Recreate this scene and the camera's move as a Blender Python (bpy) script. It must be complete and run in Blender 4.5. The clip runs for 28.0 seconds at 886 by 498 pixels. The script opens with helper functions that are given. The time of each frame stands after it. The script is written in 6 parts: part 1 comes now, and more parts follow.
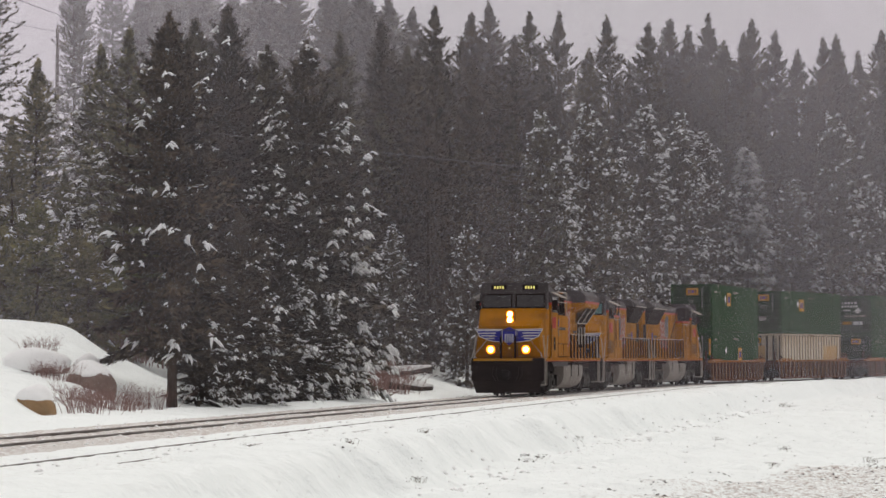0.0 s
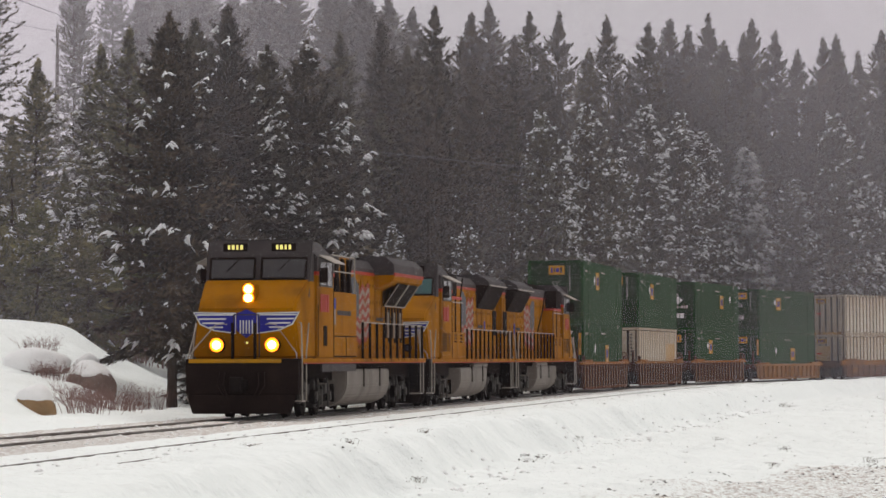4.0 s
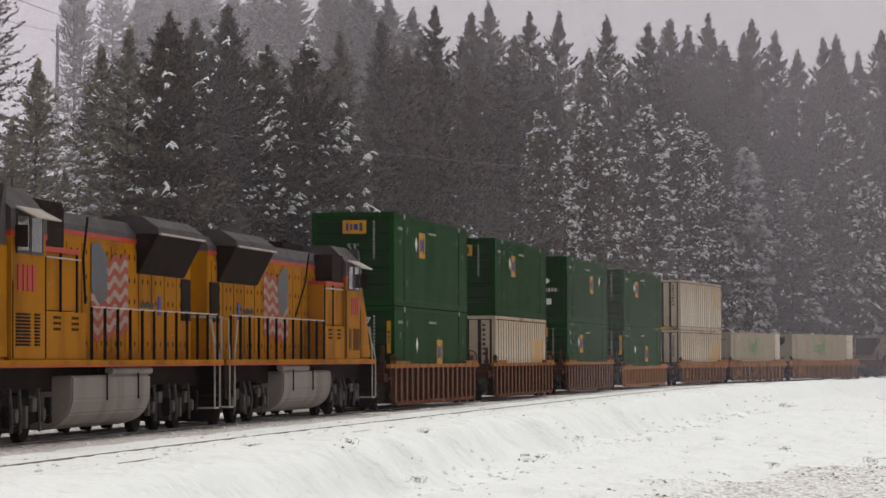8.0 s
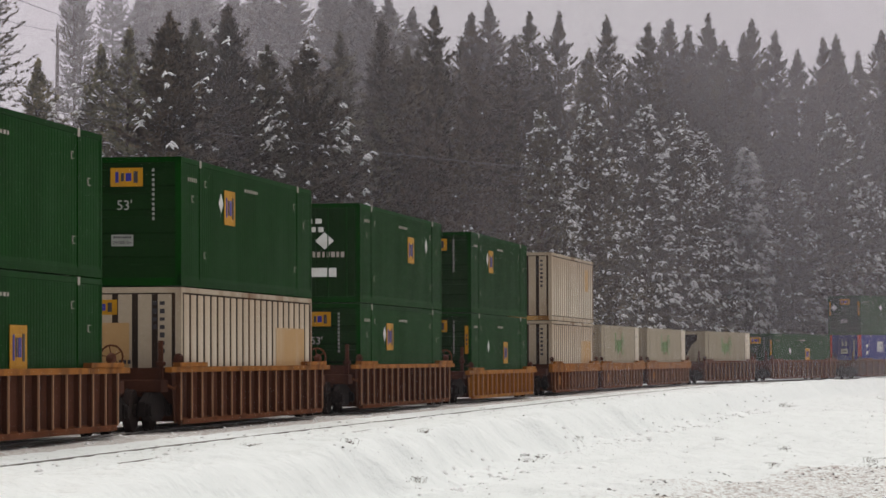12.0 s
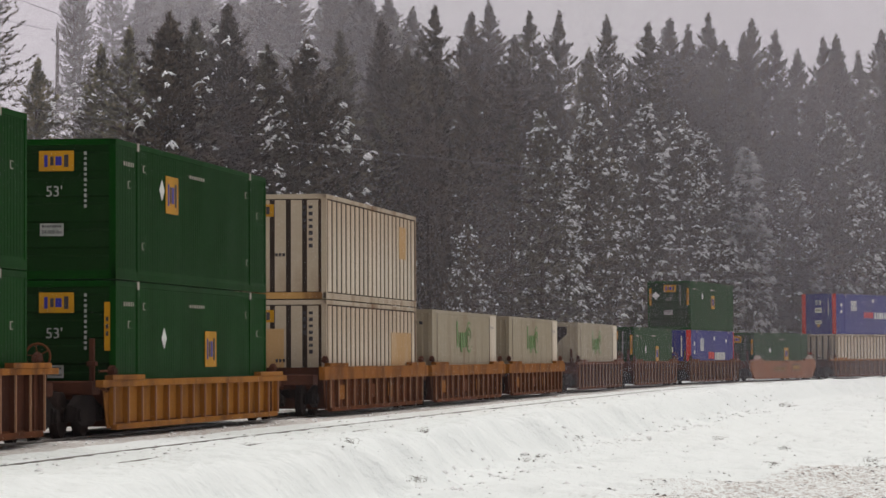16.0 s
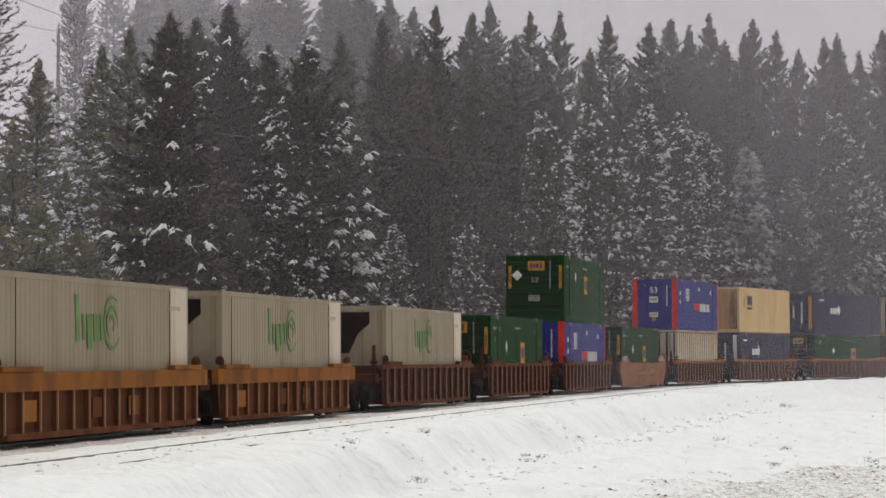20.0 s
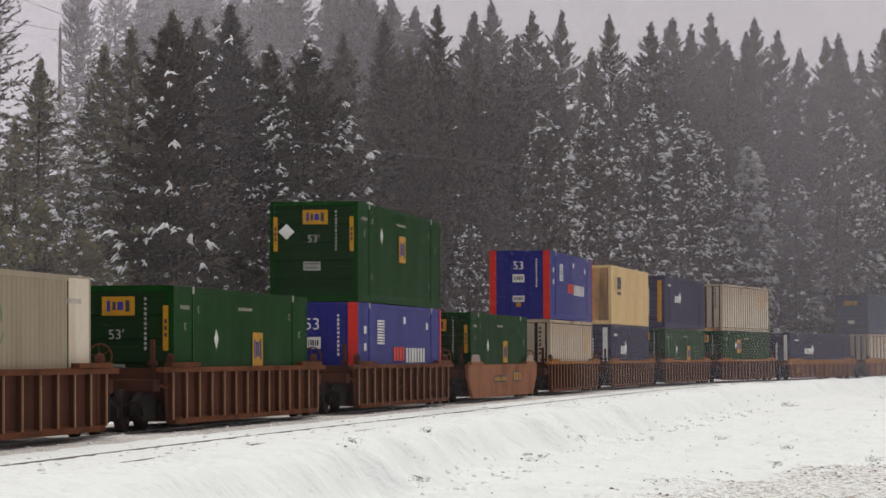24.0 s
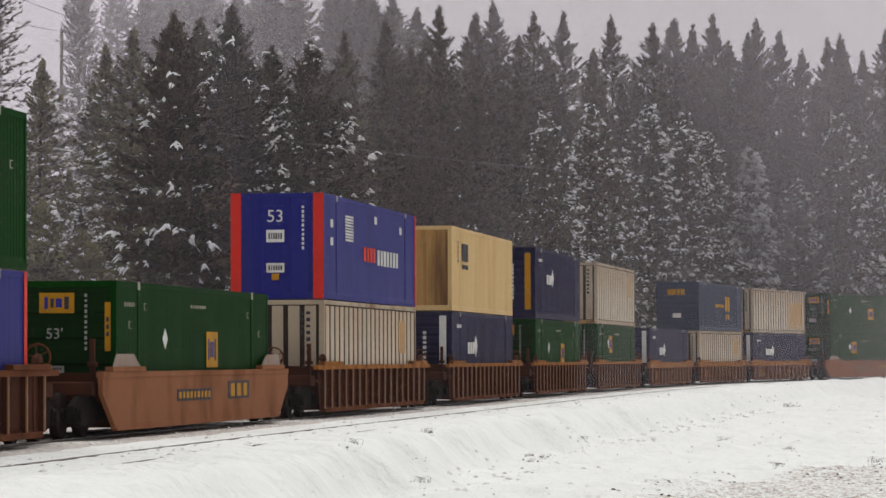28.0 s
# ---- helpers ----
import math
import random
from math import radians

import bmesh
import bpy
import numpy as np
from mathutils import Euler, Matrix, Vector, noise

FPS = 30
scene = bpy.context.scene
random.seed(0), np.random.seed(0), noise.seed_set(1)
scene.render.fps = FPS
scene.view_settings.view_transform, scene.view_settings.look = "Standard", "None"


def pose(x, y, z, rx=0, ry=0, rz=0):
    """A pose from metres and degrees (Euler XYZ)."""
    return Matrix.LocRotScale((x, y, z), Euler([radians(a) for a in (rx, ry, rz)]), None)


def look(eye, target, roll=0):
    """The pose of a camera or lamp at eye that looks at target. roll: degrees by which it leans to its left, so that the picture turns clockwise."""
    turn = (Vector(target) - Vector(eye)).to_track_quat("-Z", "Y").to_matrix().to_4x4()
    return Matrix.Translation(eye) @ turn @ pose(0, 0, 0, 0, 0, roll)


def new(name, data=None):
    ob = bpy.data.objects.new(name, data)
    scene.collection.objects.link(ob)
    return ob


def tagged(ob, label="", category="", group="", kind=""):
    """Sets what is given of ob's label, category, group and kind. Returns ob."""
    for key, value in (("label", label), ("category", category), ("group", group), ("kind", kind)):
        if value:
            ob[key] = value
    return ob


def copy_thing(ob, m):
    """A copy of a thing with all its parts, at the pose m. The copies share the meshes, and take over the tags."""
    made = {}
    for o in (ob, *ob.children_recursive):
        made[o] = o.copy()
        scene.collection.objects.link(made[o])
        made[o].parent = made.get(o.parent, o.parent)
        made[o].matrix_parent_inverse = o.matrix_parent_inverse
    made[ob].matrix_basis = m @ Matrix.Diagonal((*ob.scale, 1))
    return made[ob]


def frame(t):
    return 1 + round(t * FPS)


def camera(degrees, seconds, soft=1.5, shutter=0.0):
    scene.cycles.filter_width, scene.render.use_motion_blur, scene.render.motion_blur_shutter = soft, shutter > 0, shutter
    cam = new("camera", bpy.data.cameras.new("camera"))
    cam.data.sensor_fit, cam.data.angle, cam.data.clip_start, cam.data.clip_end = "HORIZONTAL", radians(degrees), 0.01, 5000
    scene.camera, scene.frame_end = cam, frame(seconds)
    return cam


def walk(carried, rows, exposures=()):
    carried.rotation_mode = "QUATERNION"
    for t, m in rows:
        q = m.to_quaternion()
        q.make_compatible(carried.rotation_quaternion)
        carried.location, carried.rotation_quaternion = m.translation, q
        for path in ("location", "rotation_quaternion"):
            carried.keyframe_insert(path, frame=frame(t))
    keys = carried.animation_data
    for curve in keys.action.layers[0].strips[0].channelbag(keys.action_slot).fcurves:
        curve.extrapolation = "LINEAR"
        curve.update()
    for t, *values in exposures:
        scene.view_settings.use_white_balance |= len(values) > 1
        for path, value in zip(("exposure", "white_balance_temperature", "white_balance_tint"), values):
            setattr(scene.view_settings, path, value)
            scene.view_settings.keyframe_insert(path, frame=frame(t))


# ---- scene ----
# A freight train of three yellow locomotives and double-stacked well cars comes down a snowy mountain double track.
import itertools

# ---- camera and its path: on a tripod, with a slight drift late in the shot ----
EYE = Vector((0.0, 0.0, -0.289))
TILT = 3.244
cam = camera(14.515, 28.0, soft=1.5)
DRIFT = [(0, 0, 0), (12, 0, 0), (12.5, 0, 0.9), (14.5, 1.3, 0), (16, 0.1, -0.9), (18, 0.3, 1.5), (20, 1.6, 0), (20.5, 3, -1.2),
         (21, 3.1, -2.4), (21.5, 3.1, -1.5), (24, 4.7, -1.5), (25, 6.2, 0), (26, 8.0, 0), (26.5, 8, 1.5), (27, 8.2, 1.5), (28, 7.7, 0)]
STEP = 0.00931  # degrees for one unit of drift
walk(cam, [(t, pose(*EYE, 90 + TILT + dy * STEP, 0, dx * STEP)) for t, dx, dy in DRIFT])

# ---- light: overcast and misty, no distinct shadows ----
world = bpy.data.worlds.new("overcast_sky")
scene.world = world
world.use_nodes = True
wn, wl = world.node_tree.nodes, world.node_tree.links
sky = wn.new("ShaderNodeTexSky")
sky.sky_type, sky.sun_disc = "NISHITA", False
sky.sun_elevation, sky.sun_rotation = radians(67), radians(16)
veil = wn.new("ShaderNodeMixRGB")
veil.inputs["Fac"].default_value = 0.93
veil.inputs["Color2"].default_value = (4.68, 4.42, 4.40, 1)
wl.new(sky.outputs["Color"], veil.inputs["Color1"])
wl.new(veil.outputs["Color"], wn["Background"].inputs["Color"])
wn["Background"].inputs["Strength"].default_value = 0.11
sun = new("sun", bpy.data.lights.new("sun", "SUN"))
sun.data.energy, sun.data.angle, sun.data.color = 1.5, radians(70), (1.0, 0.965, 0.89)
sun.matrix_world = look((10, 95, 90), (0, 60, 0))

# ---- the line of the railway ----
GRADE, GAUGE, SPACING = 0.02521, 1.505, 4.56
SPEED, SLOWING = 13.408, -0.01103


def bend(s):
    """Curvature along the line."""
    u = np.clip(s, -25, 185) / 100
    k = 0.000525 - 0.002469 * u + 0.002881 * u * u
    return k * np.clip(1 - (s - 185) / 70, 0, 1) * np.clip(1 + (s + 25) / 60, 0.2, 1)


LS = np.arange(-420.0, 760.0, 0.5)
_k = bend(LS)
_th = np.concatenate([[0], np.cumsum((_k[1:] + _k[:-1]) * 0.25)])
LTH = _th - np.interp(0, LS, _th) + 0.13971
_x = np.concatenate([[0], np.cumsum((np.sin(LTH[1:]) + np.sin(LTH[:-1])) * 0.25)])
_y = np.concatenate([[0], np.cumsum((np.cos(LTH[1:]) + np.cos(LTH[:-1])) * 0.25)])
LX = _x - np.interp(0, LS, _x) - 7.5986
LY = _y - np.interp(0, LS, _y) + 74.720


def on_line(s, n=0.0, z=0.0):
    """The point at s metres along the line, n metres to its camera side, z over the rails."""
    th = np.interp(s, LS, LTH)
    return Vector((np.interp(s, LS, LX) + n * np.cos(th), np.interp(s, LS, LY) - n * np.sin(th), s * GRADE + z))


def ride(s, base=14.0):
    """The pose of a car whose middle is at s and whose trucks stand base metres apart."""
    a, b = on_line(s - base / 2), on_line(s + base / 2)
    fwd = (a - b).normalized()
    left = Vector((0, 0, 1)).cross(fwd).normalized()
    up = fwd.cross(left)
    m = Matrix((fwd, left, up)).transposed().to_4x4()
    return Matrix.Translation((a + b) / 2) @ m


def rolled(t):
    """Metres that the train has come since the start of the shot."""
    return SPEED * t + SLOWING * (t - 14) ** 2 / 2


def to_line(x, y):
    """Place along the line and signed offset (positive on the camera side) of many points."""
    x, y = np.asarray(x, float), np.asarray(y, float)
    cs, cx, cy, ct = LS[::6], LX[::6], LY[::6], LTH[::6]
    s, n = np.empty(x.shape), np.empty(x.shape)
    for i in range(0, len(x), 4000):
        xx, yy = x[i:i + 4000, None], y[i:i + 4000, None]
        j = np.argmin((xx - cx) ** 2 + (yy - cy) ** 2, axis=1)
        ddx, ddy = x[i:i + 4000] - cx[j], y[i:i + 4000] - cy[j]
        s[i:i + 4000] = cs[j] + ddx * np.sin(ct[j]) + ddy * np.cos(ct[j])
        n[i:i + 4000] = ddx * np.cos(ct[j]) - ddy * np.sin(ct[j])
    return s, n


def smooth(a, b, v):
    u = np.clip((v - a) / (b - a), 0, 1)
    return u * u * (3 - 2 * u)


_rng = np.random.RandomState(5)
_waves = [(_rng.uniform(0, 6.28), _rng.uniform(0.6, 1.7), _rng.uniform(0, 6.28)) for _ in range(14)]


def lumps(x, y, size):
    """Gentle uneven relief between about -1 and 1."""
    v = 0
    for a, f, p in _waves:
        q = (x * np.cos(a) + y * np.sin(a)) * f * 6.28 / size
        v = v + np.sin(q + p + 1.3 * np.sin(q * 0.37 + p * 2))
    return v / 5.0


def ground_z(x, y):
    """Height of the snow."""
    x, y = np.atleast_1d(np.asarray(x, float)), np.atleast_1d(np.asarray(y, float))
    s, n = to_line(x, y)
    z = np.clip(s, -110, 330) * GRADE - 0.055
    z = z + 0.012 * lumps(x, y, 1.7)
    # camera side: the track bank falls to a trodden field
    low = smooth(7.5, 8.8, n + 0.45 * lumps(x, y, 7) + 0.11 * lumps(x, y, 2.3))
    z = z - low * (0.85 - 0.14 * lumps(x, y, 6) - 0.085 * lumps(x + 50, y, 1.9) - 0.018 * lumps(x, y + 30, 0.8))
    z = z - 0.35 * smooth(12, 40, n)
    z = z + 0.10 * smooth(5.2, 6.2, n) * (1 - low) * (1 + lumps(x, y, 2.5))
    # far side: a shoulder, then the wooded slope
    u = -n - 4.2
    z = z + 0.12 * smooth(-1.6, -0.4, u) * (1 + 0.6 * lumps(x, y, 3))
    z = z + smooth(0.8, 3.0, u) * (0.35 + 0.12 * lumps(x, y, 5))
    z = z + 0.21 * np.clip(u - 1.6, 0, 14) + 0.30 * np.clip(u - 15.6, 0, 30) + 0.03 * np.clip(u - 45.6, 0, 900)
    z = z + smooth(3, 9, u) * 0.35 * lumps(x, y, 8)
    # a smooth drift on the slope
    z = z + 1.2 * np.exp(-((x + 13.6) / 3.4) ** 2 - ((y - 113) / 7.5) ** 2)
    return z


# ---- materials ----
def links_of(m):
    return m.node_tree.nodes, m.node_tree.links


def material(name, colour, rough=0.6, metal=0.0, dirt=None, amount=0.35, scale=1.5, fine=14.0, bump=0.15, spread=0.12, streak=1.0, per_thing=0.0, gloss=0.07):
    """A worn surface: base colour, fine grain, large stains of a dirt colour (streaked upright), and relief."""
    m = bpy.data.materials.new(name)
    m.use_nodes = True
    nd, lk = links_of(m)
    bs = nd["Principled BSDF"]
    bs.inputs["Metallic"].default_value = metal
    bs.inputs["Specular IOR Level"].default_value = gloss
    co = nd.new("ShaderNodeTexCoord")
    mp = nd.new("ShaderNodeMapping")
    mp.inputs["Scale"].default_value = (1, 1, streak)
    lk.new(co.outputs["Object"], mp.inputs["Vector"])
    big, small = nd.new("ShaderNodeTexNoise"), nd.new("ShaderNodeTexNoise")
    big.inputs["Scale"].default_value, big.inputs["Detail"].default_value = scale, 6
    small.inputs["Scale"].default_value, small.inputs["Detail"].default_value = fine, 4
    lk.new(mp.outputs["Vector"], big.inputs["Vector"])
    lk.new(co.outputs["Object"], small.inputs["Vector"])
    grain = nd.new("ShaderNodeMixRGB")
    grain.inputs["Color1"].default_value = (*[c * (1 - spread) for c in colour], 1)
    grain.inputs["Color2"].default_value = (*[min(1, c * (1 + spread)) for c in colour], 1)
    lk.new(small.outputs["Fac"], grain.inputs["Fac"])
    last = grain.outputs["Color"]
    if per_thing:
        info = nd.new("ShaderNodeObjectInfo")
        hv = nd.new("ShaderNodeHueSaturation")
        rg = nd.new("ShaderNodeMapRange")
        rg.inputs["To Min"].default_value, rg.inputs["To Max"].default_value = 1 - per_thing, 1 + per_thing
        lk.new(info.outputs["Random"], rg.inputs["Value"])
        lk.new(rg.outputs["Result"], hv.inputs["Value"])
        lk.new(last, hv.inputs["Color"])
        last = hv.outputs["Color"]
    if dirt:
        ramp = nd.new("ShaderNodeMapRange")
        ramp.inputs["From Min"].default_value, ramp.inputs["From Max"].default_value = 0.47, 0.72
        ramp.inputs["To Max"].default_value = amount
        lk.new(big.outputs["Fac"], ramp.inputs["Value"])
        mx = nd.new("ShaderNodeMixRGB")
        mx.inputs["Color2"].default_value = (*dirt, 1)
        lk.new(ramp.outputs["Result"], mx.inputs["Fac"])
        lk.new(last, mx.inputs["Color1"])
        last = mx.outputs["Color"]
    lk.new(last, bs.inputs["Base Color"])
    rr = nd.new("ShaderNodeMapRange")
    rr.inputs["To Min"].default_value, rr.inputs["To Max"].default_value = max(0.05, rough - 0.12), min(1, rough + 0.12)
    lk.new(big.outputs["Fac"], rr.inputs["Value"])
    lk.new(rr.outputs["Result"], bs.inputs["Roughness"])
    if bump:
        bp = nd.new("ShaderNodeBump")
        bp.inputs["Strength"].default_value, bp.inputs["Distance"].default_value = bump, 0.02
        lk.new(small.outputs["Fac"], bp.inputs["Height"])
        lk.new(bp.outputs["Normal"], bs.inputs["Normal"])
    return m


def glow(name, colour, strength):
    m = bpy.data.materials.new(name)
    m.use_nodes = True
    bs = links_of(m)[0]["Principled BSDF"]
    bs.inputs["Base Color"].default_value = (*colour, 1)
    bs.inputs["Emission Color"].default_value = (*colour, 1)
    bs.inputs["Emission Strength"].default_value = strength
    return m


def snow_material():
    m = material("snow", (0.92, 0.955, 0.945), 0.75, fine=3.0, scale=0.35, bump=0.0, spread=0.03)
    nd, lk = links_of(m)
    bs = nd["Principled BSDF"]
    co = nd["Texture Coordinate"]
    bumps = None
    for sc, st, ds in ((0.55, 0.6, 0.40), (1.6, 0.6, 0.20), (4.2, 0.55, 0.10), (13.0, 0.5, 0.035)):
        nz = nd.new("ShaderNodeTexNoise")
        nz.inputs["Scale"].default_value, nz.inputs["Detail"].default_value = sc, 5
        lk.new(co.outputs["Object"], nz.inputs["Vector"])
        bp = nd.new("ShaderNodeBump")
        bp.inputs["Strength"].default_value, bp.inputs["Distance"].default_value = st, ds
        lk.new(nz.outputs["Fac"], bp.inputs["Height"])
        if bumps:
            lk.new(bumps, bp.inputs["Normal"])
        bumps = bp.outputs["Normal"]
    lk.new(bumps, bs.inputs["Normal"])
    # grit and soil that shows through the trodden snow, by the plan's dirt layer
    base = bs.inputs["Base Color"].links[0].from_socket
    at = nd.new("ShaderNodeAttribute")
    at.attribute_name = "grit"
    nz = nd.new("ShaderNodeTexNoise")
    nz.inputs["Scale"].default_value, nz.inputs["Detail"].default_value, nz.inputs["Roughness"].default_value = 9.0, 9, 0.80
    lk.new(co.outputs["Object"], nz.inputs["Vector"])
    ad = nd.new("ShaderNodeMath")
    ad.operation = "ADD"
    lk.new(at.outputs["Fac"], ad.inputs[0])
    lk.new(nz.outputs["Fac"], ad.inputs[1])
    rg = nd.new("ShaderNodeMapRange")
    rg.inputs["From Min"].default_value, rg.inputs["From Max"].default_value = 0.82, 0.96
    rg.inputs["To Max"].default_value = 0.9
    lk.new(ad.outputs["Value"], rg.inputs["Value"])
    mx = nd.new("ShaderNodeMixRGB")
    mx.inputs["Color2"].default_value = (0.36, 0.27, 0.23, 1)
    lk.new(rg.outputs["Result"], mx.inputs["Fac"])
    lk.new(base, mx.inputs["Color1"])
    lk.new(mx.outputs["Color"], bs.inputs["Base Color"])
    return m


def foliage_material(name, dark, light):
    m = bpy.data.materials.new(name)
    m.use_nodes = True
    nd, lk = links_of(m)
    bs = nd["Principled BSDF"]
    bs.inputs["Roughness"].default_value = 0.7
    geo, info = nd.new("ShaderNodeNewGeometry"), nd.new("ShaderNodeObjectInfo")
    mx = nd.new("ShaderNodeMixRGB")
    mx.inputs["Color1"].default_value, mx.inputs["Color2"].default_value = (*dark, 1), (*light, 1)
    lk.new(geo.outputs["Random Per Island"], mx.inputs["Fac"])
    hv = nd.new("ShaderNodeHueSaturation")
    rg = nd.new("ShaderNodeMapRange")
    rg.inputs["To Min"].default_value, rg.inputs["To Max"].default_value = 0.7, 1.25
    lk.new(info.outputs["Random"], rg.inputs["Value"])
    lk.new(rg.outputs["Result"], hv.inputs["Value"])
    tint = nd.new("ShaderNodeMapRange")
    tint.inputs["To Min"].default_value, tint.inputs["To Max"].default_value = 0.470, 0.515
    wn_ = nd.new("ShaderNodeTexWhiteNoise")
    wn_.noise_dimensions = "1D"
    lk.new(info.outputs["Random"], wn_.inputs["W"])
    lk.new(wn_.outputs["Value"], tint.inputs["Value"])
    lk.new(tint.outputs["Result"], hv.inputs["Hue"])
    lk.new(mx.outputs["Color"], hv.inputs["Color"])
    co, nz, pr, patch = nd.new("ShaderNodeTexCoord"), nd.new("ShaderNodeTexNoise"), nd.new("ShaderNodeMapRange"), nd.new("ShaderNodeMixRGB")
    nz.inputs["Scale"].default_value, nz.inputs["Detail"].default_value = 0.9, 4
    lk.new(co.outputs["Object"], nz.inputs["Vector"])
    pr.inputs["From Min"].default_value, pr.inputs["From Max"].default_value = 0.35, 0.65
    pr.inputs["To Min"].default_value, pr.inputs["To Max"].default_value = 0.45, 1.25
    lk.new(nz.outputs["Fac"], pr.inputs["Value"])
    patch.blend_type = "MULTIPLY"
    patch.inputs["Fac"].default_value = 1.0
    lk.new(hv.outputs["Color"], patch.inputs["Color1"])
    lk.new(pr.outputs["Result"], patch.inputs["Color2"])
    lk.new(patch.outputs["Color"], bs.inputs["Base Color"])
    return m


SNOW = snow_material()
SNOW_LOAD = material("snow_on_branches", (0.88, 0.88, 0.88), 0.8, fine=9, bump=0.3, spread=0.04)
NEEDLES = foliage_material("needles", (0.022, 0.018, 0.011), (0.142, 0.112, 0.060))
NEEDLES_BRIGHT = foliage_material("young_needles", (0.07, 0.066, 0.022), (0.33, 0.29, 0.11))
NEEDLES_OLIVE = foliage_material("olive_needles", (0.06, 0.052, 0.026), (0.34, 0.285, 0.145))
BARK = material("bark", (0.075, 0.055, 0.045), 0.9, dirt=(0.03, 0.025, 0.022), scale=3, fine=22, bump=0.8, streak=0.2)
TWIGS = material("bare_twigs", (0.24, 0.15, 0.135), 0.85, dirt=(0.15, 0.085, 0.085), fine=30)
ROCK = material("boulder_stone", (0.21, 0.15, 0.13), 0.9, dirt=(0.10, 0.075, 0.068), amount=0.7, scale=1.2, fine=9, bump=0.8)
TAN_ROCK = material("tan_stone", (0.30, 0.19, 0.10), 0.9, dirt=(0.12, 0.08, 0.05), amount=0.7, scale=1.5, fine=9, bump=0.8)
STEEL = material("rail_steel", (0.15, 0.13, 0.12), 0.45, 0.7, dirt=(0.08, 0.05, 0.035), amount=0.8, scale=0.8, fine=25)
YELLOW = material("armour_yellow_paint", (0.318, 0.126, 0.0006), 0.6, dirt=(0.075, 0.034, 0.012), amount=0.7, scale=0.8, fine=16, bump=0.05, streak=0.35, gloss=0.015)
FLAG_BLUE = material("faded_flag_blue", (0.085, 0.09, 0.11), 0.6, dirt=(0.16, 0.09, 0.04), amount=0.7, scale=2.5)
GREY = material("grey_paint", (0.062, 0.053, 0.055), 0.6, dirt=(0.038, 0.034, 0.032), amount=0.6, scale=1.1, fine=18, bump=0.05)
LIGHT_GREY = material("silver_grey_paint", (0.20, 0.175, 0.155), 0.6, dirt=(0.085, 0.068, 0.055), amount=0.7, scale=0.8, fine=14, bump=0.08, streak=0.3)
BLACK = material("sooty_black_steel", (0.016, 0.0105, 0.0095), 0.85, dirt=(0.030, 0.020, 0.017), amount=0.7, scale=1.4, fine=14, bump=0.2, gloss=0.03)
TRUCK = material("road_dirt_on_steel", (0.014, 0.011, 0.011), 0.9, dirt=(0.026, 0.020, 0.018), amount=0.7, scale=2.2, fine=14, bump=0.3, gloss=0.02)
FLAG_RED = material("faded_flag_red", (0.26, 0.045, 0.03), 0.6, dirt=(0.20, 0.08, 0.02), amount=0.6, scale=2.0)
FLAG_PALE = material("faded_flag_white", (0.27, 0.21, 0.18), 0.6, dirt=(0.22, 0.11, 0.04), amount=0.7, scale=2.0)
RED = material("red_stripe", (0.36, 0.03, 0.018), 0.5, dirt=(0.2, 0.06, 0.03), amount=0.5)
BLUE = material("emblem_blue", (0.03, 0.03, 0.24), 0.5, dirt=(0.04, 0.04, 0.1), amount=0.4)
WHITE = material("marking_white", (0.62, 0.62, 0.60), 0.6, dirt=(0.3, 0.27, 0.24), amount=0.5)
FADED_WHITE = material("faded_marking_white", (0.30, 0.30, 0.28), 0.6, dirt=(0.12, 0.14, 0.11), amount=0.6)
PALE = material("handrail_grey", (0.36, 0.32, 0.28), 0.5, dirt=(0.2, 0.17, 0.14), amount=0.6)
GLASS = material("cab_glass", (0.055, 0.052, 0.055), 0.12, fine=3, bump=0.0, gloss=0.3)
TINT = material("iridescent_glass", (0.05, 0.13, 0.13), 0.12, dirt=(0.09, 0.05, 0.12), amount=0.8, scale=1.2, bump=0.0, gloss=0.6)
LAMP = glow("warm_headlight", (1.0, 0.60, 0.16), 16.0)
# emissive rim that imitates the orange halo around a lit lens
LAMP_RIM = glow("amber_halo_rim", (1.0, 0.22, 0.004), 3.0)
BOARD_GLOW = glow("number_board_glow", (0.9, 0.80, 0.22), 0.6)
GREEN = material("green_container_paint", (0.0034, 0.0365, 0.0036), 0.55, dirt=(0.0065, 0.0275, 0.0052), amount=0.55, scale=0.7, fine=10, bump=0.06, spread=0.10, streak=0.3, per_thing=0.16, gloss=0.015)
# darker, greyer copy of the green, used on the end walls
GREEN_DARK = material("darker_green_end", (0.0070, 0.0245, 0.0060), 0.6, dirt=(0.0105, 0.0185, 0.0080), amount=0.6, scale=0.9, bump=0.06, gloss=0.02)
IVORY = material("off_white_corrugated_paint", (0.57, 0.50, 0.40), 0.6, dirt=(0.27, 0.145, 0.065), amount=0.7, scale=0.55, fine=12, bump=0.08, streak=0.22, per_thing=0.08)
IVORY_END = material("rust_stained_off_white_paint", (0.38, 0.31, 0.23), 0.65, dirt=(0.14, 0.065, 0.028), amount=0.95, scale=0.9, fine=12, bump=0.08, streak=0.2)
# groove colour holds both the grime and the shade between the flutes
GROOVE = material("groove_grime_and_shade", (0.036, 0.026, 0.021), 0.9, dirt=(0.085, 0.042, 0.018), amount=0.8, scale=0.8, streak=0.25, gloss=0.02)
CREAM = material("dull_white_box_paint", (0.300, 0.252, 0.178), 0.6, dirt=(0.18, 0.125, 0.072), amount=0.6, scale=0.8, fine=10, bump=0.06, streak=0.25, per_thing=0.06)
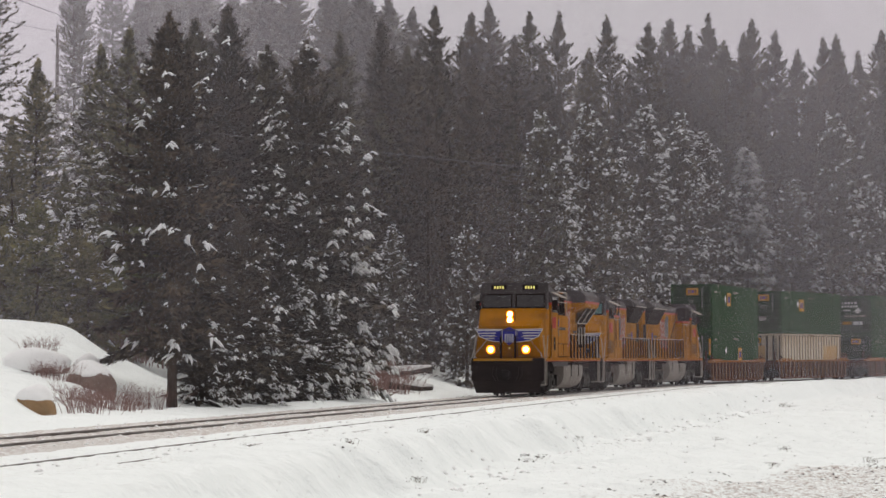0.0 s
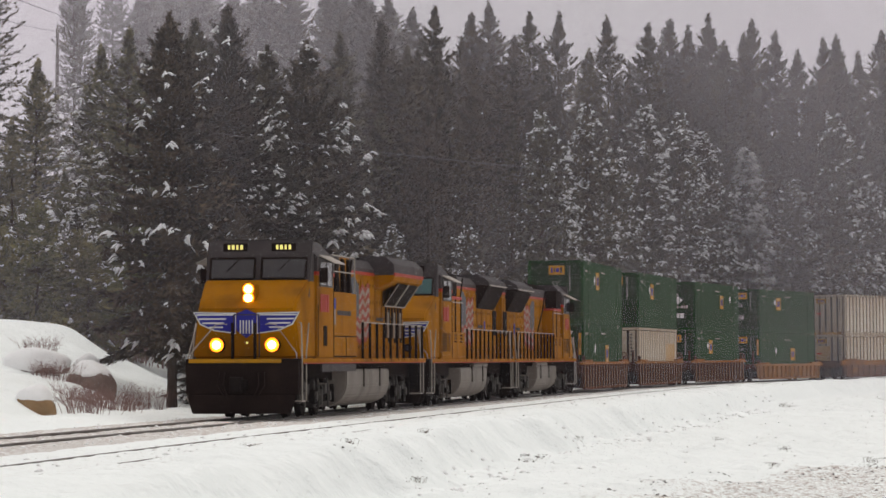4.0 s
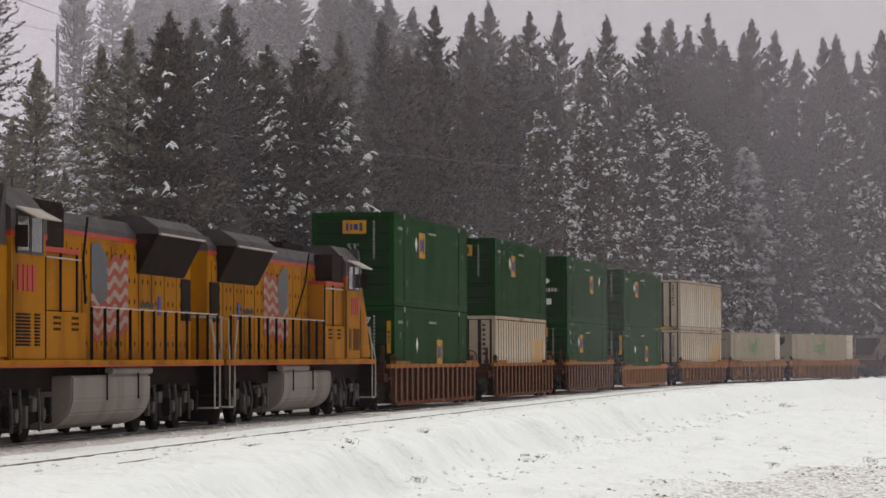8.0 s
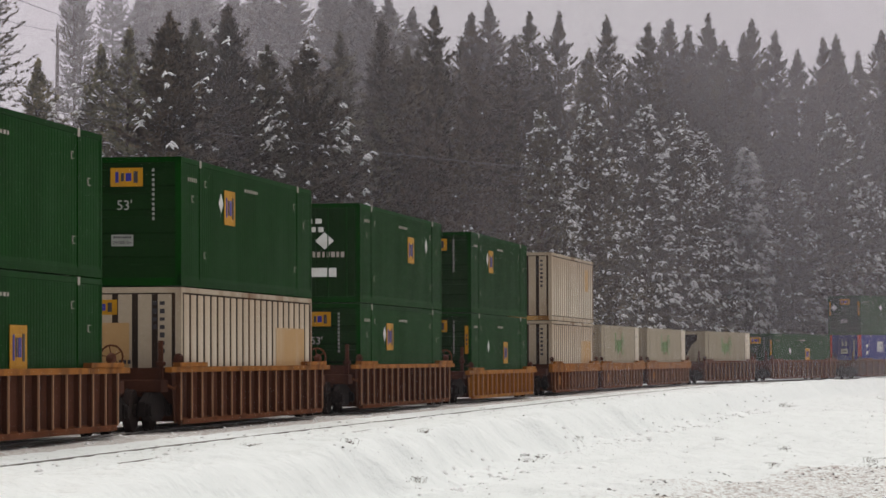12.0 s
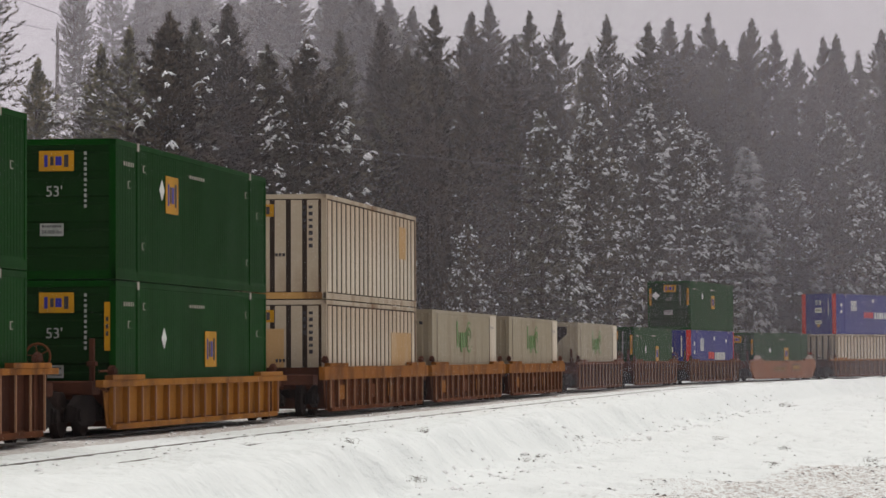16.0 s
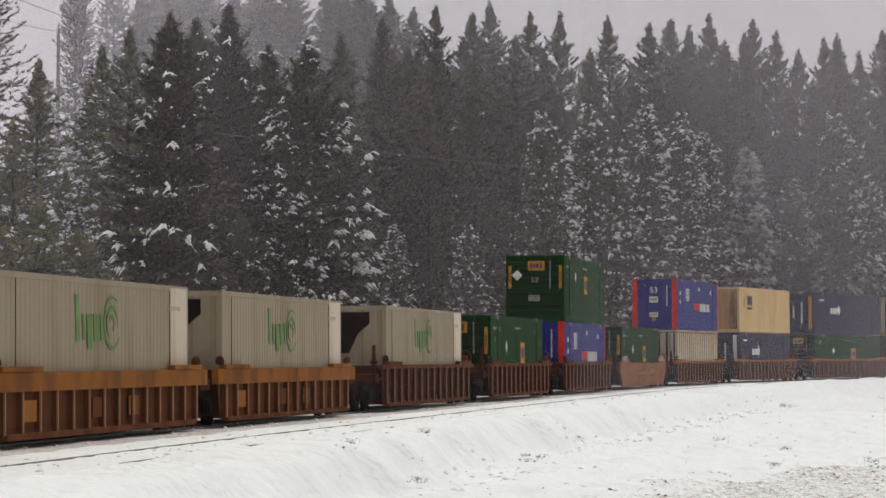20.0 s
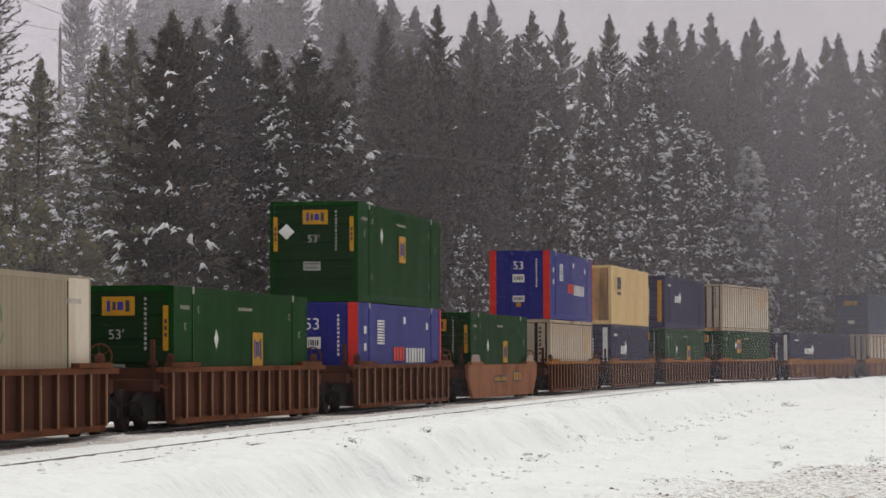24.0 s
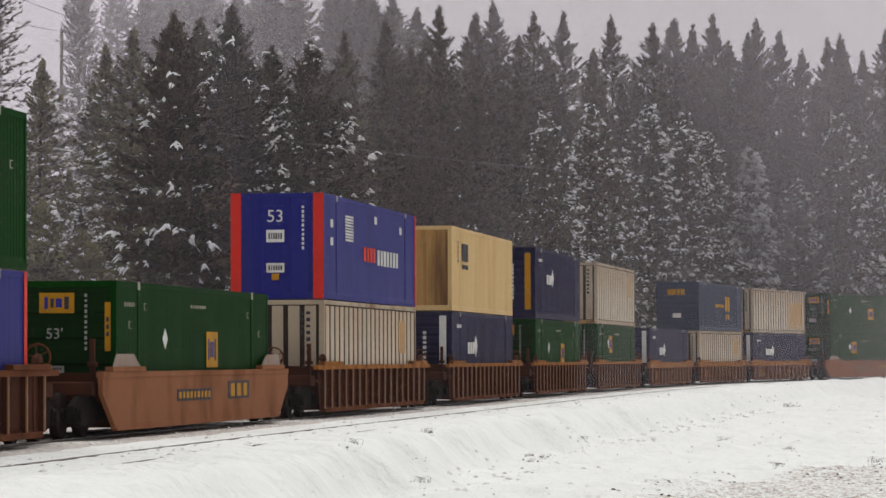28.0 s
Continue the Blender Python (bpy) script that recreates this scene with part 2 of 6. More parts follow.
PATCH = material("weathered_tan_patch", (0.42, 0.26, 0.12), 0.7, dirt=(0.5, 0.42, 0.32), amount=0.7, scale=1.2, streak=0.3)
BOX_BLUE = material("royal_blue_container_paint", (0.017, 0.020, 0.165), 0.5, dirt=(0.035, 0.038, 0.11), amount=0.5, scale=0.8, bump=0.05, streak=0.3, gloss=0.04)
NAVY = material("navy_container_paint", (0.019, 0.018, 0.050), 0.55, dirt=(0.032, 0.029, 0.042), amount=0.6, scale=0.8, bump=0.06, streak=0.3, gloss=0.04)
SLATE = material("slate_blue_container_paint", (0.030, 0.042, 0.080), 0.5, dirt=(0.06, 0.06, 0.07), amount=0.6, scale=0.8, bump=0.06, streak=0.3)
SAND = material("sand_container_paint", (0.60, 0.42, 0.19), 0.55, dirt=(0.40, 0.20, 0.06), amount=0.4, scale=0.55, fine=12, bump=0.06, streak=0.18)
BOX_RED = material("signal_red_paint", (0.55, 0.03, 0.02), 0.5, dirt=(0.3, 0.03, 0.02), amount=0.4)
LOGO_YELLOW = material("logo_yellow", (0.42, 0.205, 0.010), 0.6, dirt=(0.26, 0.14, 0.025), amount=0.55)
LOGO_GREEN = material("logo_green", (0.10, 0.19, 0.055), 0.6, dirt=(0.24, 0.32, 0.18), amount=0.4)
INK = material("dark_lettering", (0.05, 0.045, 0.05), 0.6)
RUST_BROWN = material("oxide_brown_car_paint", (0.118, 0.042, 0.018), 0.8, dirt=(0.042, 0.019, 0.011), amount=0.8, scale=1.0, fine=10, bump=0.15, streak=0.3, per_thing=0.15, gloss=0.03)
RUST_ORANGE = material("faded_yellow_car_paint", (0.27, 0.105, 0.022), 0.75, dirt=(0.095, 0.040, 0.018), amount=0.85, scale=1.6, fine=10, bump=0.12, streak=0.4, per_thing=0.12, gloss=0.04)
SALMON = material("faded_salmon_car_paint", (0.25, 0.105, 0.052), 0.75, dirt=(0.125, 0.048, 0.020), amount=0.85, scale=0.9, fine=10, bump=0.1, streak=0.5, gloss=0.04)
WOOD = material("weathered_pole_wood", (0.10, 0.08, 0.07), 0.9, fine=20, bump=0.4, streak=0.2)
# dark oxide with the shade of recesses and car ends put into the colour
PANEL_DARK = material("dark_oxide_and_shade_paint", (0.072, 0.027, 0.016), 0.85, dirt=(0.026, 0.013, 0.011), amount=0.8, scale=1.1, fine=10, bump=0.1, streak=0.25, per_thing=0.12, gloss=0.03)
RUST_CHORD = material("rusty_orange_chord_paint", (0.23, 0.088, 0.016), 0.75, dirt=(0.085, 0.034, 0.016), amount=0.85, scale=1.2, fine=10, bump=0.12, streak=0.5, per_thing=0.1, gloss=0.04)
CHROME_YELLOW = material("orange_yellow_car_paint", (0.29, 0.120, 0.022), 0.7, dirt=(0.11, 0.046, 0.020), amount=0.85, scale=1.1, fine=10, bump=0.1, streak=0.4, gloss=0.04)
# pale colour paints the skylight that the rib edges catch
RIB_LIT_EDGE = material("sky_lit_rib_edges", (0.30, 0.165, 0.095), 0.75, dirt=(0.12, 0.058, 0.032), amount=0.75, scale=1.6, streak=0.3, gloss=0.04)
SAND_RUST = material("rust_streaked_sand_paint", (0.42, 0.24, 0.085), 0.65, dirt=(0.10, 0.045, 0.02), amount=0.95, scale=1.3, fine=10, bump=0.1, streak=0.12)
MID_STEEL = material("scuffed_mid_grey_steel", (0.085, 0.078, 0.072), 0.7, dirt=(0.04, 0.034, 0.03), amount=0.7, scale=3, fine=16)
WIRE = material("weathered_aluminium_wire", (0.17, 0.16, 0.16), 0.6, 0.3)
SOIL = material("frozen_soil", (0.070, 0.054, 0.045), 0.9, fine=12, bump=0.5)
DRY_GRASS = material("dry_weeds", (0.10, 0.075, 0.045), 0.9, fine=20)


def mist_material():
    """Thin mist: mostly clear, the rest scatters daylight both ways."""
    m = bpy.data.materials.new("mist")
    m.use_nodes = True
    nd, lk = links_of(m)
    nd.remove(nd["Principled BSDF"])
    clear, back, front = nd.new("ShaderNodeBsdfTransparent"), nd.new("ShaderNodeBsdfTranslucent"), nd.new("ShaderNodeBsdfDiffuse")
    for b in (back, front):
        b.inputs["Color"].default_value = (0.950, 0.900, 0.985, 1)
    both, mix = nd.new("ShaderNodeMixShader"), nd.new("ShaderNodeMixShader")
    lk.new(back.outputs[0], both.inputs[1])
    lk.new(front.outputs[0], both.inputs[2])
    at, co, nz, mu = nd.new("ShaderNodeAttribute"), nd.new("ShaderNodeTexCoord"), nd.new("ShaderNodeTexNoise"), nd.new("ShaderNodeMath")
    at.attribute_name = "veil_amount"
    nz.inputs["Scale"].default_value, nz.inputs["Detail"].default_value = 0.05, 3
    lk.new(co.outputs["Object"], nz.inputs["Vector"])
    rg = nd.new("ShaderNodeMapRange")
    rg.inputs["From Min"].default_value, rg.inputs["From Max"].default_value = 0.3, 0.7
    rg.inputs["To Min"].default_value, rg.inputs["To Max"].default_value = 0.7, 1.3
    lk.new(nz.outputs["Fac"], rg.inputs["Value"])
    mu.operation = "MULTIPLY"
    lk.new(at.outputs["Fac"], mu.inputs[0])
    lk.new(rg.outputs["Result"], mu.inputs[1])
    lk.new(mu.outputs[0], mix.inputs["Fac"])
    lk.new(clear.outputs[0], mix.inputs[1])
    lk.new(both.outputs[0], mix.inputs[2])
    lk.new(mix.outputs[0], nd["Material Output"].inputs["Surface"])
    return m


MIST_AIR = mist_material()


# ---- mesh helpers ----
def box(bm, x0, x1, y0, y1, z0, z1, bevel=0.0):
    v = [bm.verts.new((x, y, z)) for x in (x0, x1) for y in (y0, y1) for z in (z0, z1)]
    fs = [bm.faces.new([v[i] for i in q]) for q in ((0, 1, 3, 2), (4, 6, 7, 5), (0, 4, 5, 1), (2, 3, 7, 6), (0, 2, 6, 4), (1, 5, 7, 3))]
    if bevel:
        bmesh.ops.bevel(bm, geom=list({e for f in fs for e in f.edges}), offset=bevel, segments=2, affect="EDGES", profile=0.7)
    return bm


def prism(bm, outline, a, b, axis="y", bevel=0.0):
    """An outline of points in the plane across the axis, pulled from a to b along it."""
    def put(p, d):
        return {"x": (d, p[0], p[1]), "y": (p[0], d, p[1]), "z": (p[0], p[1], d)}[axis]
    lo, hi = [bm.verts.new(put(p, a)) for p in outline], [bm.verts.new(put(p, b)) for p in outline]
    k = len(outline)
    fs = [bm.faces.new(lo), bm.faces.new(hi[::-1])]
    fs += [bm.faces.new((lo[i], hi[i], hi[(i + 1) % k], lo[(i + 1) % k])) for i in range(k)]
    bmesh.ops.recalc_face_normals(bm, faces=fs)
    if bevel:
        bmesh.ops.bevel(bm, geom=list({e for f in fs for e in f.edges}), offset=bevel, segments=2, affect="EDGES")
    return bm


def tube(bm, points, r, sides=6):
    """A round bar through the points."""
    rings = []
    pts = [Vector(p) for p in points]
    for i, p in enumerate(pts):
        d = (pts[min(i + 1, len(pts) - 1)] - pts[max(i - 1, 0)]).normalized()
        a = d.orthogonal().normalized()
        b = d.cross(a)
        rad = r[i] if isinstance(r, (list, tuple)) else r
        rings.append([bm.verts.new(p + (a * math.cos(6.2832 * j / sides) + b * math.sin(6.2832 * j / sides)) * rad) for j in range(sides)])
    for u, w in zip(rings, rings[1:]):
        for j in range(sides):
            bm.faces.new((u[j], u[(j + 1) % sides], w[(j + 1) % sides], w[j]))
    bm.faces.new(rings[0][::-1])
    bm.faces.new(rings[-1])
    return bm


def disc(bm, c, r, depth, axis="y", sides=20):
    d = {"x": Vector((1, 0, 0)), "y": Vector((0, 1, 0)), "z": Vector((0, 0, 1))}[axis] * depth / 2
    return tube(bm, [Vector(c) - d, Vector(c) + d], r, sides)


def part(name, bm, mat, parent, label="", smooth_shade=False):
    """Links a bmesh as one mesh object under a thing or a part."""
    me = bpy.data.meshes.new(name)
    bmesh.ops.recalc_face_normals(bm, faces=bm.faces)
    bm.to_mesh(me)
    bm.free()
    me.materials.append(mat)
    if smooth_shade:
        me.polygons.foreach_set("use_smooth", [True] * len(me.polygons))
    ob = new(name, me)
    ob.parent = parent
    if label:
        ob["label"] = label
    return ob


def arrays(name, verts, faces, mat, parent=None, smooth_shade=False):
    """A mesh from numpy arrays of corners and of equal faces."""
    me = bpy.data.meshes.new(name)
    nv, nf, k = len(verts), len(faces), faces.shape[1]
    me.vertices.add(nv)
    me.vertices.foreach_set("co", np.ascontiguousarray(verts, dtype=np.float32).ravel())
    me.loops.add(nf * k)
    me.loops.foreach_set("vertex_index", np.ascontiguousarray(faces, dtype=np.int32).ravel())
    me.polygons.add(nf)
    me.polygons.foreach_set("loop_start", np.arange(0, nf * k, k, dtype=np.int32))
    me.polygons.foreach_set("use_smooth", np.full(nf, smooth_shade))
    me.update(calc_edges=True)
    me.materials.append(mat)
    ob = new(name, me)
    ob.parent = parent
    return ob


def words(name, text, size, mat, parent, m):
    """Flat lettering in the built-in font, as a thin mesh."""
    cu = bpy.data.curves.new(name, "FONT")
    cu.body, cu.size, cu.extrude, cu.align_x, cu.align_y = text, size, 0.004, "CENTER", "CENTER"
    tmp = bpy.data.objects.new(name, cu)
    scene.collection.objects.link(tmp)
    bpy.context.view_layer.update()
    me = bpy.data.meshes.new_from_object(tmp.evaluated_get(bpy.context.evaluated_depsgraph_get()))
    bpy.data.objects.remove(tmp)
    me.materials.clear()
    me.materials.append(mat)
    ob = new(name, me)
    ob.parent, ob.matrix_basis = parent, m
    return ob


def empty(name):
    ob = new(name)
    ob.empty_display_size = 0.5
    return ob


# ---- ground: one sheet of snow out to the horizon ----
def make_ground():
    fine = np.radians(np.linspace(-8.6, 8.6, 300))
    rest = np.radians(np.concatenate([np.linspace(9.2, 30, 22), np.linspace(34, 326, 60), np.linspace(330, 350.8, 22)]))
    ang = np.concatenate([fine, rest])
    rad = np.concatenate([[0.0, 3, 8, 16, 26], np.geomspace(34, 47, 24), np.geomspace(47.2, 112, 330), np.geomspace(113, 330, 130), np.geomspace(345, 4500, 26)])
    A, R = np.meshgrid(ang, rad, indexing="ij")
    x, y = (R * np.sin(A)).ravel(), (R * np.cos(A)).ravel()
    z = ground_z(x, y)
    na, nr = len(ang), len(rad)
    i, j = np.meshgrid(np.arange(na), np.arange(nr - 1), indexing="ij")
    k = (i + 1) % na
    faces = np.stack([i * nr + j, i * nr + j + 1, k * nr + j + 1, k * nr + j], axis=-1).reshape(-1, 4)
    verts = np.stack([x, y, z], axis=-1)
    ob = arrays("ground", verts, faces, SNOW, smooth_shade=True)
    s, n = to_line(x, y)
    verge = 55.9 + 2.74 * x - y  # the trodden roadside
    grit = 0.36 * smooth(-1.5, 3.5, verge + 2.2 * lumps(x, y, 3.1)) * smooth(-1.5, 1.5, x)
    grit = grit + 0.06 * smooth(7.5, 9, n) * smooth(40, 140, s) + 0.40 * (np.abs(n) < 2.4) + 0.27 * smooth(2.4, 2.7, n) * smooth(7, 6.2, n)
    at = ob.data.attributes.new("grit", "FLOAT", "POINT")
    at.data.foreach_set("value", grit.astype(np.float32))
    return tagged(ob, "uneven white snow cover with trodden, gritty patches beside the tracks", "snow", kind="structure")


make_ground()


def sweep(name, s0, s1, n, outline, mat, parent, step=2.0):
    """A profile (offset, height) drawn along the line."""
    ss = np.arange(s0, s1 + step, step)
    th, cx, cy = np.interp(ss, LS, LTH), np.interp(ss, LS, LX), np.interp(ss, LS, LY)
    k = len(outline)
    v = np.empty((len(ss), k, 3))
    for i, (o, z) in enumerate(outline):
        v[:, i, 0], v[:, i, 1], v[:, i, 2] = cx + (n + o) * np.cos(th), cy - (n + o) * np.sin(th), ss * GRADE + z
    i, j = np.meshgrid(np.arange(len(ss) - 1), np.arange(k), indexing="ij")
    f = np.stack([i * k + j, i * k + (j + 1) % k, (i + 1) * k + (j + 1) % k, (i + 1) * k + j], -1).reshape(-1, 4)
    return arrays(name, v.reshape(-1, 3), f, mat, parent)


RAIL = [(-0.037, 0.0), (-0.037, -0.035), (-0.012, -0.05), (-0.012, -0.15), (0.012, -0.15), (0.012, -0.05), (0.037, -0.035), (0.037, 0.0)]
for centre, lift, words_of in ((0.0, -0.004, "steel railway track in use, rails bare, ties under snow"), (SPACING, -0.040, "second railway track nearly buried in snow")):
    tr = tagged(empty("railway_track"), words_of, "railway track", "tracks of the double line", kind="structure")
    for side in (-1, 1):
        sweep("rail", -105, 330, centre + side * GAUGE / 2, [(o, z + lift) for o, z in RAIL], STEEL, tr)


def make_clods():
    """Broken lumps of snow thrown up along the rails and on the field."""
    rng = np.random.RandomState(11)
    pts = []
    for cnt, lo, hi, sa, sb, rmax in ((900, -2.6, 2.4, -25, 90, 0.05), (500, 3.0, 7.0, -25, 130, 0.05), (420, 7.5, 16, -25, 170, 0.045), (900, 8.4, 9.6, -40, 120, 0.075), (500, 9.0, 17, -40, 120, 0.05)):
        s, n = rng.uniform(sa, sb, cnt), rng.uniform(lo, hi, cnt)
        keep = np.abs(np.abs(n) - GAUGE / 2) > 0.12
        th = np.interp(s, LS, LTH)
        x, y = np.interp(s, LS, LX) + n * np.cos(th), np.interp(s, LS, LY) - n * np.sin(th)
        r = rng.uniform(0.25, 1, cnt) ** 2 * rmax + 0.015
        pts.append(np.stack([x, y, r], -1)[keep])
    p = np.concatenate(pts)
    z = ground_z(p[:, 0], p[:, 1])
    octa = np.array([(1, 0, 0), (-1, 0, 0), (0, 1, 0), (0, -1, 0), (0, 0, 0.75), (0, 0, -0.6)])
    f = np.array([(0, 2, 4), (2, 1, 4), (1, 3, 4), (3, 0, 4), (2, 0, 5), (1, 2, 5), (3, 1, 5), (0, 3, 5)])
    v = octa[None] * p[:, 2][:, None, None] * rng.uniform(0.7, 1.4, (len(p), 6, 1)) + np.stack([p[:, 0], p[:, 1], z], -1)[:, None]
    faces = (f[None] + 6 * np.arange(len(p))[:, None, None]).reshape(-1, 3)
    tagged(arrays("snow_clods", v.reshape(-1, 3), faces, SNOW_LOAD, smooth_shade=True), "small broken lumps of snow strewn along the tracks", "snow", kind="stuff")


make_clods()


# ---- conifers ----
def unit(v):
    return v / np.maximum(np.linalg.norm(v, axis=-1, keepdims=True), 1e-6)


def make_conifer(seed, height, radius, whorls, per, sprays, blades, snow, needles=NEEDLES, bare=0.07, blade=0.34, wide=0.055, shape=0.8, bold=0.22, even=1.4, far=True, name="conifer"):
    """One conifer: a tapered trunk with limbs, a crown of many needle sprays, and the snow that lies on them."""
    rng = np.random.RandomState(seed)
    top = empty(name)
    bm = bmesh.new()
    lean = rng.uniform(-0.012, 0.012, 2) * height
    pts = [(lean[0] * u * u, lean[1] * u * u, height * u - 0.4 * (u == 0)) for u in (0, 0.06, 0.2, 0.45, 0.75, 0.985)]
    r0 = 0.010 * height + 0.03
    tube(bm, pts, [r0 * 1.25, r0, r0 * 0.85, r0 * 0.6, r0 * 0.28, 0.012], 8)
    base, way, size, tipness = [], [], [], []
    limbs = []
    count = 0
    side_bias = rng.uniform(0, 6.28)
    for w in range(whorls):
        u = bare + (1 - bare) * (max(0.0, w + rng.uniform(-0.3, 0.3)) / whorls) ** 0.92
        mid_u = u = min(max(u, bare), 0.995)
        reach = radius * (1 - u) ** shape * min(1, 0.55 + (u - bare) * 4) * min(1, 0.36 + (1 - u) * 4.5) + 0.04
        # the crown thickens towards its top, whose boughs point upwards
        upper = max(0.0, (mid_u - 0.5) / 0.5)
        for b in range(per + int(round(6 * upper ** 1.5)) if far else per + int(round(3 * upper))):
            count += 1
            u = min(max(mid_u + rng.uniform(-0.5, 0.5) / whorls, bare), 0.995)
            az = count * 2.39996 + rng.uniform(-0.5, 0.5)
            L = reach * rng.uniform(0.45 + 0.12 * upper, 1.15) * (1 + 0.18 * math.cos(az - side_bias))
            if rng.rand() < 0.07:
                L *= 1.25
            rise = 0.85 * u ** 1.8 - 0.16 * (1 - u) + rng.uniform(-0.13, 0.13)
            sp = max(4, int(round(sprays * ((0.55 + 0.45 * upper) if far else 1) * (1 if L > 0.9 else 0.6))))
            q = np.linspace(0.12, 1, sp) ** 0.75
            out = np.array([math.cos(az), math.sin(az), 0.0])
            sag = -0.30 * (1 - u) * q ** 2 + 0.16 * q ** 4
            p = np.array([lean[0] * u * u, lean[1] * u * u, height * u]) + out * (q * L)[:, None]
            p[:, 2] += (rise * q + sag) * L
            cross = np.array([-out[1], out[0], 0.0])
            # side twigs spread out from the limb in a flat fan
            off = rng.uniform(-1, 1, sp) * (0.30 * L * (1.05 - q) + 0.02) * np.where(q > 0.95, 0.3, 1)
            pp = p + cross * off[:, None] + out * (np.abs(off) * 0.5)[:, None]
            pp[:, 2] += rng.uniform(-0.06, 0.05, sp) * (0.5 + L * 0.4)
            d = out * 1.0 + cross * (np.sign(off) * rng.uniform(0.1, 0.9, sp))[:, None]
            d[:, 2] += rise - 0.45 * (1 - u) * q + 0.75 * u + 1.6 * max(0.0, u - 0.9) * 3 + rng.uniform(-0.35, 0.15, sp)
            base.append(pp); way.append(unit(d)); size.append(np.full(sp, 0.40 + 0.76 * (1 - u))); tipness.append(q)
            if L > 0.5 and not far:
                limbs.append((p[0] - out * 0.1 * L, p[sp // 2], p[-1], 0.010 + 0.011 * L))
    k = 3 * sprays
    hu = np.linspace(0.955, 1.012, k)
    ang_ = rng.uniform(0, 6.28, k)
    off = (1.02 - hu) * height * 0.16
    base.append(np.stack([lean[0] + off * np.cos(ang_), lean[1] + off * np.sin(ang_), hu * height], -1))
    way.append(unit(np.stack([0.55 * np.cos(ang_), 0.55 * np.sin(ang_), np.full(k, 1.0)], -1)))
    size.append(np.full(k, 0.36))
    tipness.append(np.zeros(k))
    for a, m_, c, r in limbs:
        tube(bm, [a, m_, c], [r, r * 0.6, 0.006], 3)
    part("trunk", bm, BARK, top)
    base, way, size, tipness = np.concatenate(base), np.concatenate(way), np.concatenate(size), np.concatenate(tipness)
    N = len(base)
    d = unit(way[:, None] + rng.normal(0, 0.42, (N, blades, 3)))
    sidev = unit(np.cross(d, rng.normal(0, 1, (N, blades, 3))))
    ln = blade * size[:, None, None] * rng.uniform(0.6, 1.15, (N, blades, 1))
    start = base[:, None] + way[:, None] * rng.uniform(-0.22, 0.12, (N, blades, 1)) * np.minimum(1, size + 0.1)[:, None, None] + rng.normal(0, 0.025, (N, blades, 3))
    half = sidev * wide * np.minimum(1.0, 0.18 + 0.82 * size)[:, None, None]
    # every blade faces away from the trunk, and is shaded as part of the rounded bough that it grows on
    axis = np.stack([lean[0] * (start[..., 2] / height) ** 2, lean[1] * (start[..., 2] / height) ** 2, start[..., 2]], -1)
    away = unit(unit(start - axis) * 0.8 + np.array([0, 0, 0.55]) + 0.5 * d)
    turned = np.sum(np.cross(half * 2, d * ln + half) * away, -1, keepdims=True) < 0
    half = np.where(turned, -half, half)
    v = np.stack([start - half, start + half, start + d * ln], axis=2).reshape(-1, 3)
    crown = arrays("crown", v, np.arange(len(v)).reshape(-1, 3), needles, top, True)
    soft = unit(away + rng.normal(0, 0.22, away.shape))
    crown.data.normals_split_custom_set_from_vertices(np.repeat(soft.reshape(-1, 3), 3, 0).tolist())
    if snow > 0:
        # fresh snow hangs on the outer twigs in drooping, finger-like clumps
        patch = np.sin(base[:, 0] * 1.7 + seed) + np.sin(base[:, 1] * 1.9 + seed * 2) + np.sin(base[:, 2] * 1.5 + seed * 3)
        pick = rng.rand(N) < snow * np.clip(2.2 * tipness - 0.9, 0.0, 1.3) * (np.clip(0.5 + 0.6 * patch, 0.03, 2) if even > 1.3 else np.clip(0.7 + 0.3 * patch, 0.2, 2)) * np.clip(1.45 - even * base[:, 2] / height, 0.05, 1.2)
        c, w = base[pick], way[pick].copy()
        M = len(c)
        fingers = 4
        w[:, 2] = np.minimum(w[:, 2], 0.2)
        w = unit(w)
        cr = unit(np.cross(w, np.array([0, 0, 1.0])))
        big = bold * rng.choice([0.45, 0.6, 0.8, 1.0, 1.5], M) * (0.55 + 0.45 * size[pick])
        big = np.repeat(big, fingers)[:, None]
        fan = rng.uniform(-1.0, 1.0, (M, fingers)).reshape(-1, 1)
        dirs = unit(np.repeat(w, fingers, 0) + np.repeat(cr, fingers, 0) * fan * 1.3)
        cross = unit(np.cross(dirs, np.array([0, 0, 1.0])))
        ups = np.cross(cross, dirs)
        K = M * fingers
        ln = big * rng.uniform(0.45, 1.15, (K, 1))
        thick = big * rng.uniform(0.09, 0.18, (K, 1))
        start = np.repeat(c + w * blade * 1.1 * size[pick][:, None] + np.array([0, 0, 0.16]) * blade, fingers, 0) + rng.normal(0, 0.14, (K, 3)) * big
        drop = rng.uniform(0.25, 0.75, (K, 1)) * ln
        zz = np.array([0, 0, 1.0])
        mids = (start - dirs * ln * 0.1, start + dirs * ln * 0.28 + zz * thick * 0.4, start + dirs * ln * 0.68 - zz * drop * 0.42, start + dirs * ln - zz * drop)
        if far:
            # slender three-sided fingers for trees that stay far off
            m_ = mids[1] * 0.6 + mids[2] * 0.4
            rings = [mids[0], m_ + ups * thick, m_ - ups * thick * 0.5 + cross * thick * 1.15, m_ - ups * thick * 0.5 - cross * thick * 1.15, mids[3]]
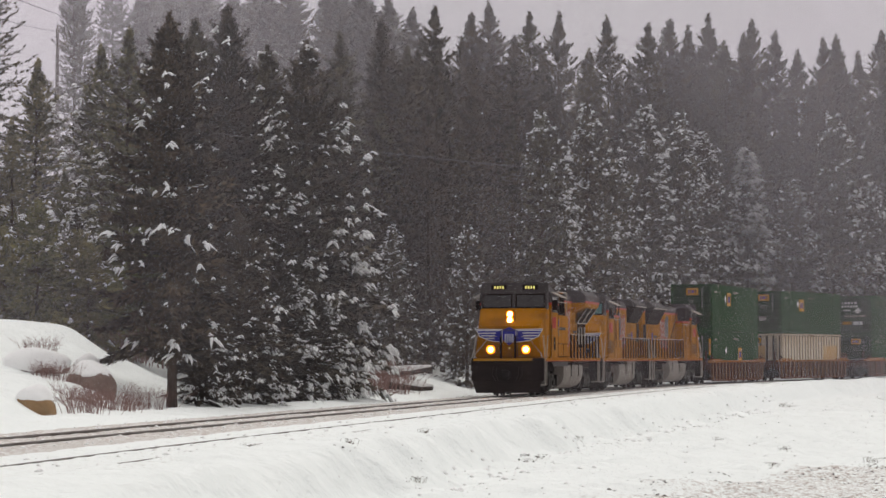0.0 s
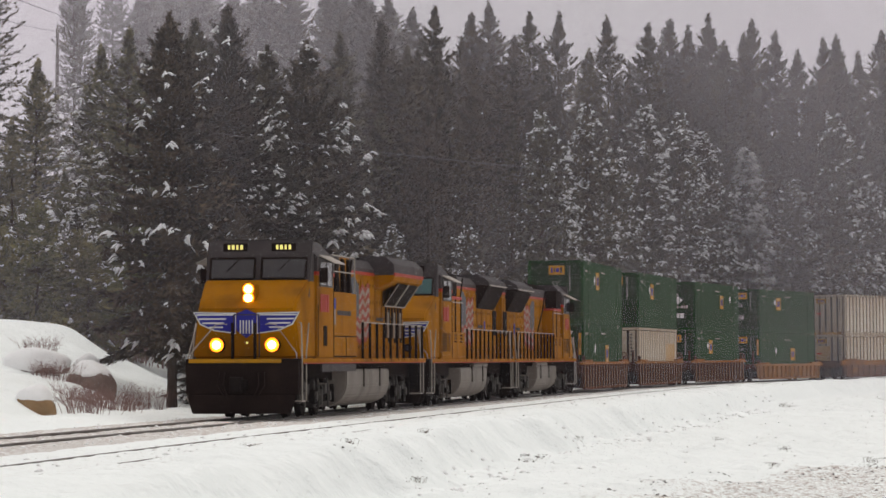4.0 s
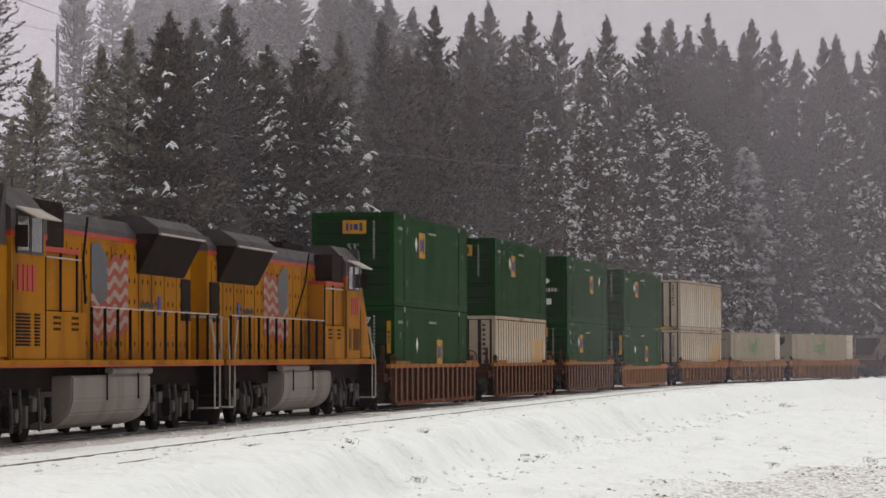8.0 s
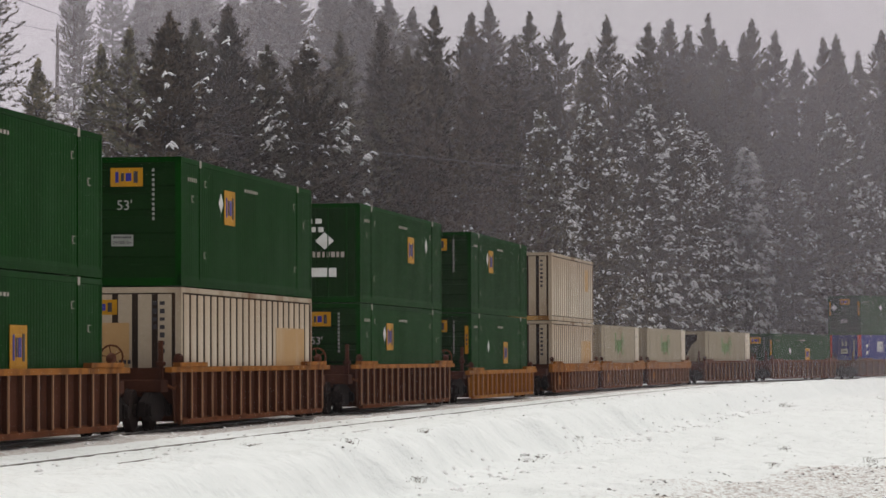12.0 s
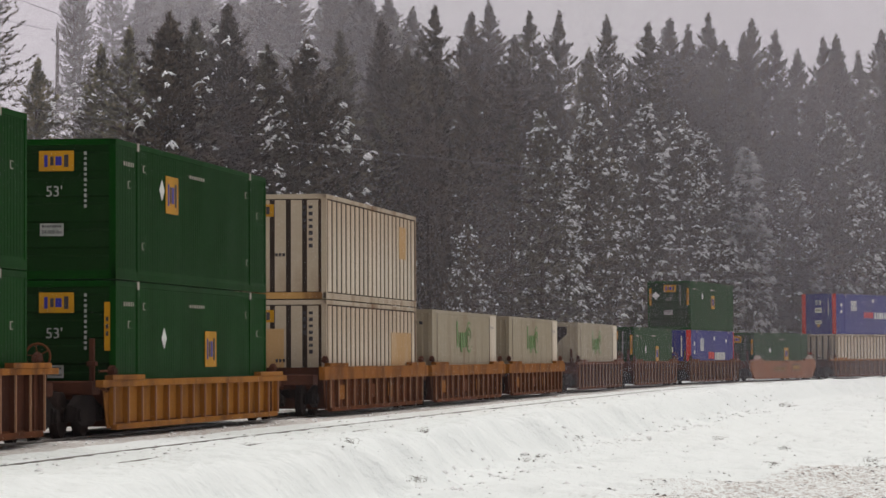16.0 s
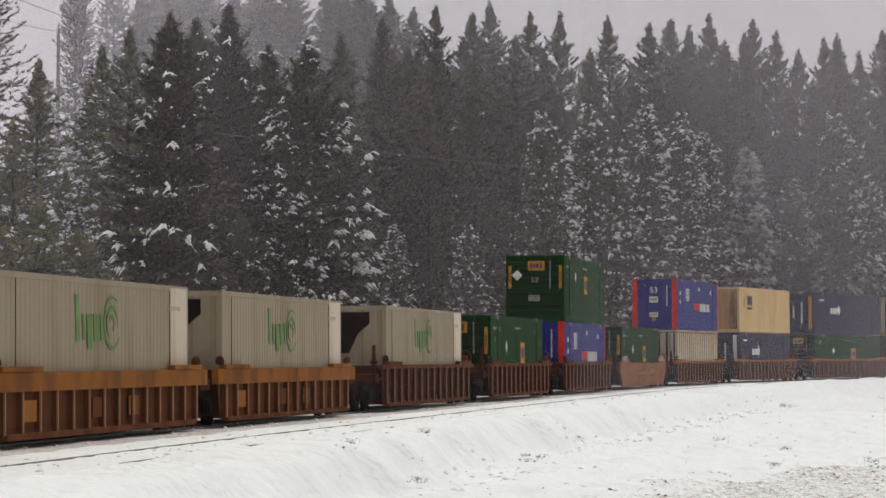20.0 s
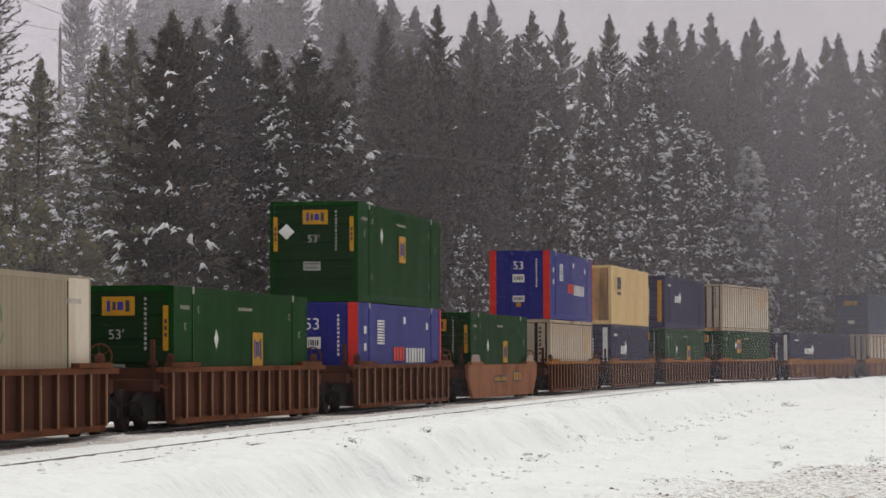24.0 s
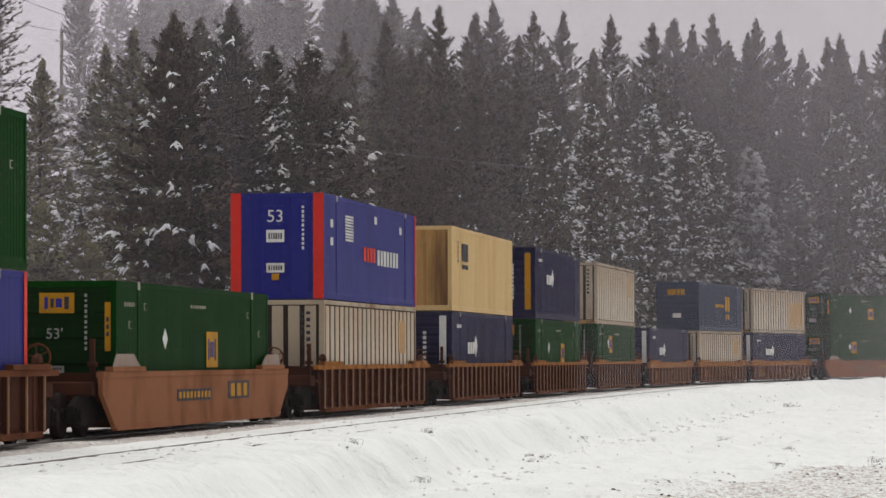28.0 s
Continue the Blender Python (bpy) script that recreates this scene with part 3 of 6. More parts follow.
            f = [(0, 1 + (i + 1) % 3, 1 + i) for i in range(3)] + [(4, 1 + i, 1 + (i + 1) % 3) for i in range(3)]
        else:
            rings = [mids[0]]
            for m_, f_ in ((mids[1], 1.0), (mids[2], 0.75)):
                t_ = thick * f_
                rings += [m_ + ups * t_, m_ + cross * t_ * 1.15, m_ - ups * t_ * 0.55, m_ - cross * t_ * 1.15]
            rings.append(mids[3])
            f = [(0, 1 + (i + 1) % 4, 1 + i) for i in range(4)] + [(9, 5 + i, 5 + (i + 1) % 4) for i in range(4)]
            f += [q for i in range(4) for q in ((1 + i, 1 + (i + 1) % 4, 5 + i), (1 + (i + 1) % 4, 5 + (i + 1) % 4, 5 + i))]
        nv = len(rings)
        v = np.stack(rings, 1) + rng.normal(0, 0.006 if far else 0.012, (K, nv, 3))
        if M:
            tagged(arrays("snow_load", v.reshape(-1, 3), (np.array(f)[None] + nv * np.arange(K)[:, None, None]).reshape(-1, 3), SNOW_LOAD, top, True), kind="stuff")
    return top


def stand(ob, x, y, scale=1.0, turn=0.0, wide=1.0, sink=0.0):
    m = Matrix.Translation((x, y, float(ground_z(x, y)[0]) - sink)) @ Matrix.Rotation(turn, 4, "Z") @ Matrix.Diagonal((scale * wide, scale * wide, scale, 1))
    return m


LABEL_NEAR = "tall dark-green conifer beside the track, clumps of snow on its boughs"
LABEL_SNOW = "conifer heavily laden with fresh snow at the wood's edge"
LABEL_WOOD = "dark conifer in the misty wood on the slope"
LABEL_MIST = "tall conifer fading into mist on the hillside"
rt = random.Random(4)

# the clump beside the track
near = [(make_conifer(21, 11.9, 3.0, 38, 6, 22, 7, 0.12, bare=0.15, shape=0.72, bold=0.27, far=False), -8.25, 106.0),
        (make_conifer(22, 13.2, 3.3, 40, 6, 22, 7, 0.26, bare=0.03, shape=0.72, bold=0.28, far=False), -7.3, 119.0),
        (make_conifer(23, 13.3, 3.9, 40, 6, 22, 7, 0.44, bare=0.02, shape=0.74, bold=0.33, far=False), -5.2, 131.5)]
for ob, x, y in near:
    ob.matrix_basis = stand(ob, x, y)
    tagged(ob, LABEL_NEAR, "conifer", "conifers beside the track")
for k, x, y, h, t in ((1, -9.1, 127.0, 12.9, 2.0), (2, -7.2, 140.0, 13.0, 4.0), (2, -5.9, 127.5, 9.6, 1.0), (0, -6.6, 112.5, 6.2, 1.2), (2, -6.9, 123.0, 6.5, 5.1), (2, -7.55, 109.0, 4.2, 2.2), (2, -6.55, 114.5, 4.8, 0.4), (2, -5.6, 119.5, 5.0, 3.6), (2, -4.6, 126.0, 4.4, 2.9)):
    src = near[k][0]
    h0 = (11.9, 13.2, 13.3)[k]
    tagged(copy_thing(src, stand(src, x, y, h / h0, t, 1.1 if h > 6 else 1.3)), LABEL_NEAR, "conifer", "conifers beside the track")

# snow-laden trees at the edge of the wood
laden = [make_conifer(31, 16.0, 4.2, 40, 6, 16, 5, 0.95, bare=0.02, shape=0.80, blade=0.46, wide=0.07, bold=0.29, even=1.15),
         make_conifer(32, 16.0, 3.8, 40, 6, 16, 5, 0.85, bare=0.02, shape=0.82, blade=0.46, wide=0.07, bold=0.29, even=1.15)]
heavy = make_conifer(33, 16.0, 2.5, 44, 6, 15, 5, 0.95, bare=0.01, shape=0.80, blade=0.46, wide=0.085, bold=0.40, even=0.9)
EDGE = [(5.8, 201.8, 15.4), (9.0, 216.0, 16.7), (11.1, 222.2, 14.2), (13.6, 234.5, 17.9), (16.5, 243.2, 18.2), (18.6, 247.5, 17.0), (30.7, 271.5, 20.6),
        (34.4, 278.0, 15.2), (26.6, 264.0, 15.0), (7.5, 212.0, 11.0), (-15.6, 122.0, 4.2), (-13.4, 127.0, 5.0), (-16.6, 131.0, 6.0), (-2.3, 163.0, 7.0), (1.2, 172.0, 8.0)]
for i, (x, y, h) in enumerate(EDGE):
    src = laden[i % 2]
    ob = src if i < 2 else copy_thing(src, Matrix())
    ob.matrix_basis = stand(ob, x, y, h / 16.0, rt.uniform(0, 6.2), rt.uniform(0.95, 1.15))
    tagged(ob, LABEL_SNOW, "conifer", "conifers at the wood's edge")
heavy.matrix_basis = stand(heavy, 22.5, 256.0, 16.7 / 16.0)
tagged(heavy, "conifer wholly coated in thick white snow", "conifer", "conifers at the wood's edge")

# the wood: trees that make its skyline, then those that fill it
wood = [make_conifer(41, 20.0, 4.4, 44, 6, 14, 5, 0.010, bare=0.08, shape=0.74, blade=0.44, wide=0.075),
        make_conifer(42, 20.0, 3.8, 46, 6, 13, 5, 0.008, bare=0.10, shape=0.68, blade=0.44, wide=0.075),
        make_conifer(43, 20.0, 4.9, 44, 6, 14, 5, 0.016, bare=0.05, shape=0.80, blade=0.44, wide=0.075),
        make_conifer(44, 20.0, 3.3, 48, 5, 14, 5, 0.006, bare=0.14, shape=0.66, blade=0.42, wide=0.07)]
filler = [make_conifer(45, 20.0, 4.6, 38, 6, 10, 4, 0.03, bare=0.04, shape=0.9, blade=0.66, wide=0.14, bold=0.24),
          make_conifer(46, 20.0, 4.2, 38, 6, 10, 4, 0.02, bare=0.06, shape=0.85, blade=0.66, wide=0.14, bold=0.24),
          make_conifer(47, 20.0, 5.0, 36, 6, 10, 4, 0.05, bare=0.03, shape=0.95, blade=0.66, wide=0.14, bold=0.24)]
flank = [make_conifer(48, 20.0, 4.6, 40, 6, 14, 5, 0.45, NEEDLES_OLIVE, bare=0.03, shape=0.9, blade=0.5, wide=0.085, bold=0.36),
         make_conifer(49, 20.0, 4.2, 40, 6, 14, 5, 0.60, NEEDLES_OLIVE, bare=0.03, shape=0.85, blade=0.5, wide=0.085, bold=0.36)]
LEFT = [(-16.8, 142.8, 10.5), (-15.9, 128.2, 8.0), (-13.1, 133.8, 11.5), (-11.8, 129.0, 12.1), (-14.8, 135.5, 6.3), (-11.4, 134.0, 10.9), (-17.6, 142.0, 7.0)]
MIDDLE = [(-5.3, 183.2, 16.1), (-3.3, 194.5, 18.3), (-1.9, 185.5, 16.7), (-0.7, 212.2, 20.6), (1.8, 240.5, 21.7), (3.4, 251.2, 23.2), (4.4, 224.5, 20.4), (6.1, 244.0, 23.2),
          (8.0, 243.2, 23.2), (10.0, 236.8, 20.9), (12.0, 248.5, 24.1), (14.7, 250.0, 23.7), (16.6, 257.2, 24.8), (-0.7, 175.0, 13.4), (1.7, 188.8, 15.3)]
RIGHT = [(18.1, 256.0, 23.6), (20.3, 265.5, 26.2), (21.5, 261.0, 24.0), (24.2, 269.0, 26.1), (25.7, 269.5, 25.6), (27.3, 268.2, 24.4), (30.6, 276.5, 25.9), (32.2, 281.2, 26.4),
         (33.7, 279.8, 25.3), (36.1, 285.8, 27.5)]
used = set()


def plant(x, y, h, label, group, slim=1.0, store=wood):
    src = store[rt.randrange(len(store))]
    ob = src if src.name not in used else copy_thing(src, Matrix())
    used.add(src.name)
    ob.matrix_basis = stand(ob, x, y, h / 20.0, rt.uniform(0, 6.2), slim * rt.uniform(0.9, 1.12))
    tagged(ob, label, "conifer", group)


for x, y, h in LEFT:
    plant(x, y, h, LABEL_SNOW, "conifers of the wood", 1.25, flank)
for x, y, h in MIDDLE + RIGHT:
    plant(x, y, h, LABEL_WOOD, "conifers of the wood", 1.02)
    plant(x + rt.uniform(-1.5, 2.5), y + rt.uniform(3, 8), h * rt.uniform(0.84, 0.95), LABEL_WOOD, "conifers of the wood", 0.85, filler)
    plant(x + rt.uniform(-2.6, 0.8), y + rt.uniform(-4, 5), h * rt.uniform(0.74, 0.88), LABEL_WOOD, "conifers of the wood", 0.85, filler)
MIST = [(-25.2, 237.2, 17.8), (-24.4, 256.8, 19.4), (-21.8, 277.0, 20.8), (-18.8, 266.0, 20.4), (-14.7, 275.5, 20.6), (-11.0, 252.5, 19.5), (-9.1, 287.2, 21.5), (-6.9, 295.5, 21.2),
        (-4.4, 287.5, 21.4), (-23.5, 177.8, 15.8), (-21.6, 250, 17), (-17, 283, 20), (-27.5, 262, 18), (-12.6, 290, 21),
        (-23, 268, 19), (-20, 260, 18.5), (-19.8, 285, 21), (-13.3, 268, 19.5), (-16.3, 262, 18), (-8.2, 280, 20), (-5.8, 280, 20.5), (-2.6, 292, 20.5), (-22.2, 297, 21), (-20.4, 299, 22), (-16.0, 300, 22.5), (-10.0, 298, 22.5), (-7.6, 301, 22), (-24.0, 286, 19.5)]
for x, y, h in MIST:
    plant(x, y, h, LABEL_MIST, "conifers on the hillside", 0.9 if x < -22.5 else 1.35)
filled = 0
while filled < 62:
    s, n = rt.uniform(40, 215), -rt.uniform(8.5, 30)
    p = on_line(s, n)
    if p.y < 125 or abs(p.x) > 0.150 * p.y or (p.x < -8.5 and p.y < 150):
        continue
    filled += 1
    plant(p.x, p.y, rt.uniform(9, 12.5) + 0.030 * max(0, p.y - 130) - (2.5 if p.x < -9 else 0), LABEL_WOOD, "conifers of the wood", 1.1, filler)

# young yellow-green pines on the snowy slope
young = make_conifer(51, 3.6, 1.3, 16, 6, 14, 7, 0.10, NEEDLES_BRIGHT, bare=0.02, blade=0.3, wide=0.04, shape=0.7, far=False, name="young_pine")
for i, (x, y, h) in enumerate([(-14.9, 118.0, 3.4), (-12.8, 121.8, 3.8), (-14.0, 124.0, 3.0), (-11.3, 119.5, 2.6), (-13.6, 116.5, 4.2), (-12.0, 117.5, 3.4), (-15.8, 120.0, 4.4), (-10.9, 124.0, 4.6), (10.55, 80.0, 0.75)]):
    ob = young if i == 0 else copy_thing(young, Matrix())
    ob.matrix_basis = stand(ob, x, y, h / 3.6, i * 1.7)
    tagged(ob, "young yellow-green pine dusted with snow", "pine", "young pines on the slope")


# ---- shrubs, boulders, logs and weeds ----
def make_shrub(seed, height, spread, stems, mat=TWIGS, name="bare_shrub"):
    rng = random.Random(seed)
    bm = bmesh.new()
    for _ in range(stems):
        x, y = rng.gauss(0, spread * 0.35), rng.gauss(0, spread * 0.35)
        h = height * rng.uniform(0.55, 1.0)
        dx, dy = rng.gauss(0, 0.3) * h + x * 0.3, rng.gauss(0, 0.3) * h + y * 0.3
        mid = (x + dx * 0.4, y + dy * 0.4, h * 0.55)
        tube(bm, [(x, y, -0.1), mid, (x + dx, y + dy, h)], [0.012, 0.008, 0.004], 3)
        for _ in range(4):
            u = rng.uniform(0.4, 0.9)
            p = Vector((x + dx * u, y + dy * u, h * u))
            tube(bm, [p, p + Vector((rng.gauss(0, 0.16), rng.gauss(0, 0.16), rng.uniform(0.05, 0.28))) * h], [0.006, 0.003], 3)
    top = empty(name)
    tagged(part("twigs", bm, mat, top), kind="stuff")
    return top


shrubs = [make_shrub(1, 1.0, 1.3, 60), make_shrub(2, 0.75, 1.0, 45)]
SHRUBS = [(-9.9, 95.5, 0.75), (-10.2, 97.0, 0.7), (-9.6, 98.0, 0.8), (-9.3, 99.0, 0.75), (-10.5, 99.0, 0.6), (-9.9, 100.5, 0.7), (-11.3, 101.5, 0.6), (-11.9, 103.0, 0.6), (-12.3, 106.5, 0.6),
          (-9.0, 101.5, 0.6), (-8.8, 103.5, 0.7), (-3.6, 141.0, 1.2), (-3.0, 145.0, 1.3), (-2.4, 149.0, 1.2), (-2.9, 152.0, 1.3), (-1.9, 154.0, 1.0), (-2.6, 147.0, 1.2), (-3.3, 149.5, 1.3),
          (-11.0, 119.0, 1.4), (-10.3, 121.0, 1.5)]
for i, (x, y, k) in enumerate(SHRUBS):
    ob = shrubs[i % 2] if i < 2 else copy_thing(shrubs[i % 2], Matrix())
    ob.matrix_basis = stand(ob, x, y, k, i * 1.3)
    tagged(ob, "leafless reddish-brown shrub standing in the snow", "shrub", "shrubs beside the track")


def make_boulder(name, x, y, sx, sy, sz, seed, mat, label, turn=0.0, cover=0.15):
    top = empty(name)
    bm = bmesh.new()
    bmesh.ops.create_icosphere(bm, subdivisions=4, radius=1)
    noise_at = Vector((seed, seed * 2, 0))
    for v in bm.verts:
        v.co *= 1 + 0.16 * noise.noise(v.co * 1.3 + noise_at) + 0.05 * noise.noise(v.co * 4 + noise_at)
        v.co = Vector((v.co.x * sx, v.co.y * sy, max(v.co.z, -0.5) * sz))
    cap = bmesh.new()
    bmesh.ops.create_icosphere(cap, subdivisions=4, radius=1)
    for v in cap.verts:
        up = v.co.z
        v.co *= 1 + 0.16 * noise.noise(v.co * 1.3 + noise_at) + 0.03 * noise.noise(v.co * 3 + noise_at)
        v.co = Vector((v.co.x * sx, v.co.y * sy, max(v.co.z, -0.5) * sz))
        v.co *= 1.0 + 0.10 * max(0, up - cover) - (0.14 if up < cover else 0.0)
        v.co.z += 0.10 * max(0, up - cover)
    part("stone", bm, mat, top, smooth_shade=True)
    part("snow_cap", cap, SNOW_LOAD, top, "smooth cap of snow", True)
    top.matrix_basis = stand(top, x, y, 1, turn)
    return tagged(top, label, "boulder", "boulders by the track")


make_boulder("boulder", -10.4, 102.6, 0.80, 0.9, 0.78, 3, ROCK, "rounded brown boulder under a cap of snow", 0.4, 0.5)
make_boulder("boulder", -10.98, 93.6, 0.52, 0.6, 0.50, 7, TAN_ROCK, "tan boulder half buried under snow", 1.2, 0.30)
make_boulder("boulder", -12.2, 104.0, 0.8, 1.0, 0.4, 9, ROCK, "low snow-covered boulder in the slope", 1.2, -0.4)
make_boulder("boulder", -10.9, 106.5, 0.5, 0.6, 0.5, 12, ROCK, "small dark boulder under a cap of snow", 0.3, 0.4)


def make_log(x, y, length, r, turn, pitch):
    top = empty("fallen_log")
    bm = bmesh.new()
    tube(bm, [(-length / 2, 0, 0), (-length / 6, 0.06, 0.03), (length / 4, -0.04, 0.02), (length / 2, 0, 0.05)], [r, r * 0.95, r * 0.8, r * 0.55], 10)
    sn = bmesh.new()
    tube(sn, [(-length / 2, 0, r * 0.55), (-length / 6, 0.06, r * 0.6 + 0.03), (length / 4, -0.04, r * 0.5), (length / 2, 0, r * 0.4 + 0.05)], [r * 0.7, r * 0.95, r * 0.85, r * 0.4], 10)
    part("log", bm, BARK, top, smooth_shade=True)
    part("snow_cap", sn, SNOW_LOAD, top, "ridge of snow", True)
    top.matrix_basis = Matrix.Translation((0, 0, 0.25)) @ stand(top, x, y) @ pose(0, 0, 0, 0, pitch, turn)
    return tagged(top, "fallen tree trunk with a ridge of snow along it", "log", "fallen logs")


make_log(-2.3, 158.0, 3.6, 0.22, 4, -6)
make_log(-1.5, 152.0, 2.2, 0.2, 20, 5)


def make_weed(seed):
    rng = random.Random(seed)
    bm = bmesh.new()
    for _ in range(16):
        x, y = rng.gauss(0, 0.14), rng.gauss(0, 0.14)
        h = rng.uniform(0.06, 0.26)
        tube(bm, [(x, y, -0.03), (x + rng.gauss(0, 0.06), y + rng.gauss(0, 0.06), h * 0.7), (x + rng.gauss(0, 0.14), y + rng.gauss(0, 0.14), h)], [0.008, 0.006, 0.003], 3)
    top = empty("weed_tuft")
    tagged(part("stalks", bm, DRY_GRASS, top), kind="stuff")
    return top


weeds = [make_weed(i) for i in range(3)]
WEEDS = [(2.2, 80.5, 0.5), (2.4, 81.5, 0.45), (1.9, 80.0, 0.7), (6.7, 96.5, 0.8), (7.4, 93.5, 0.9), (9.0, 92.0, 0.7), (17.0, 174.0, 1.5), (17.3, 173.0, 1.2), (24.5, 196.0, 2.0), (3.6, 93.0, 0.7),
         (10.2, 83.0, 1.0), (10.0, 82.0, 0.9), (7.0, 74.0, 0.7), (-3.5, 62.0, 0.6), (-1.7, 63.0, 0.7), (-0.5, 66.0, 0.9), (-0.4, 72.0, 0.7), (4.4, 95.0, 0.8)]
for i, (x, y, k) in enumerate(WEEDS):
    ob = weeds[i % 3] if i < 3 else copy_thing(weeds[i % 3], Matrix())
    ob.matrix_basis = stand(ob, x, y, k * 0.6, i * 2.1)
    tagged(ob, "dry brown weed stalks poking through the snow", "weeds", "weeds in the snow")


def make_soil():
    """Dark frozen clods of soil and stones on the trodden snow by the road."""
    rng = np.random.RandomState(23)
    x, y = rng.uniform(0, 13, 24000), rng.uniform(57, 100, 24000)
    s, n = to_line(x, y)
    verge = 55.9 + 2.74 * x - y
    want = 0.9 * smooth(-0.5, 2.5, verge + 2.2 * lumps(x, y, 3.1)) + 0.06 * smooth(8, 10, n) * np.clip(lumps(x, y, 6.0) * 2.5, 0, 2)
    want = want * np.clip(0.4 + 0.9 * lumps(x, y, 3.1), 0.02, 1.6)
    keep = rng.rand(24000) < want * 0.6
    x, y = x[keep], y[keep]
    # clusters round the weeds that stand in the field
    for wx, wy, k in WEEDS:
        x, y = np.append(x, rng.normal(wx, 0.16 * k, 26)), np.append(y, rng.normal(wy, 1.1 * k, 26))
    r = rng.uniform(0.1, 1, len(x)) ** 4 * 0.034 + 0.010
    z = ground_z(x, y)
    octa = np.array([(1, 0, 0), (-1, 0, 0), (0, 1, 0), (0, -1, 0), (0, 0, 0.45), (0, 0, -0.6)])
    f = np.array([(0, 2, 4), (2, 1, 4), (1, 3, 4), (3, 0, 4), (2, 0, 5), (1, 2, 5), (3, 1, 5), (0, 3, 5)])
    v = octa[None] * r[:, None, None] * rng.uniform(0.5, 1.6, (len(x), 6, 1)) + np.stack([x, y, z], -1)[:, None]
    tagged(arrays("soil_clods", v.reshape(-1, 3), (f[None] + 6 * np.arange(len(x))[:, None, None]).reshape(-1, 3), SOIL), "dark frozen soil clods scattered on trodden snow", "soil", kind="stuff")


make_soil()

# ---- the pole line ----
pole = empty("utility_pole")
bm = bmesh.new()
tube(bm, [(0, 0, -0.5), (0, 0, 6), (0, 0, 13.2)], [0.17, 0.15, 0.10], 10)
part("post", bm, WOOD, pole)
bm = bmesh.new()
tube(bm, [(0, 0, 13.2), (0, 0, 13.4)], [0.05, 0.06], 8)
part("insulator", bm, LIGHT_GREY, pole)
pole.matrix_basis = stand(pole, -25.4, 228.0, 1.0, 0.3)
tagged(pole, "weathered wooden utility pole among the trees", "pole")


def make_wire(a, b, sag, r=0.012, mat=BLACK):
    a, b = Vector(a), Vector(b)
    bm = bmesh.new()
    tube(bm, [a.lerp(b, u) - Vector((0, 0, sag * 4 * u * (1 - u))) for u in np.linspace(0, 1, 25)], r, 5)
    ob = part("overhead_wire", bm, mat, None)
    return tagged(ob, "thin dark overhead wire hung between poles", "wire", "overhead wires")


# ---- thin mist sheets that stand in for the haze before and in the wood ----
def make_mist(depth, thin, left=0.0, high=0.0):
    """A gently bulging sheet standing in for the haze at that distance up the valley; denser on its left and higher up
    by the amounts given.
    """
    ang, hts = np.radians(np.linspace(-16, 16, 49)), np.linspace(-4, 75, 28)
    A, Z = np.meshgrid(ang, hts, indexing="ij")
    R = depth + 2.5 * np.sin(A * 21 + depth) + 1.5 * np.sin(Z * 0.16 + A * 9)
    v = np.stack([R * np.sin(A), R * np.cos(A), Z + 0.02 * depth], -1).reshape(-1, 3)
    i, j = np.meshgrid(np.arange(48), np.arange(27), indexing="ij")
    f = np.stack([i * 28 + j, (i + 1) * 28 + j, (i + 1) * 28 + j + 1, i * 28 + j + 1], -1).reshape(-1, 4)
    ob = arrays("mist_sheet", v, f, MIST_AIR, smooth_shade=True)
    d = thin + left * smooth(0.02, -0.11, A) + high * smooth(6, 26, Z)
    at = ob.data.attributes.new("veil_amount", "FLOAT", "POINT")
    at.data.foreach_set("value", np.clip(d, 0, 0.95).ravel().astype(np.float32))
    return tagged(ob, "thin grey mist sheet standing in for haze", "mist", "banks of mist", kind="stuff")


# nearest sheet is added to lift the blacks like veiling glare
make_mist(58, 0.006)
make_mist(92, 0.006)
make_mist(152, 0.044, -0.018)
make_mist(112, 0.003, 0.04)
make_mist(222, 0.038, 0.12, 0.01)
make_mist(251, 0.050, 0.13, 0.02)
make_mist(305, 0.36, 0.33, 0.2)


def make_edge_mist():
    """Haze sheet along the edge of the wood, put behind the train's track to pale the trees and not the train."""
    ss, hts = np.linspace(-30, 300, 111), np.concatenate([[-1, 0.5, 1.5, 3], np.linspace(5, 60, 16)])
    S, Z = np.meshgrid(ss, hts, indexing="ij")
    n = -2.45 - 0.12 * np.sin(S * 0.09) - 0.1 * np.sin(Z * 0.3 + S * 0.05)
    th = np.interp(S, LS, LTH)
    v = np.stack([np.interp(S, LS, LX) + n * np.cos(th), np.interp(S, LS, LY) - n * np.sin(th), Z + S * GRADE], -1).reshape(-1, 3)
    k = len(hts)
    i, j = np.meshgrid(np.arange(110), np.arange(k - 1), indexing="ij")
    f = np.stack([i * k + j, (i + 1) * k + j, (i + 1) * k + j + 1, i * k + j + 1], -1).reshape(-1, 4)
    ob = arrays("mist_sheet", v, f, MIST_AIR, smooth_shade=True)
    d = (0.036 + 0.048 * smooth(35, 150, S)) * smooth(-0.5, 3.0, Z)
    at = ob.data.attributes.new("veil_amount", "FLOAT", "POINT")
    at.data.foreach_set("value", d.ravel().astype(np.float32))
    tagged(ob, "thin grey mist sheet standing in for haze along the wood's edge", "mist", "banks of mist", kind="stuff")


make_edge_mist()


make_wire((-19.8, 150, 19.6), (-13.0, 196, 21.6), 0.3)
make_wire((-19.8, 150, 18.4), (-25.4, 228, 27.0), 0.1)
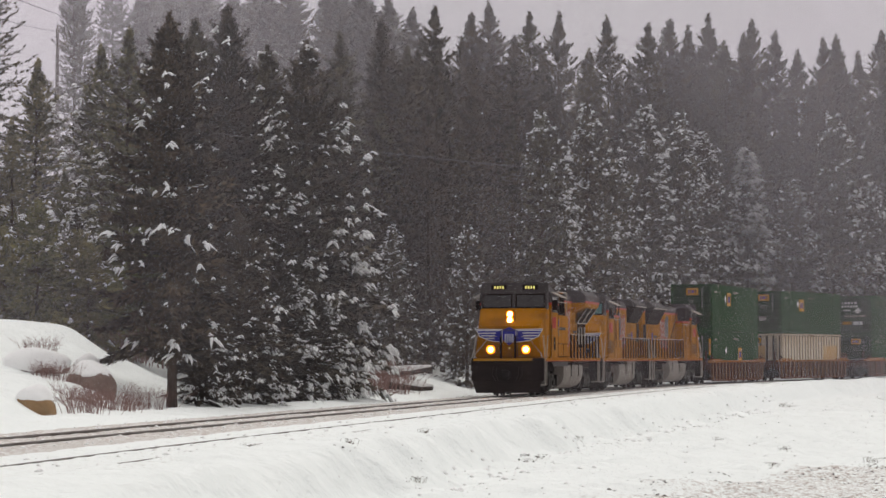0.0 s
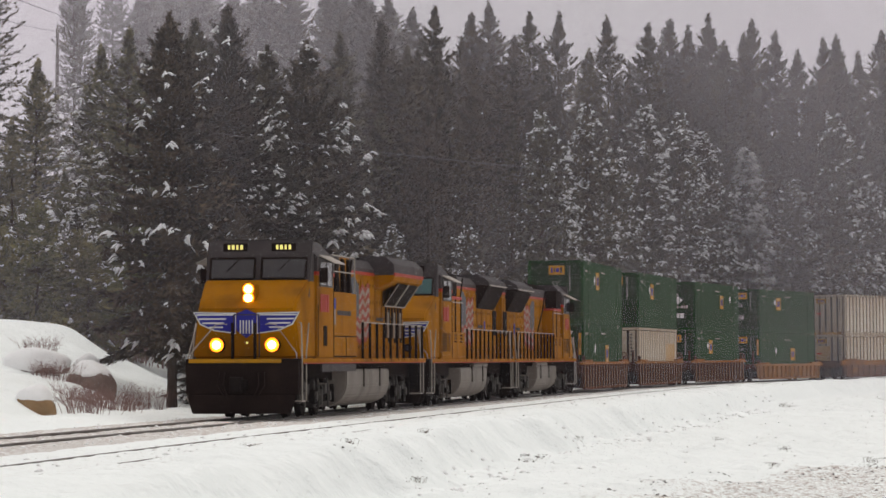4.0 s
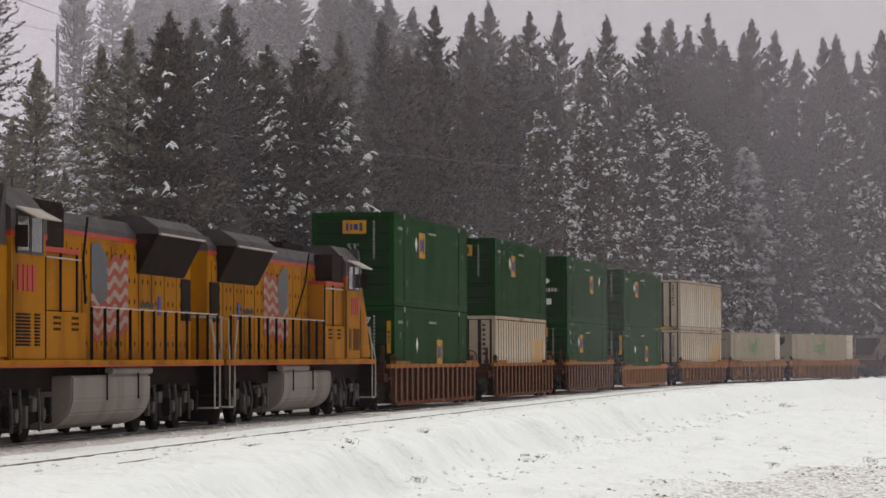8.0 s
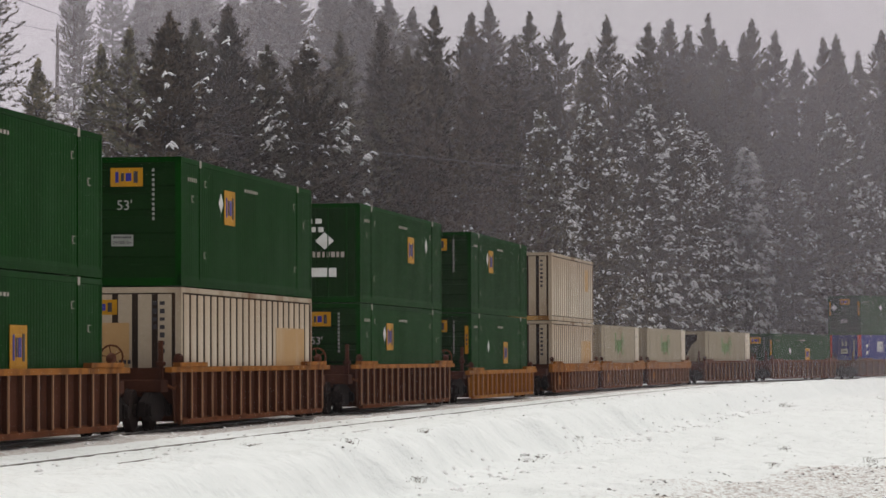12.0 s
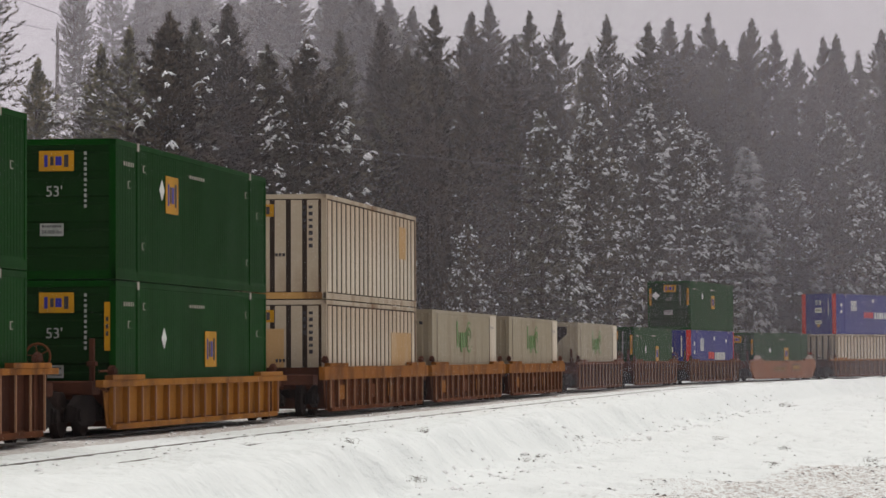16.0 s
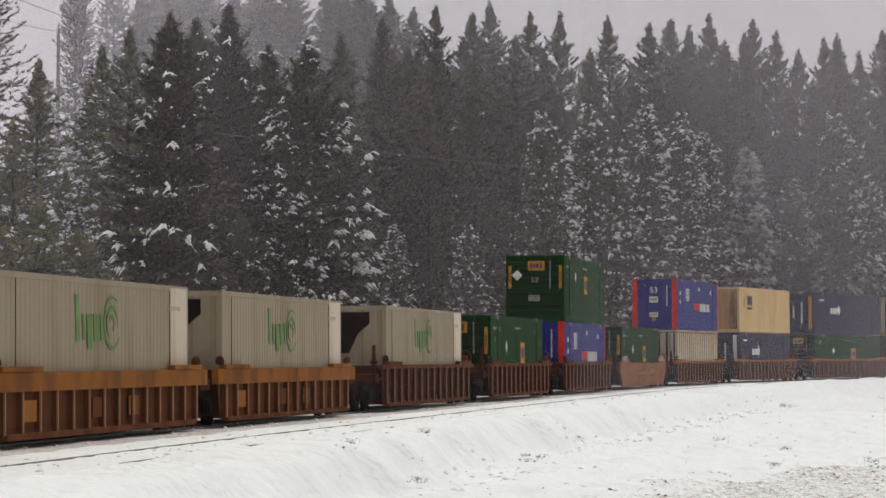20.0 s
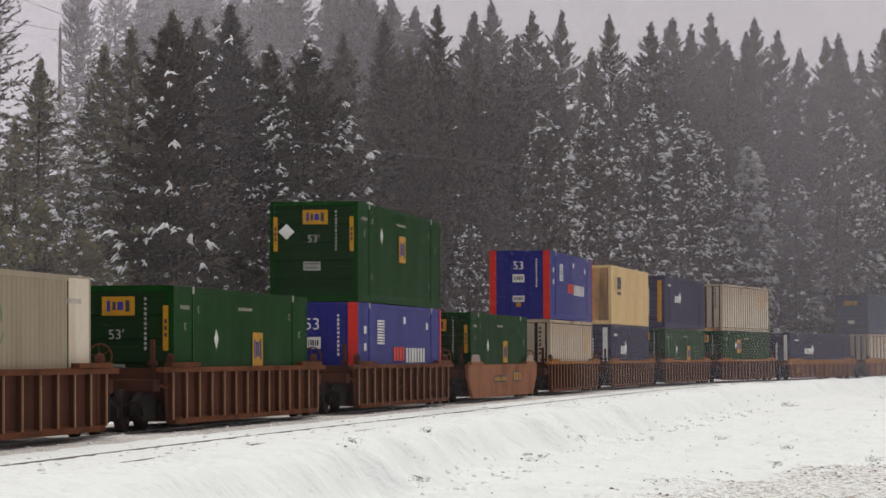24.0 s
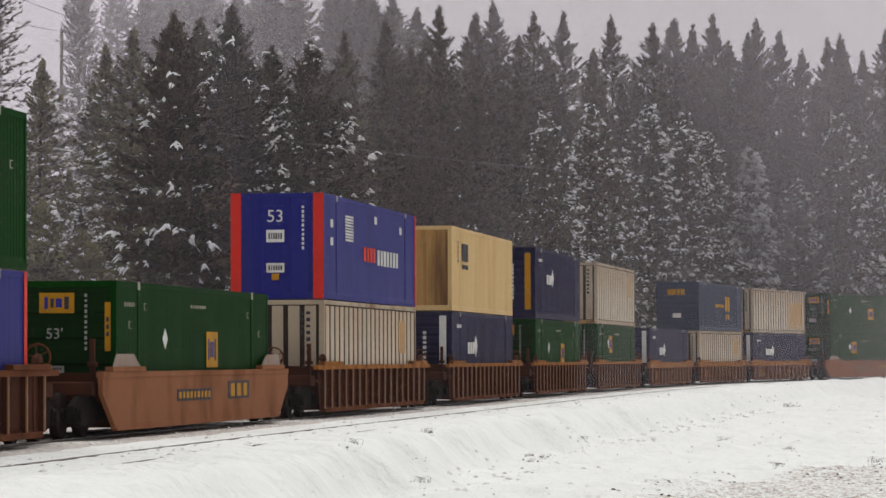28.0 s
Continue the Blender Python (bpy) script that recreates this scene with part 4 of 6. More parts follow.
make_wire((-25.4, 228, 27.0), (-6.0, 245, 22.5), 0.5)
make_wire((-11.76, 100, 9.39), (5.79, 165, 12.78), 0.1, 0.012, WIRE)


# ---- rolling stock: cars have their front at +x, stand on the rails at z = 0 ----
def make_truck(parent, x, axles, r, mat=TRUCK):
    """A truck with side frames, wheels on axles, springs and a bolster, at x along its car."""
    span = (len(axles) - 1) and max(axles) - min(axles)
    bm = bmesh.new()
    box(bm, x - 0.3, x + 0.3, -1.1, 1.1, 0.45, 0.75, 0.03)
    truck = part("truck", bm, mat, parent)
    for sy in (-1, 1):
        bm = bmesh.new()
        y0, y1 = (0.98 * sy, 1.14 * sy)
        h = r + 0.02
        e = span / 2 + 0.25
        prism(bm, [(x - e, h - 0.12), (x - e + 0.25, h - 0.14), (x - 0.5, 0.22), (x + 0.5, 0.22), (x + e - 0.25, h - 0.14), (x + e, h - 0.12), (x + e, h + 0.16), (x + 0.5, h + 0.36), (x - 0.5, h + 0.36), (x - e, h + 0.16)], min(y0, y1), max(y0, y1), "y", 0.02)
        for a in axles:
            box(bm, x + a - 0.16, x + a + 0.16, min(y0, y1) - 0.04, max(y0, y1) + 0.05, r - 0.14, r + 0.16, 0.03)
        part("side_frame", bm, mat, truck)
        bm = bmesh.new()
        for k in (-0.18, 0, 0.18):
            tube(bm, [(x + k, 1.06 * sy, 0.28), (x + k, 1.06 * sy, 0.62)], 0.07, 8)
        part("springs", bm, BLACK, truck)
        if len(axles) == 3:
            for k, (dx, dz, w, h, m_) in enumerate(((-1.35, 0.72, 0.34, 0.26, MID_STEEL), (-0.65, 0.50, 0.16, 0.42, MID_STEEL), (0.62, 0.52, 0.18, 0.40, TRUCK), (1.30, 0.74, 0.36, 0.24, MID_STEEL),
                                                   (-1.0, 0.95, 0.5, 0.12, TRUCK), (1.0, 0.97, 0.6, 0.10, TRUCK), (2.45, 0.60, 0.16, 0.5, MID_STEEL), (-2.45, 0.60, 0.16, 0.5, TRUCK))):
                bm = bmesh.new()
                a, b = sorted((sy * 1.15, sy * (1.24 + 0.03 * (k % 3))))
                box(bm, x + dx - w / 2, x + dx + w / 2, a, b, dz - h / 2, dz + h / 2, 0.03)
                part("brake_cylinder" if k in (0, 3) else "hanger", bm, m_, truck)
            for dx in (-1.75, -0.35, 0.3, 1.75):
                bm = bmesh.new()
                tube(bm, [(x + dx, 1.22 * sy, 0.22), (x + dx + 0.08, 1.24 * sy, 0.62), (x + dx - 0.03, 1.18 * sy, 1.02)], 0.03, 5)
                part("brake_pipe", bm, MID_STEEL, truck)
        for a in axles:
            bm = bmesh.new()
            disc(bm, (x + a, 0.78 * sy, r), r, 0.13, "y", 28)
            disc(bm, (x + a, 0.70 * sy, r), r + 0.028, 0.03, "y", 28)
            disc(bm, (x + a, 0.86 * sy, r), r * 0.32, 0.1, "y", 14)
            part("wheel", bm, BLACK, truck, "dark steel wheel")
            bm = bmesh.new()
            disc(bm, (x + a, 1.20 * sy, r), 0.13, 0.10, "y", 14)
            part("bearing_cap", bm, MID_STEEL if len(axles) == 3 else mat, truck)
    return truck


def bars(name, mat, parent, x, y, z, dx, dz, count, axis="x", gap=0.35, thick=0.006, label="", upright=False):
    """A row of plain marks on a face across y (axis x) or across x (axis y)."""
    bm = bmesh.new()
    for i in range(count):
        o = (i - (count - 1) / 2)
        w = (dz if upright else dx) / count * (1 - gap)
        if count > 3:
            w *= 0.72 + 0.45 * ((i * 7 + count * 3) % 5) / 4
        if upright:
            a0, a1, z0, z1 = -dx / 2, dx / 2, z - o * dz / count - w / 2, z - o * dz / count + w / 2
        else:
            c = o * dx / count
            a0, a1, z0, z1 = c - w / 2, c + w / 2, z - dz / 2, z + dz / 2
        if axis == "x":
            box(bm, x + a0, x + a1, y - thick, y + thick, z0, z1)
        else:
            box(bm, x - thick, x + thick, y + a0, y + a1, z0, z1)
    ob = part(name, bm, mat, parent, label)
    return tagged(ob, kind="stuff") if count > 3 else ob


def plate(name, mat, parent, x, y, z, dx, dz, axis="x", thick=0.006, label=""):
    return bars(name, mat, parent, x, y, z, dx, dz, 1, axis, 0.0, thick, label)


CL, CW, CH = 16.15, 2.59, 2.896
HX, HY = CL / 2, CW / 2


def diamond(name, mat, parent, x, y, z, w, h, axis="x", label=""):
    bm = bmesh.new()
    prism(bm, [(-w / 2, 0), (0, -h / 2), (w / 2, 0), (0, h / 2)], -0.006, 0.006, "y")
    ob = part(name, bm, mat, parent, label)
    ob.matrix_basis = pose(x, y, z, 0, 0, 0 if axis == "x" else 90)
    return ob


def logo_blocks(parent, x, y, z, w, h, axis="x"):
    """A yellow panel with plain dark and blue blocks."""
    lo = plate("logo_panel", LOGO_YELLOW, parent, x, y, z, w, h, axis, 0.006, "yellow logo panel with plain blocks")
    for k, (o, ww, hh, m_) in enumerate(((-0.28, 0.13, 0.62, INK), (-0.06, 0.18, 0.44, BLUE), (0.13, 0.10, 0.44, INK), (0.30, 0.10, 0.58, BLUE))):
        px, py = (x + o * w, y) if axis == "x" else (x, y - o * w)
        plate("logo_block", m_, lo, px, py + (0.004 if axis == "x" else 0), z, ww * w, hh * h, axis, 0.009)
    return lo


def ribbed(bm, x0, x1, y, z0, z1, pitch, depth, flat=0.5, out=1):
    """A side sheet with upright corrugations, pressed between y and y - depth."""
    k = max(2, int(round((x1 - x0) / pitch)))
    p = (x1 - x0) / k
    prof = []
    for i in range(k):
        a = x0 + i * p
        prof += [(a, 0), (a + p * flat * 0.9, 0), (a + p * (flat + 0.08), 1), (a + p * 0.92, 1)]
    prof.append((x1, 0))
    lo = [bm.verts.new((a, y - out * d * depth, z0)) for a, d in prof]
    hi = [bm.verts.new((a, y - out * d * depth, z1)) for a, d in prof]
    for i in range(len(prof) - 1):
        bm.faces.new((lo[i], lo[i + 1], hi[i + 1], hi[i]))


def ribbed_end(bm, x, y0, y1, z0, z1, count, depth, level=True):
    """An end sheet, with level or upright corrugations."""
    prof = []
    a0, a1 = (z0, z1) if level else (y0, y1)
    p = (a1 - a0) / count
    for i in range(count):
        a = a0 + i * p
        prof += [(a, 0), (a + p * 0.6, 0), (a + p * 0.68, 1), (a + p * 0.92, 1)]
    prof.append((a1, 0))
    if level:
        lo, hi = [bm.verts.new((x - d * depth, y0, a)) for a, d in prof], [bm.verts.new((x - d * depth, y1, a)) for a, d in prof]
    else:
        lo, hi = [bm.verts.new((x - d * depth, a, z0)) for a, d in prof], [bm.verts.new((x - d * depth, a, z1)) for a, d in prof]
    for i in range(len(prof) - 1):
        bm.faces.new((lo[i], lo[i + 1], hi[i + 1], hi[i]))


def make_box(skin, pitch, depth, flat=0.5, end_level=True, end_count=9, posts=True, frame_mat=None, end_mat=None, groove=None, door=False, band=True):
    """The body of one 53-foot container: sheets, posts, rails, castings."""
    top = empty("shipping_container")
    fm, em = frame_mat or skin, end_mat or skin
    bm = bmesh.new()
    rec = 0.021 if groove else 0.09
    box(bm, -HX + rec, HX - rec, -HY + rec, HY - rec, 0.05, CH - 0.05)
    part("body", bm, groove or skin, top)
    for out in (1, -1):
        bm = bmesh.new()
        if groove:
            k = 21
            w = (CL - 0.5) / k
            y0, y1 = sorted((out * (HY - 0.06), out * (HY - 0.012)))
            box(bm, -w * 0.355, w * 0.355, y0, y1, 0.2, CH - 0.16, 0.004)
            first = part("flute", bm, skin, top)
            for i in range(k):
                ob = first if i == 0 else new("flute", first.data)
                ob.parent = top
                ob.location.x = -HX + 0.25 + (i + 0.5) * w
        else:
            ribbed(bm, -HX + 0.12, HX - 0.12, out * (HY - 0.012), 0.16, CH - 0.10, pitch, depth, flat, out)
            part("side_panel", bm, skin, top)
        bm = bmesh.new()
        y0, y1 = sorted((out * (HY - 0.09), out * HY))
        box(bm, -HX, HX, y0, y1, CH - 0.12, CH, 0.012)
        part("top_rail", bm, fm, top)
        bm = bmesh.new()
        prism(bm, [(out * (HY - 0.09), 0), (out * (HY + 0.004), 0), (out * (HY + 0.004), 0.14), (out * (HY - 0.03), 0.30 if band else 0.18), (out * (HY - 0.09), 0.30 if band else 0.18)], -HX, HX, "x")
        part("bottom_rail", bm, fm, top)
        if posts:
            for px in (-6.05, 6.05):
                bm = bmesh.new()
                y0, y1 = sorted((out * (HY - 0.06), out * (HY + 0.006)))
                box(bm, px - 0.09, px + 0.09, y0, y1, 0.0, CH, 0.01)
                part("side_post", bm, fm, top)
                bm = bmesh.new()
                box(bm, px - 0.09, px + 0.09, min(y0, y1), max(y0, y1) + (0.005 if out > 0 else 0), CH - 0.16, CH + 0.008)
                part("corner_casting", bm, PALE, top)
        for px in (-1, 1):
            bm = bmesh.new()
            x0, x1 = sorted((px * (HX - 0.16), px * HX))
            y0, y1 = sorted((out * (HY - 0.14), out * (HY + 0.003)))
            box(bm, x0, x1, y0, y1, 0, CH, 0.012)
            part("corner_post", bm, fm, top)
    bm = bmesh.new()
    if groove:
        box(bm, HX - 0.08, HX - 0.008, 0.07, 0.385, 0.2, CH - 0.16, 0.01)
        first = part("end_flute", bm, em, top)
        for k in range(5):
            ob = first if k == 0 else new("end_flute", first.data)
            ob.parent = top
            ob.location.y = -HY + 0.16 + k * 0.455
    else:
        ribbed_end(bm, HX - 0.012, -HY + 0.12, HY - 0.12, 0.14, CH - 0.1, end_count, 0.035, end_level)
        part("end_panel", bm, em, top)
    for z0, z1 in ((0, 0.18), (CH - 0.13, CH)):
        bm = bmesh.new()
        box(bm, HX - 0.10, HX, -HY + 0.1, HY - 0.1, z0, z1, 0.01)
        part("end_sill", bm, SAND_RUST if groove and z0 == 0 else fm, top)
    bm = bmesh.new()
    box(bm, -HX + 0.1, HX - 0.1, -HY + 0.08, HY - 0.08, CH - 0.06, CH - 0.02)
    part("roof_sheet", bm, fm, top)
    bm = bmesh.new()
    for out in (-1, 1):
        y0, y1 = sorted((out * 0.02, out * (HY - 0.16)))
        box(bm, -HX - 0.0, -HX + 0.08, y0, y1, 0.18, CH - 0.14, 0.01)
    part("doors", bm, em, top)
    bm = bmesh.new()
    for yy in (-0.9, -0.35, 0.35, 0.9):
        tube(bm, [(-HX - 0.03, yy, 0.15), (-HX - 0.03, yy, CH - 0.1)], 0.02, 6)
    part("lock_rods", bm, PALE, top)
    if door:
        bm = bmesh.new()
        for out in (-1, 1):
            y0, y1 = sorted((out * 0.02, out * (HY - 0.16)))
            box(bm, HX - 0.02, HX + 0.02, y0, y1, 0.18, CH - 0.14, 0.01)
        part("doors", bm, em, top, "closed container doors")
        bm = bmesh.new()
        for yy in (-0.9, -0.35, 0.35, 0.9):
            tube(bm, [(HX + 0.04, yy, 0.15), (HX + 0.04, yy, CH - 0.1)], 0.022, 6)
        part("lock_rods", bm, GREEN, top)
    return top


END = HX + 0.012
SIDE = HY + 0.010


def green_box(logo_x, logo_z, mark_x, strips=False, badge=False, door=False):
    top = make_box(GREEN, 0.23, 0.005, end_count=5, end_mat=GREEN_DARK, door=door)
    logo_blocks(top, logo_x, SIDE, logo_z, 1.25, 0.82)
    diamond("placard", WHITE, top, mark_x, SIDE, 1.72 if logo_z < 1.7 else 2.02, 0.50, 0.46, "x", "white diamond mark")
    bars("marking", PALE, top, 0.2, SIDE, 2.46, 1.7, 0.07, 7, gap=0.4)
    bars("marking", PALE, top, 6.95, SIDE, 2.42, 1.0, 0.09, 5, gap=0.55)
    for xx, zz in ((5.5, 2.4), (6.9, 2.0), (-5.5, 2.35), (-6.9, 1.9), (5.6, 0.75), (-5.6, 0.7)):
        bm = bmesh.new()
        box(bm, xx - 0.11, xx + 0.11, SIDE - 0.006, SIDE + 0.004, zz - 0.085, zz - 0.07)
        box(bm, xx - 0.11, xx + 0.11, SIDE - 0.006, SIDE + 0.004, zz + 0.05, zz + 0.065)
        box(bm, xx + 0.07, xx + 0.11, SIDE - 0.006, SIDE + 0.004, zz - 0.07, zz + 0.05)
        part("marking", bm, PALE, top)
    if door:
        bars("marking", WHITE, top, END + 0.02, -0.45, 2.38, 1.3, 0.14, 5, "y")
        bars("marking", WHITE, top, END + 0.02, -0.40, 2.13, 1.3, 0.14, 6, "y")
        bars("marking", WHITE, top, END + 0.02, -0.65, 1.85, 0.6, 0.12, 3, "y")
        diamond("placard", WHITE, top, END + 0.03, 0.25, 1.80, 0.55, 0.5, "y", "white diamond placard")
        bars("marking", PALE, top, END + 0.02, 0.0, 1.40, 1.7, 0.16, 12, "y")
        plate("notice", LOGO_YELLOW, top, END + 0.02, -0.62, 0.90, 0.7, 0.22, "y")
        plate("notice", WHITE, top, END + 0.02, 0.22, 0.88, 0.75, 0.26, "y")
    else:
        logo_blocks(top, END, 0.05, 2.44, 0.74, 0.42, "y")
        m = Matrix.Translation((END + 0.004, 0.0, 1.80)) @ Matrix.Rotation(math.pi / 2, 4, "Z") @ Matrix.Rotation(math.pi / 2, 4, "X")
        words("size_mark", "53'", 0.31, FADED_WHITE, top, m)
        nt = plate("notice", FADED_WHITE, top, END, -0.05, 1.02, 0.50, 0.26, "y", label="white notice plate")
        bars("notice_line", INK, nt, END + 0.004, -0.05, 1.09, 0.42, 0.05, 8, "y")
        words("notice_text", "24,000 lbs", 0.105, INK, nt, Matrix.Translation((END + 0.010, -0.05, 0.97)) @ Matrix.Rotation(math.pi / 2, 4, "Z") @ Matrix.Rotation(math.pi / 2, 4, "X"))
        bars("marking", FADED_WHITE, top, END, 0.66, 2.05, 0.055, 1.2, 11, "y", upright=True, gap=0.4)
        if badge:
            diamond("placard", WHITE, top, END + 0.005, -0.80, 2.02, 0.48, 0.46, "y", "white diamond placard")
    if strips:
        for yy in (-1.12, 1.12):
            plate("reflector_strip", LOGO_YELLOW, top, END + 0.004, yy, 1.95, 0.12, 1.0, "y", label="yellow marker strip")
            bars("marking", INK, top, END + 0.010, yy, 1.95, 0.06, 0.45, 3, "y", upright=True)
    return top


def ivory_box(patch=True, flag=True):
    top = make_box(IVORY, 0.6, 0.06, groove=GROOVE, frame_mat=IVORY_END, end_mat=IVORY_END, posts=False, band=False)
    if patch:
        plate("weathered_patch", PATCH, top, -5.0, HY - 0.006, 1.20, 3.9, 1.75, label="large weathered tan patch")
    else:
        plate("weathered_patch", PATCH, top, -5.3, HY - 0.006, 1.95, 1.3, 1.0, label="brown painted-over patch")
    if patch:
        plate("weathered_patch", PATCH, top, HX - 0.002, -0.45, 1.55, 1.1, 1.1, "y")
    bars("marking", INK, top, HX + 0.004, 0.86, 2.0, 0.11, 1.25, 7, "y", upright=True, gap=0.45)
    bars("marking", INK, top, HX + 0.004, 0.68, 2.27, 0.11, 0.72, 4, "y", upright=True, gap=0.45)
    if flag:
        logo_blocks(top, HX + 0.004, -0.55, 2.45, 0.75, 0.34, "y")
    bars("marking", BOX_RED, top, HX + 0.002, -0.75, 1.55, 0.4, 0.10, 1, "y", gap=0)
    bars("marking", INK, top, HX + 0.002, 0.0, 1.22, 0.3, 0.09, 3, "y")
    return top


def dull_white_box(dark_end):
    top = make_box(CREAM, 0.34, 0.014, flat=0.75, end_level=False, end_count=4, posts=False, band=False)
    # the green emblem: plain upright blocks and a swirl
    bm = bmesh.new()
    for a, w, z0, z1 in ((2.0, 0.34, 1.40, 2.22), (1.45, 0.20, 1.42, 1.88), (0.88, 0.46, 1.26, 1.88), (0.24, 0.46, 1.40, 1.88), (-0.30, 0.22, 1.42, 1.90)):
        prism(bm, [(a - w / 2 - 0.05, z0), (a + w / 2 - 0.05, z0), (a + w / 2 + 0.05, z1), (a - w / 2 + 0.05, z1)], SIDE - 0.012, SIDE - 0.004, "y")
    for rx, rz, t0, t1, th in ((0.85, 0.50, -2.6, 2.2, 0.10), (0.55, 0.32, -1.2, 3.4, 0.09), (0.25, 0.16, 0.2, 4.4, 0.08)):
        an = np.linspace(t0, t1, 15)
        for a, b in zip(an[:-1], an[1:]):
            k0, k1 = th * math.sin((a - t0) / (t1 - t0) * 3.14), th * math.sin((b - t0) / (t1 - t0) * 3.14)
            q = [(-1.35 + math.cos(u) * (rx - d), 1.74 + math.sin(u) * (rz - d)) for u, d in ((a, 0), (b, 0), (b, k1 + 0.01), (a, k0 + 0.01))]
            prism(bm, q, SIDE - 0.012, SIDE - 0.004, "y")
    for v in bm.verts:
        v.co.z = 2.02 + (v.co.z - 1.74) * 1.12
        v.co.x = v.co.x * 0.88 + 0.5
    part("emblem", bm, LOGO_GREEN, top, "green emblem of plain shapes")
    for out in (-1, 1):
        plate("rear_door_frame", IVORY, top, -HX + 0.98, out * (HY - 0.004), CH / 2 + 0.05, 1.7, CH - 0.2, label="whiter frame at the rear doors")
        for px in (-HX + 1.88, HX - 1.15):
            plate("panel_joint", GROOVE, top, px, out * (HY - 0.010), CH / 2 + 0.05, 0.05, CH - 0.3)
    if dark_end:
        # black panel paints in the end recess and the shadow inside it
        bm = bmesh.new()
        prism(bm, [(-1.15, 1.45), (0.15, 1.45), (0.42, 2.05), (0.78, 2.35), (0.78, 2.70), (-1.15, 2.70)], HX - 0.03, HX + 0.012, "x")
        part("recess_shade_panel", bm, BLACK, top, "dark slanted panel painting the shade of an end recess")
    else:
        bars("marking", INK, top, HX + 0.004, 0.3, 2.45, 1.4, 0.11, 8, "y", gap=0.4)
    bars("marking", PALE, top, -6.6, SIDE - 0.01, 2.4, 1.3, 0.10, 8)
    bars("marking", INK, top, HX + 0.004, -0.85, 1.2, 0.10, 1.2, 8, "y", upright=True)
    return top


def blue_box(lower):
    top = make_box(BOX_BLUE, 0.42, 0.004, flat=0.7, end_level=False, end_count=3, frame_mat=BOX_BLUE)
    for yy in (-1.15, 1.15):
        plate("edge_band", BOX_RED, top, HX + 0.004, yy, CH / 2, 0.29, CH, "y", 0.008, "broad red edge band")
    plate("edge_band", BOX_RED, top, -HX + 0.12, SIDE - 0.002, CH / 2, 0.22, CH, "x", 0.008, "red edge band")
    m = Matrix.Translation((END + 0.006, -0.05, 2.25)) @ Matrix.Rotation(math.pi / 2, 4, "Z") @ Matrix.Rotation(math.pi / 2, 4, "X")
    words("size_mark", "53", 0.48, WHITE, top, m)
    for z, h in ((1.72, 0.34), (0.85, 0.26)):
        nt = plate("notice", WHITE, top, END, -0.05, z, 0.5, h, "y", label="white notice plate")
        if lower and z > 1:
            words("notice_text", '110"', 0.24, INK, nt, Matrix.Translation((END + 0.010, -0.05, z + 0.03)) @ Matrix.Rotation(math.pi / 2, 4, "Z") @ Matrix.Rotation(math.pi / 2, 4, "X"))
        else:
            bars("notice_line", INK, nt, END + 0.004, -0.05, z, 0.4, h * 0.5, 6, "y")
    plate("placard", LOGO_YELLOW, top, END, -0.05, 0.60, 0.2, 0.18, "y")
    bars("marking", WHITE, top, END, 0.72, 1.95, 0.065, 1.25, 10, "y", upright=True, gap=0.35)
    bars("emblem", WHITE, top, 4.1, SIDE, 2.05, 1.3, 0.75, 9, upright=True, gap=0.35, label="white striped emblem")
    bars("lettering_blocks", BOX_RED, top, 0.7, SIDE, 1.40, 2.2, 0.42, 4, gap=0.3, label="red blocks in place of a name")
    bars("lettering_blocks", WHITE, top, -2.6, SIDE, 1.36, 4.0, 0.46, 7, gap=0.35, label="white blocks in place of a name")
    for xx, zz in ((6.9, 2.1), (6.9, 1.6), (-0.4, 2.45), (-5.0, 2.3)):
        plate("marking", WHITE, top, xx, SIDE, zz, 0.4, 0.22)
    return top


def sand_box():
    top = make_box(SAND, 0.34, 0.014, end_level=False, end_count=6, posts=False, band=False, end_mat=SAND_RUST)
    bars("emblem", INK, top, 4.9, SIDE, 2.05, 1.6, 0.62, 3, gap=0.2, label="dark emblem of plain blocks")
    bars("marking", INK, top, 4.9, SIDE, 1.55, 1.5, 0.16, 6, gap=0.3)
    bars("emblem", INK, top, END, -0.85, 1.75, 0.5, 0.36, 2, "y", gap=0.2)
    bars("marking", INK, top, 6.6, SIDE, 2.05, 0.14, 0.8, 5, upright=True)
    return top


def navy_box(strip):
    top = make_box(NAVY, 0.30, 0.014, end_level=True, end_count=8)
    plate("reflector_strip", LOGO_YELLOW if strip else WHITE, top, END, 0.98, 1.5 if strip else 1.6, 0.24, 2.3, "y", label="pale edge strip")
    bars("emblem", WHITE, top, 3.5, SIDE, 1.65, 1.7, 0.40, 3, gap=0.25, label="white emblem of plain shapes")
    diamond("emblem_wave", WHITE, top, 2.3, SIDE, 1.72, 0.9, 0.75, "x")
    bars("marking", WHITE, top, 6.4, SIDE, 2.4, 1.2, 0.12, 5)
    diamond("placard", WHITE, top, END + 0.004, -0.70, 1.35, 0.3, 0.34, "y")
    bars("marking", WHITE, top, END, 0.35, 1.5, 0.12, 1.5, 9, "y", upright=True)
    bars("marking", WHITE, top, END, -0.25, 1.6, 0.12, 0.9, 5, "y", upright=True)
    return top


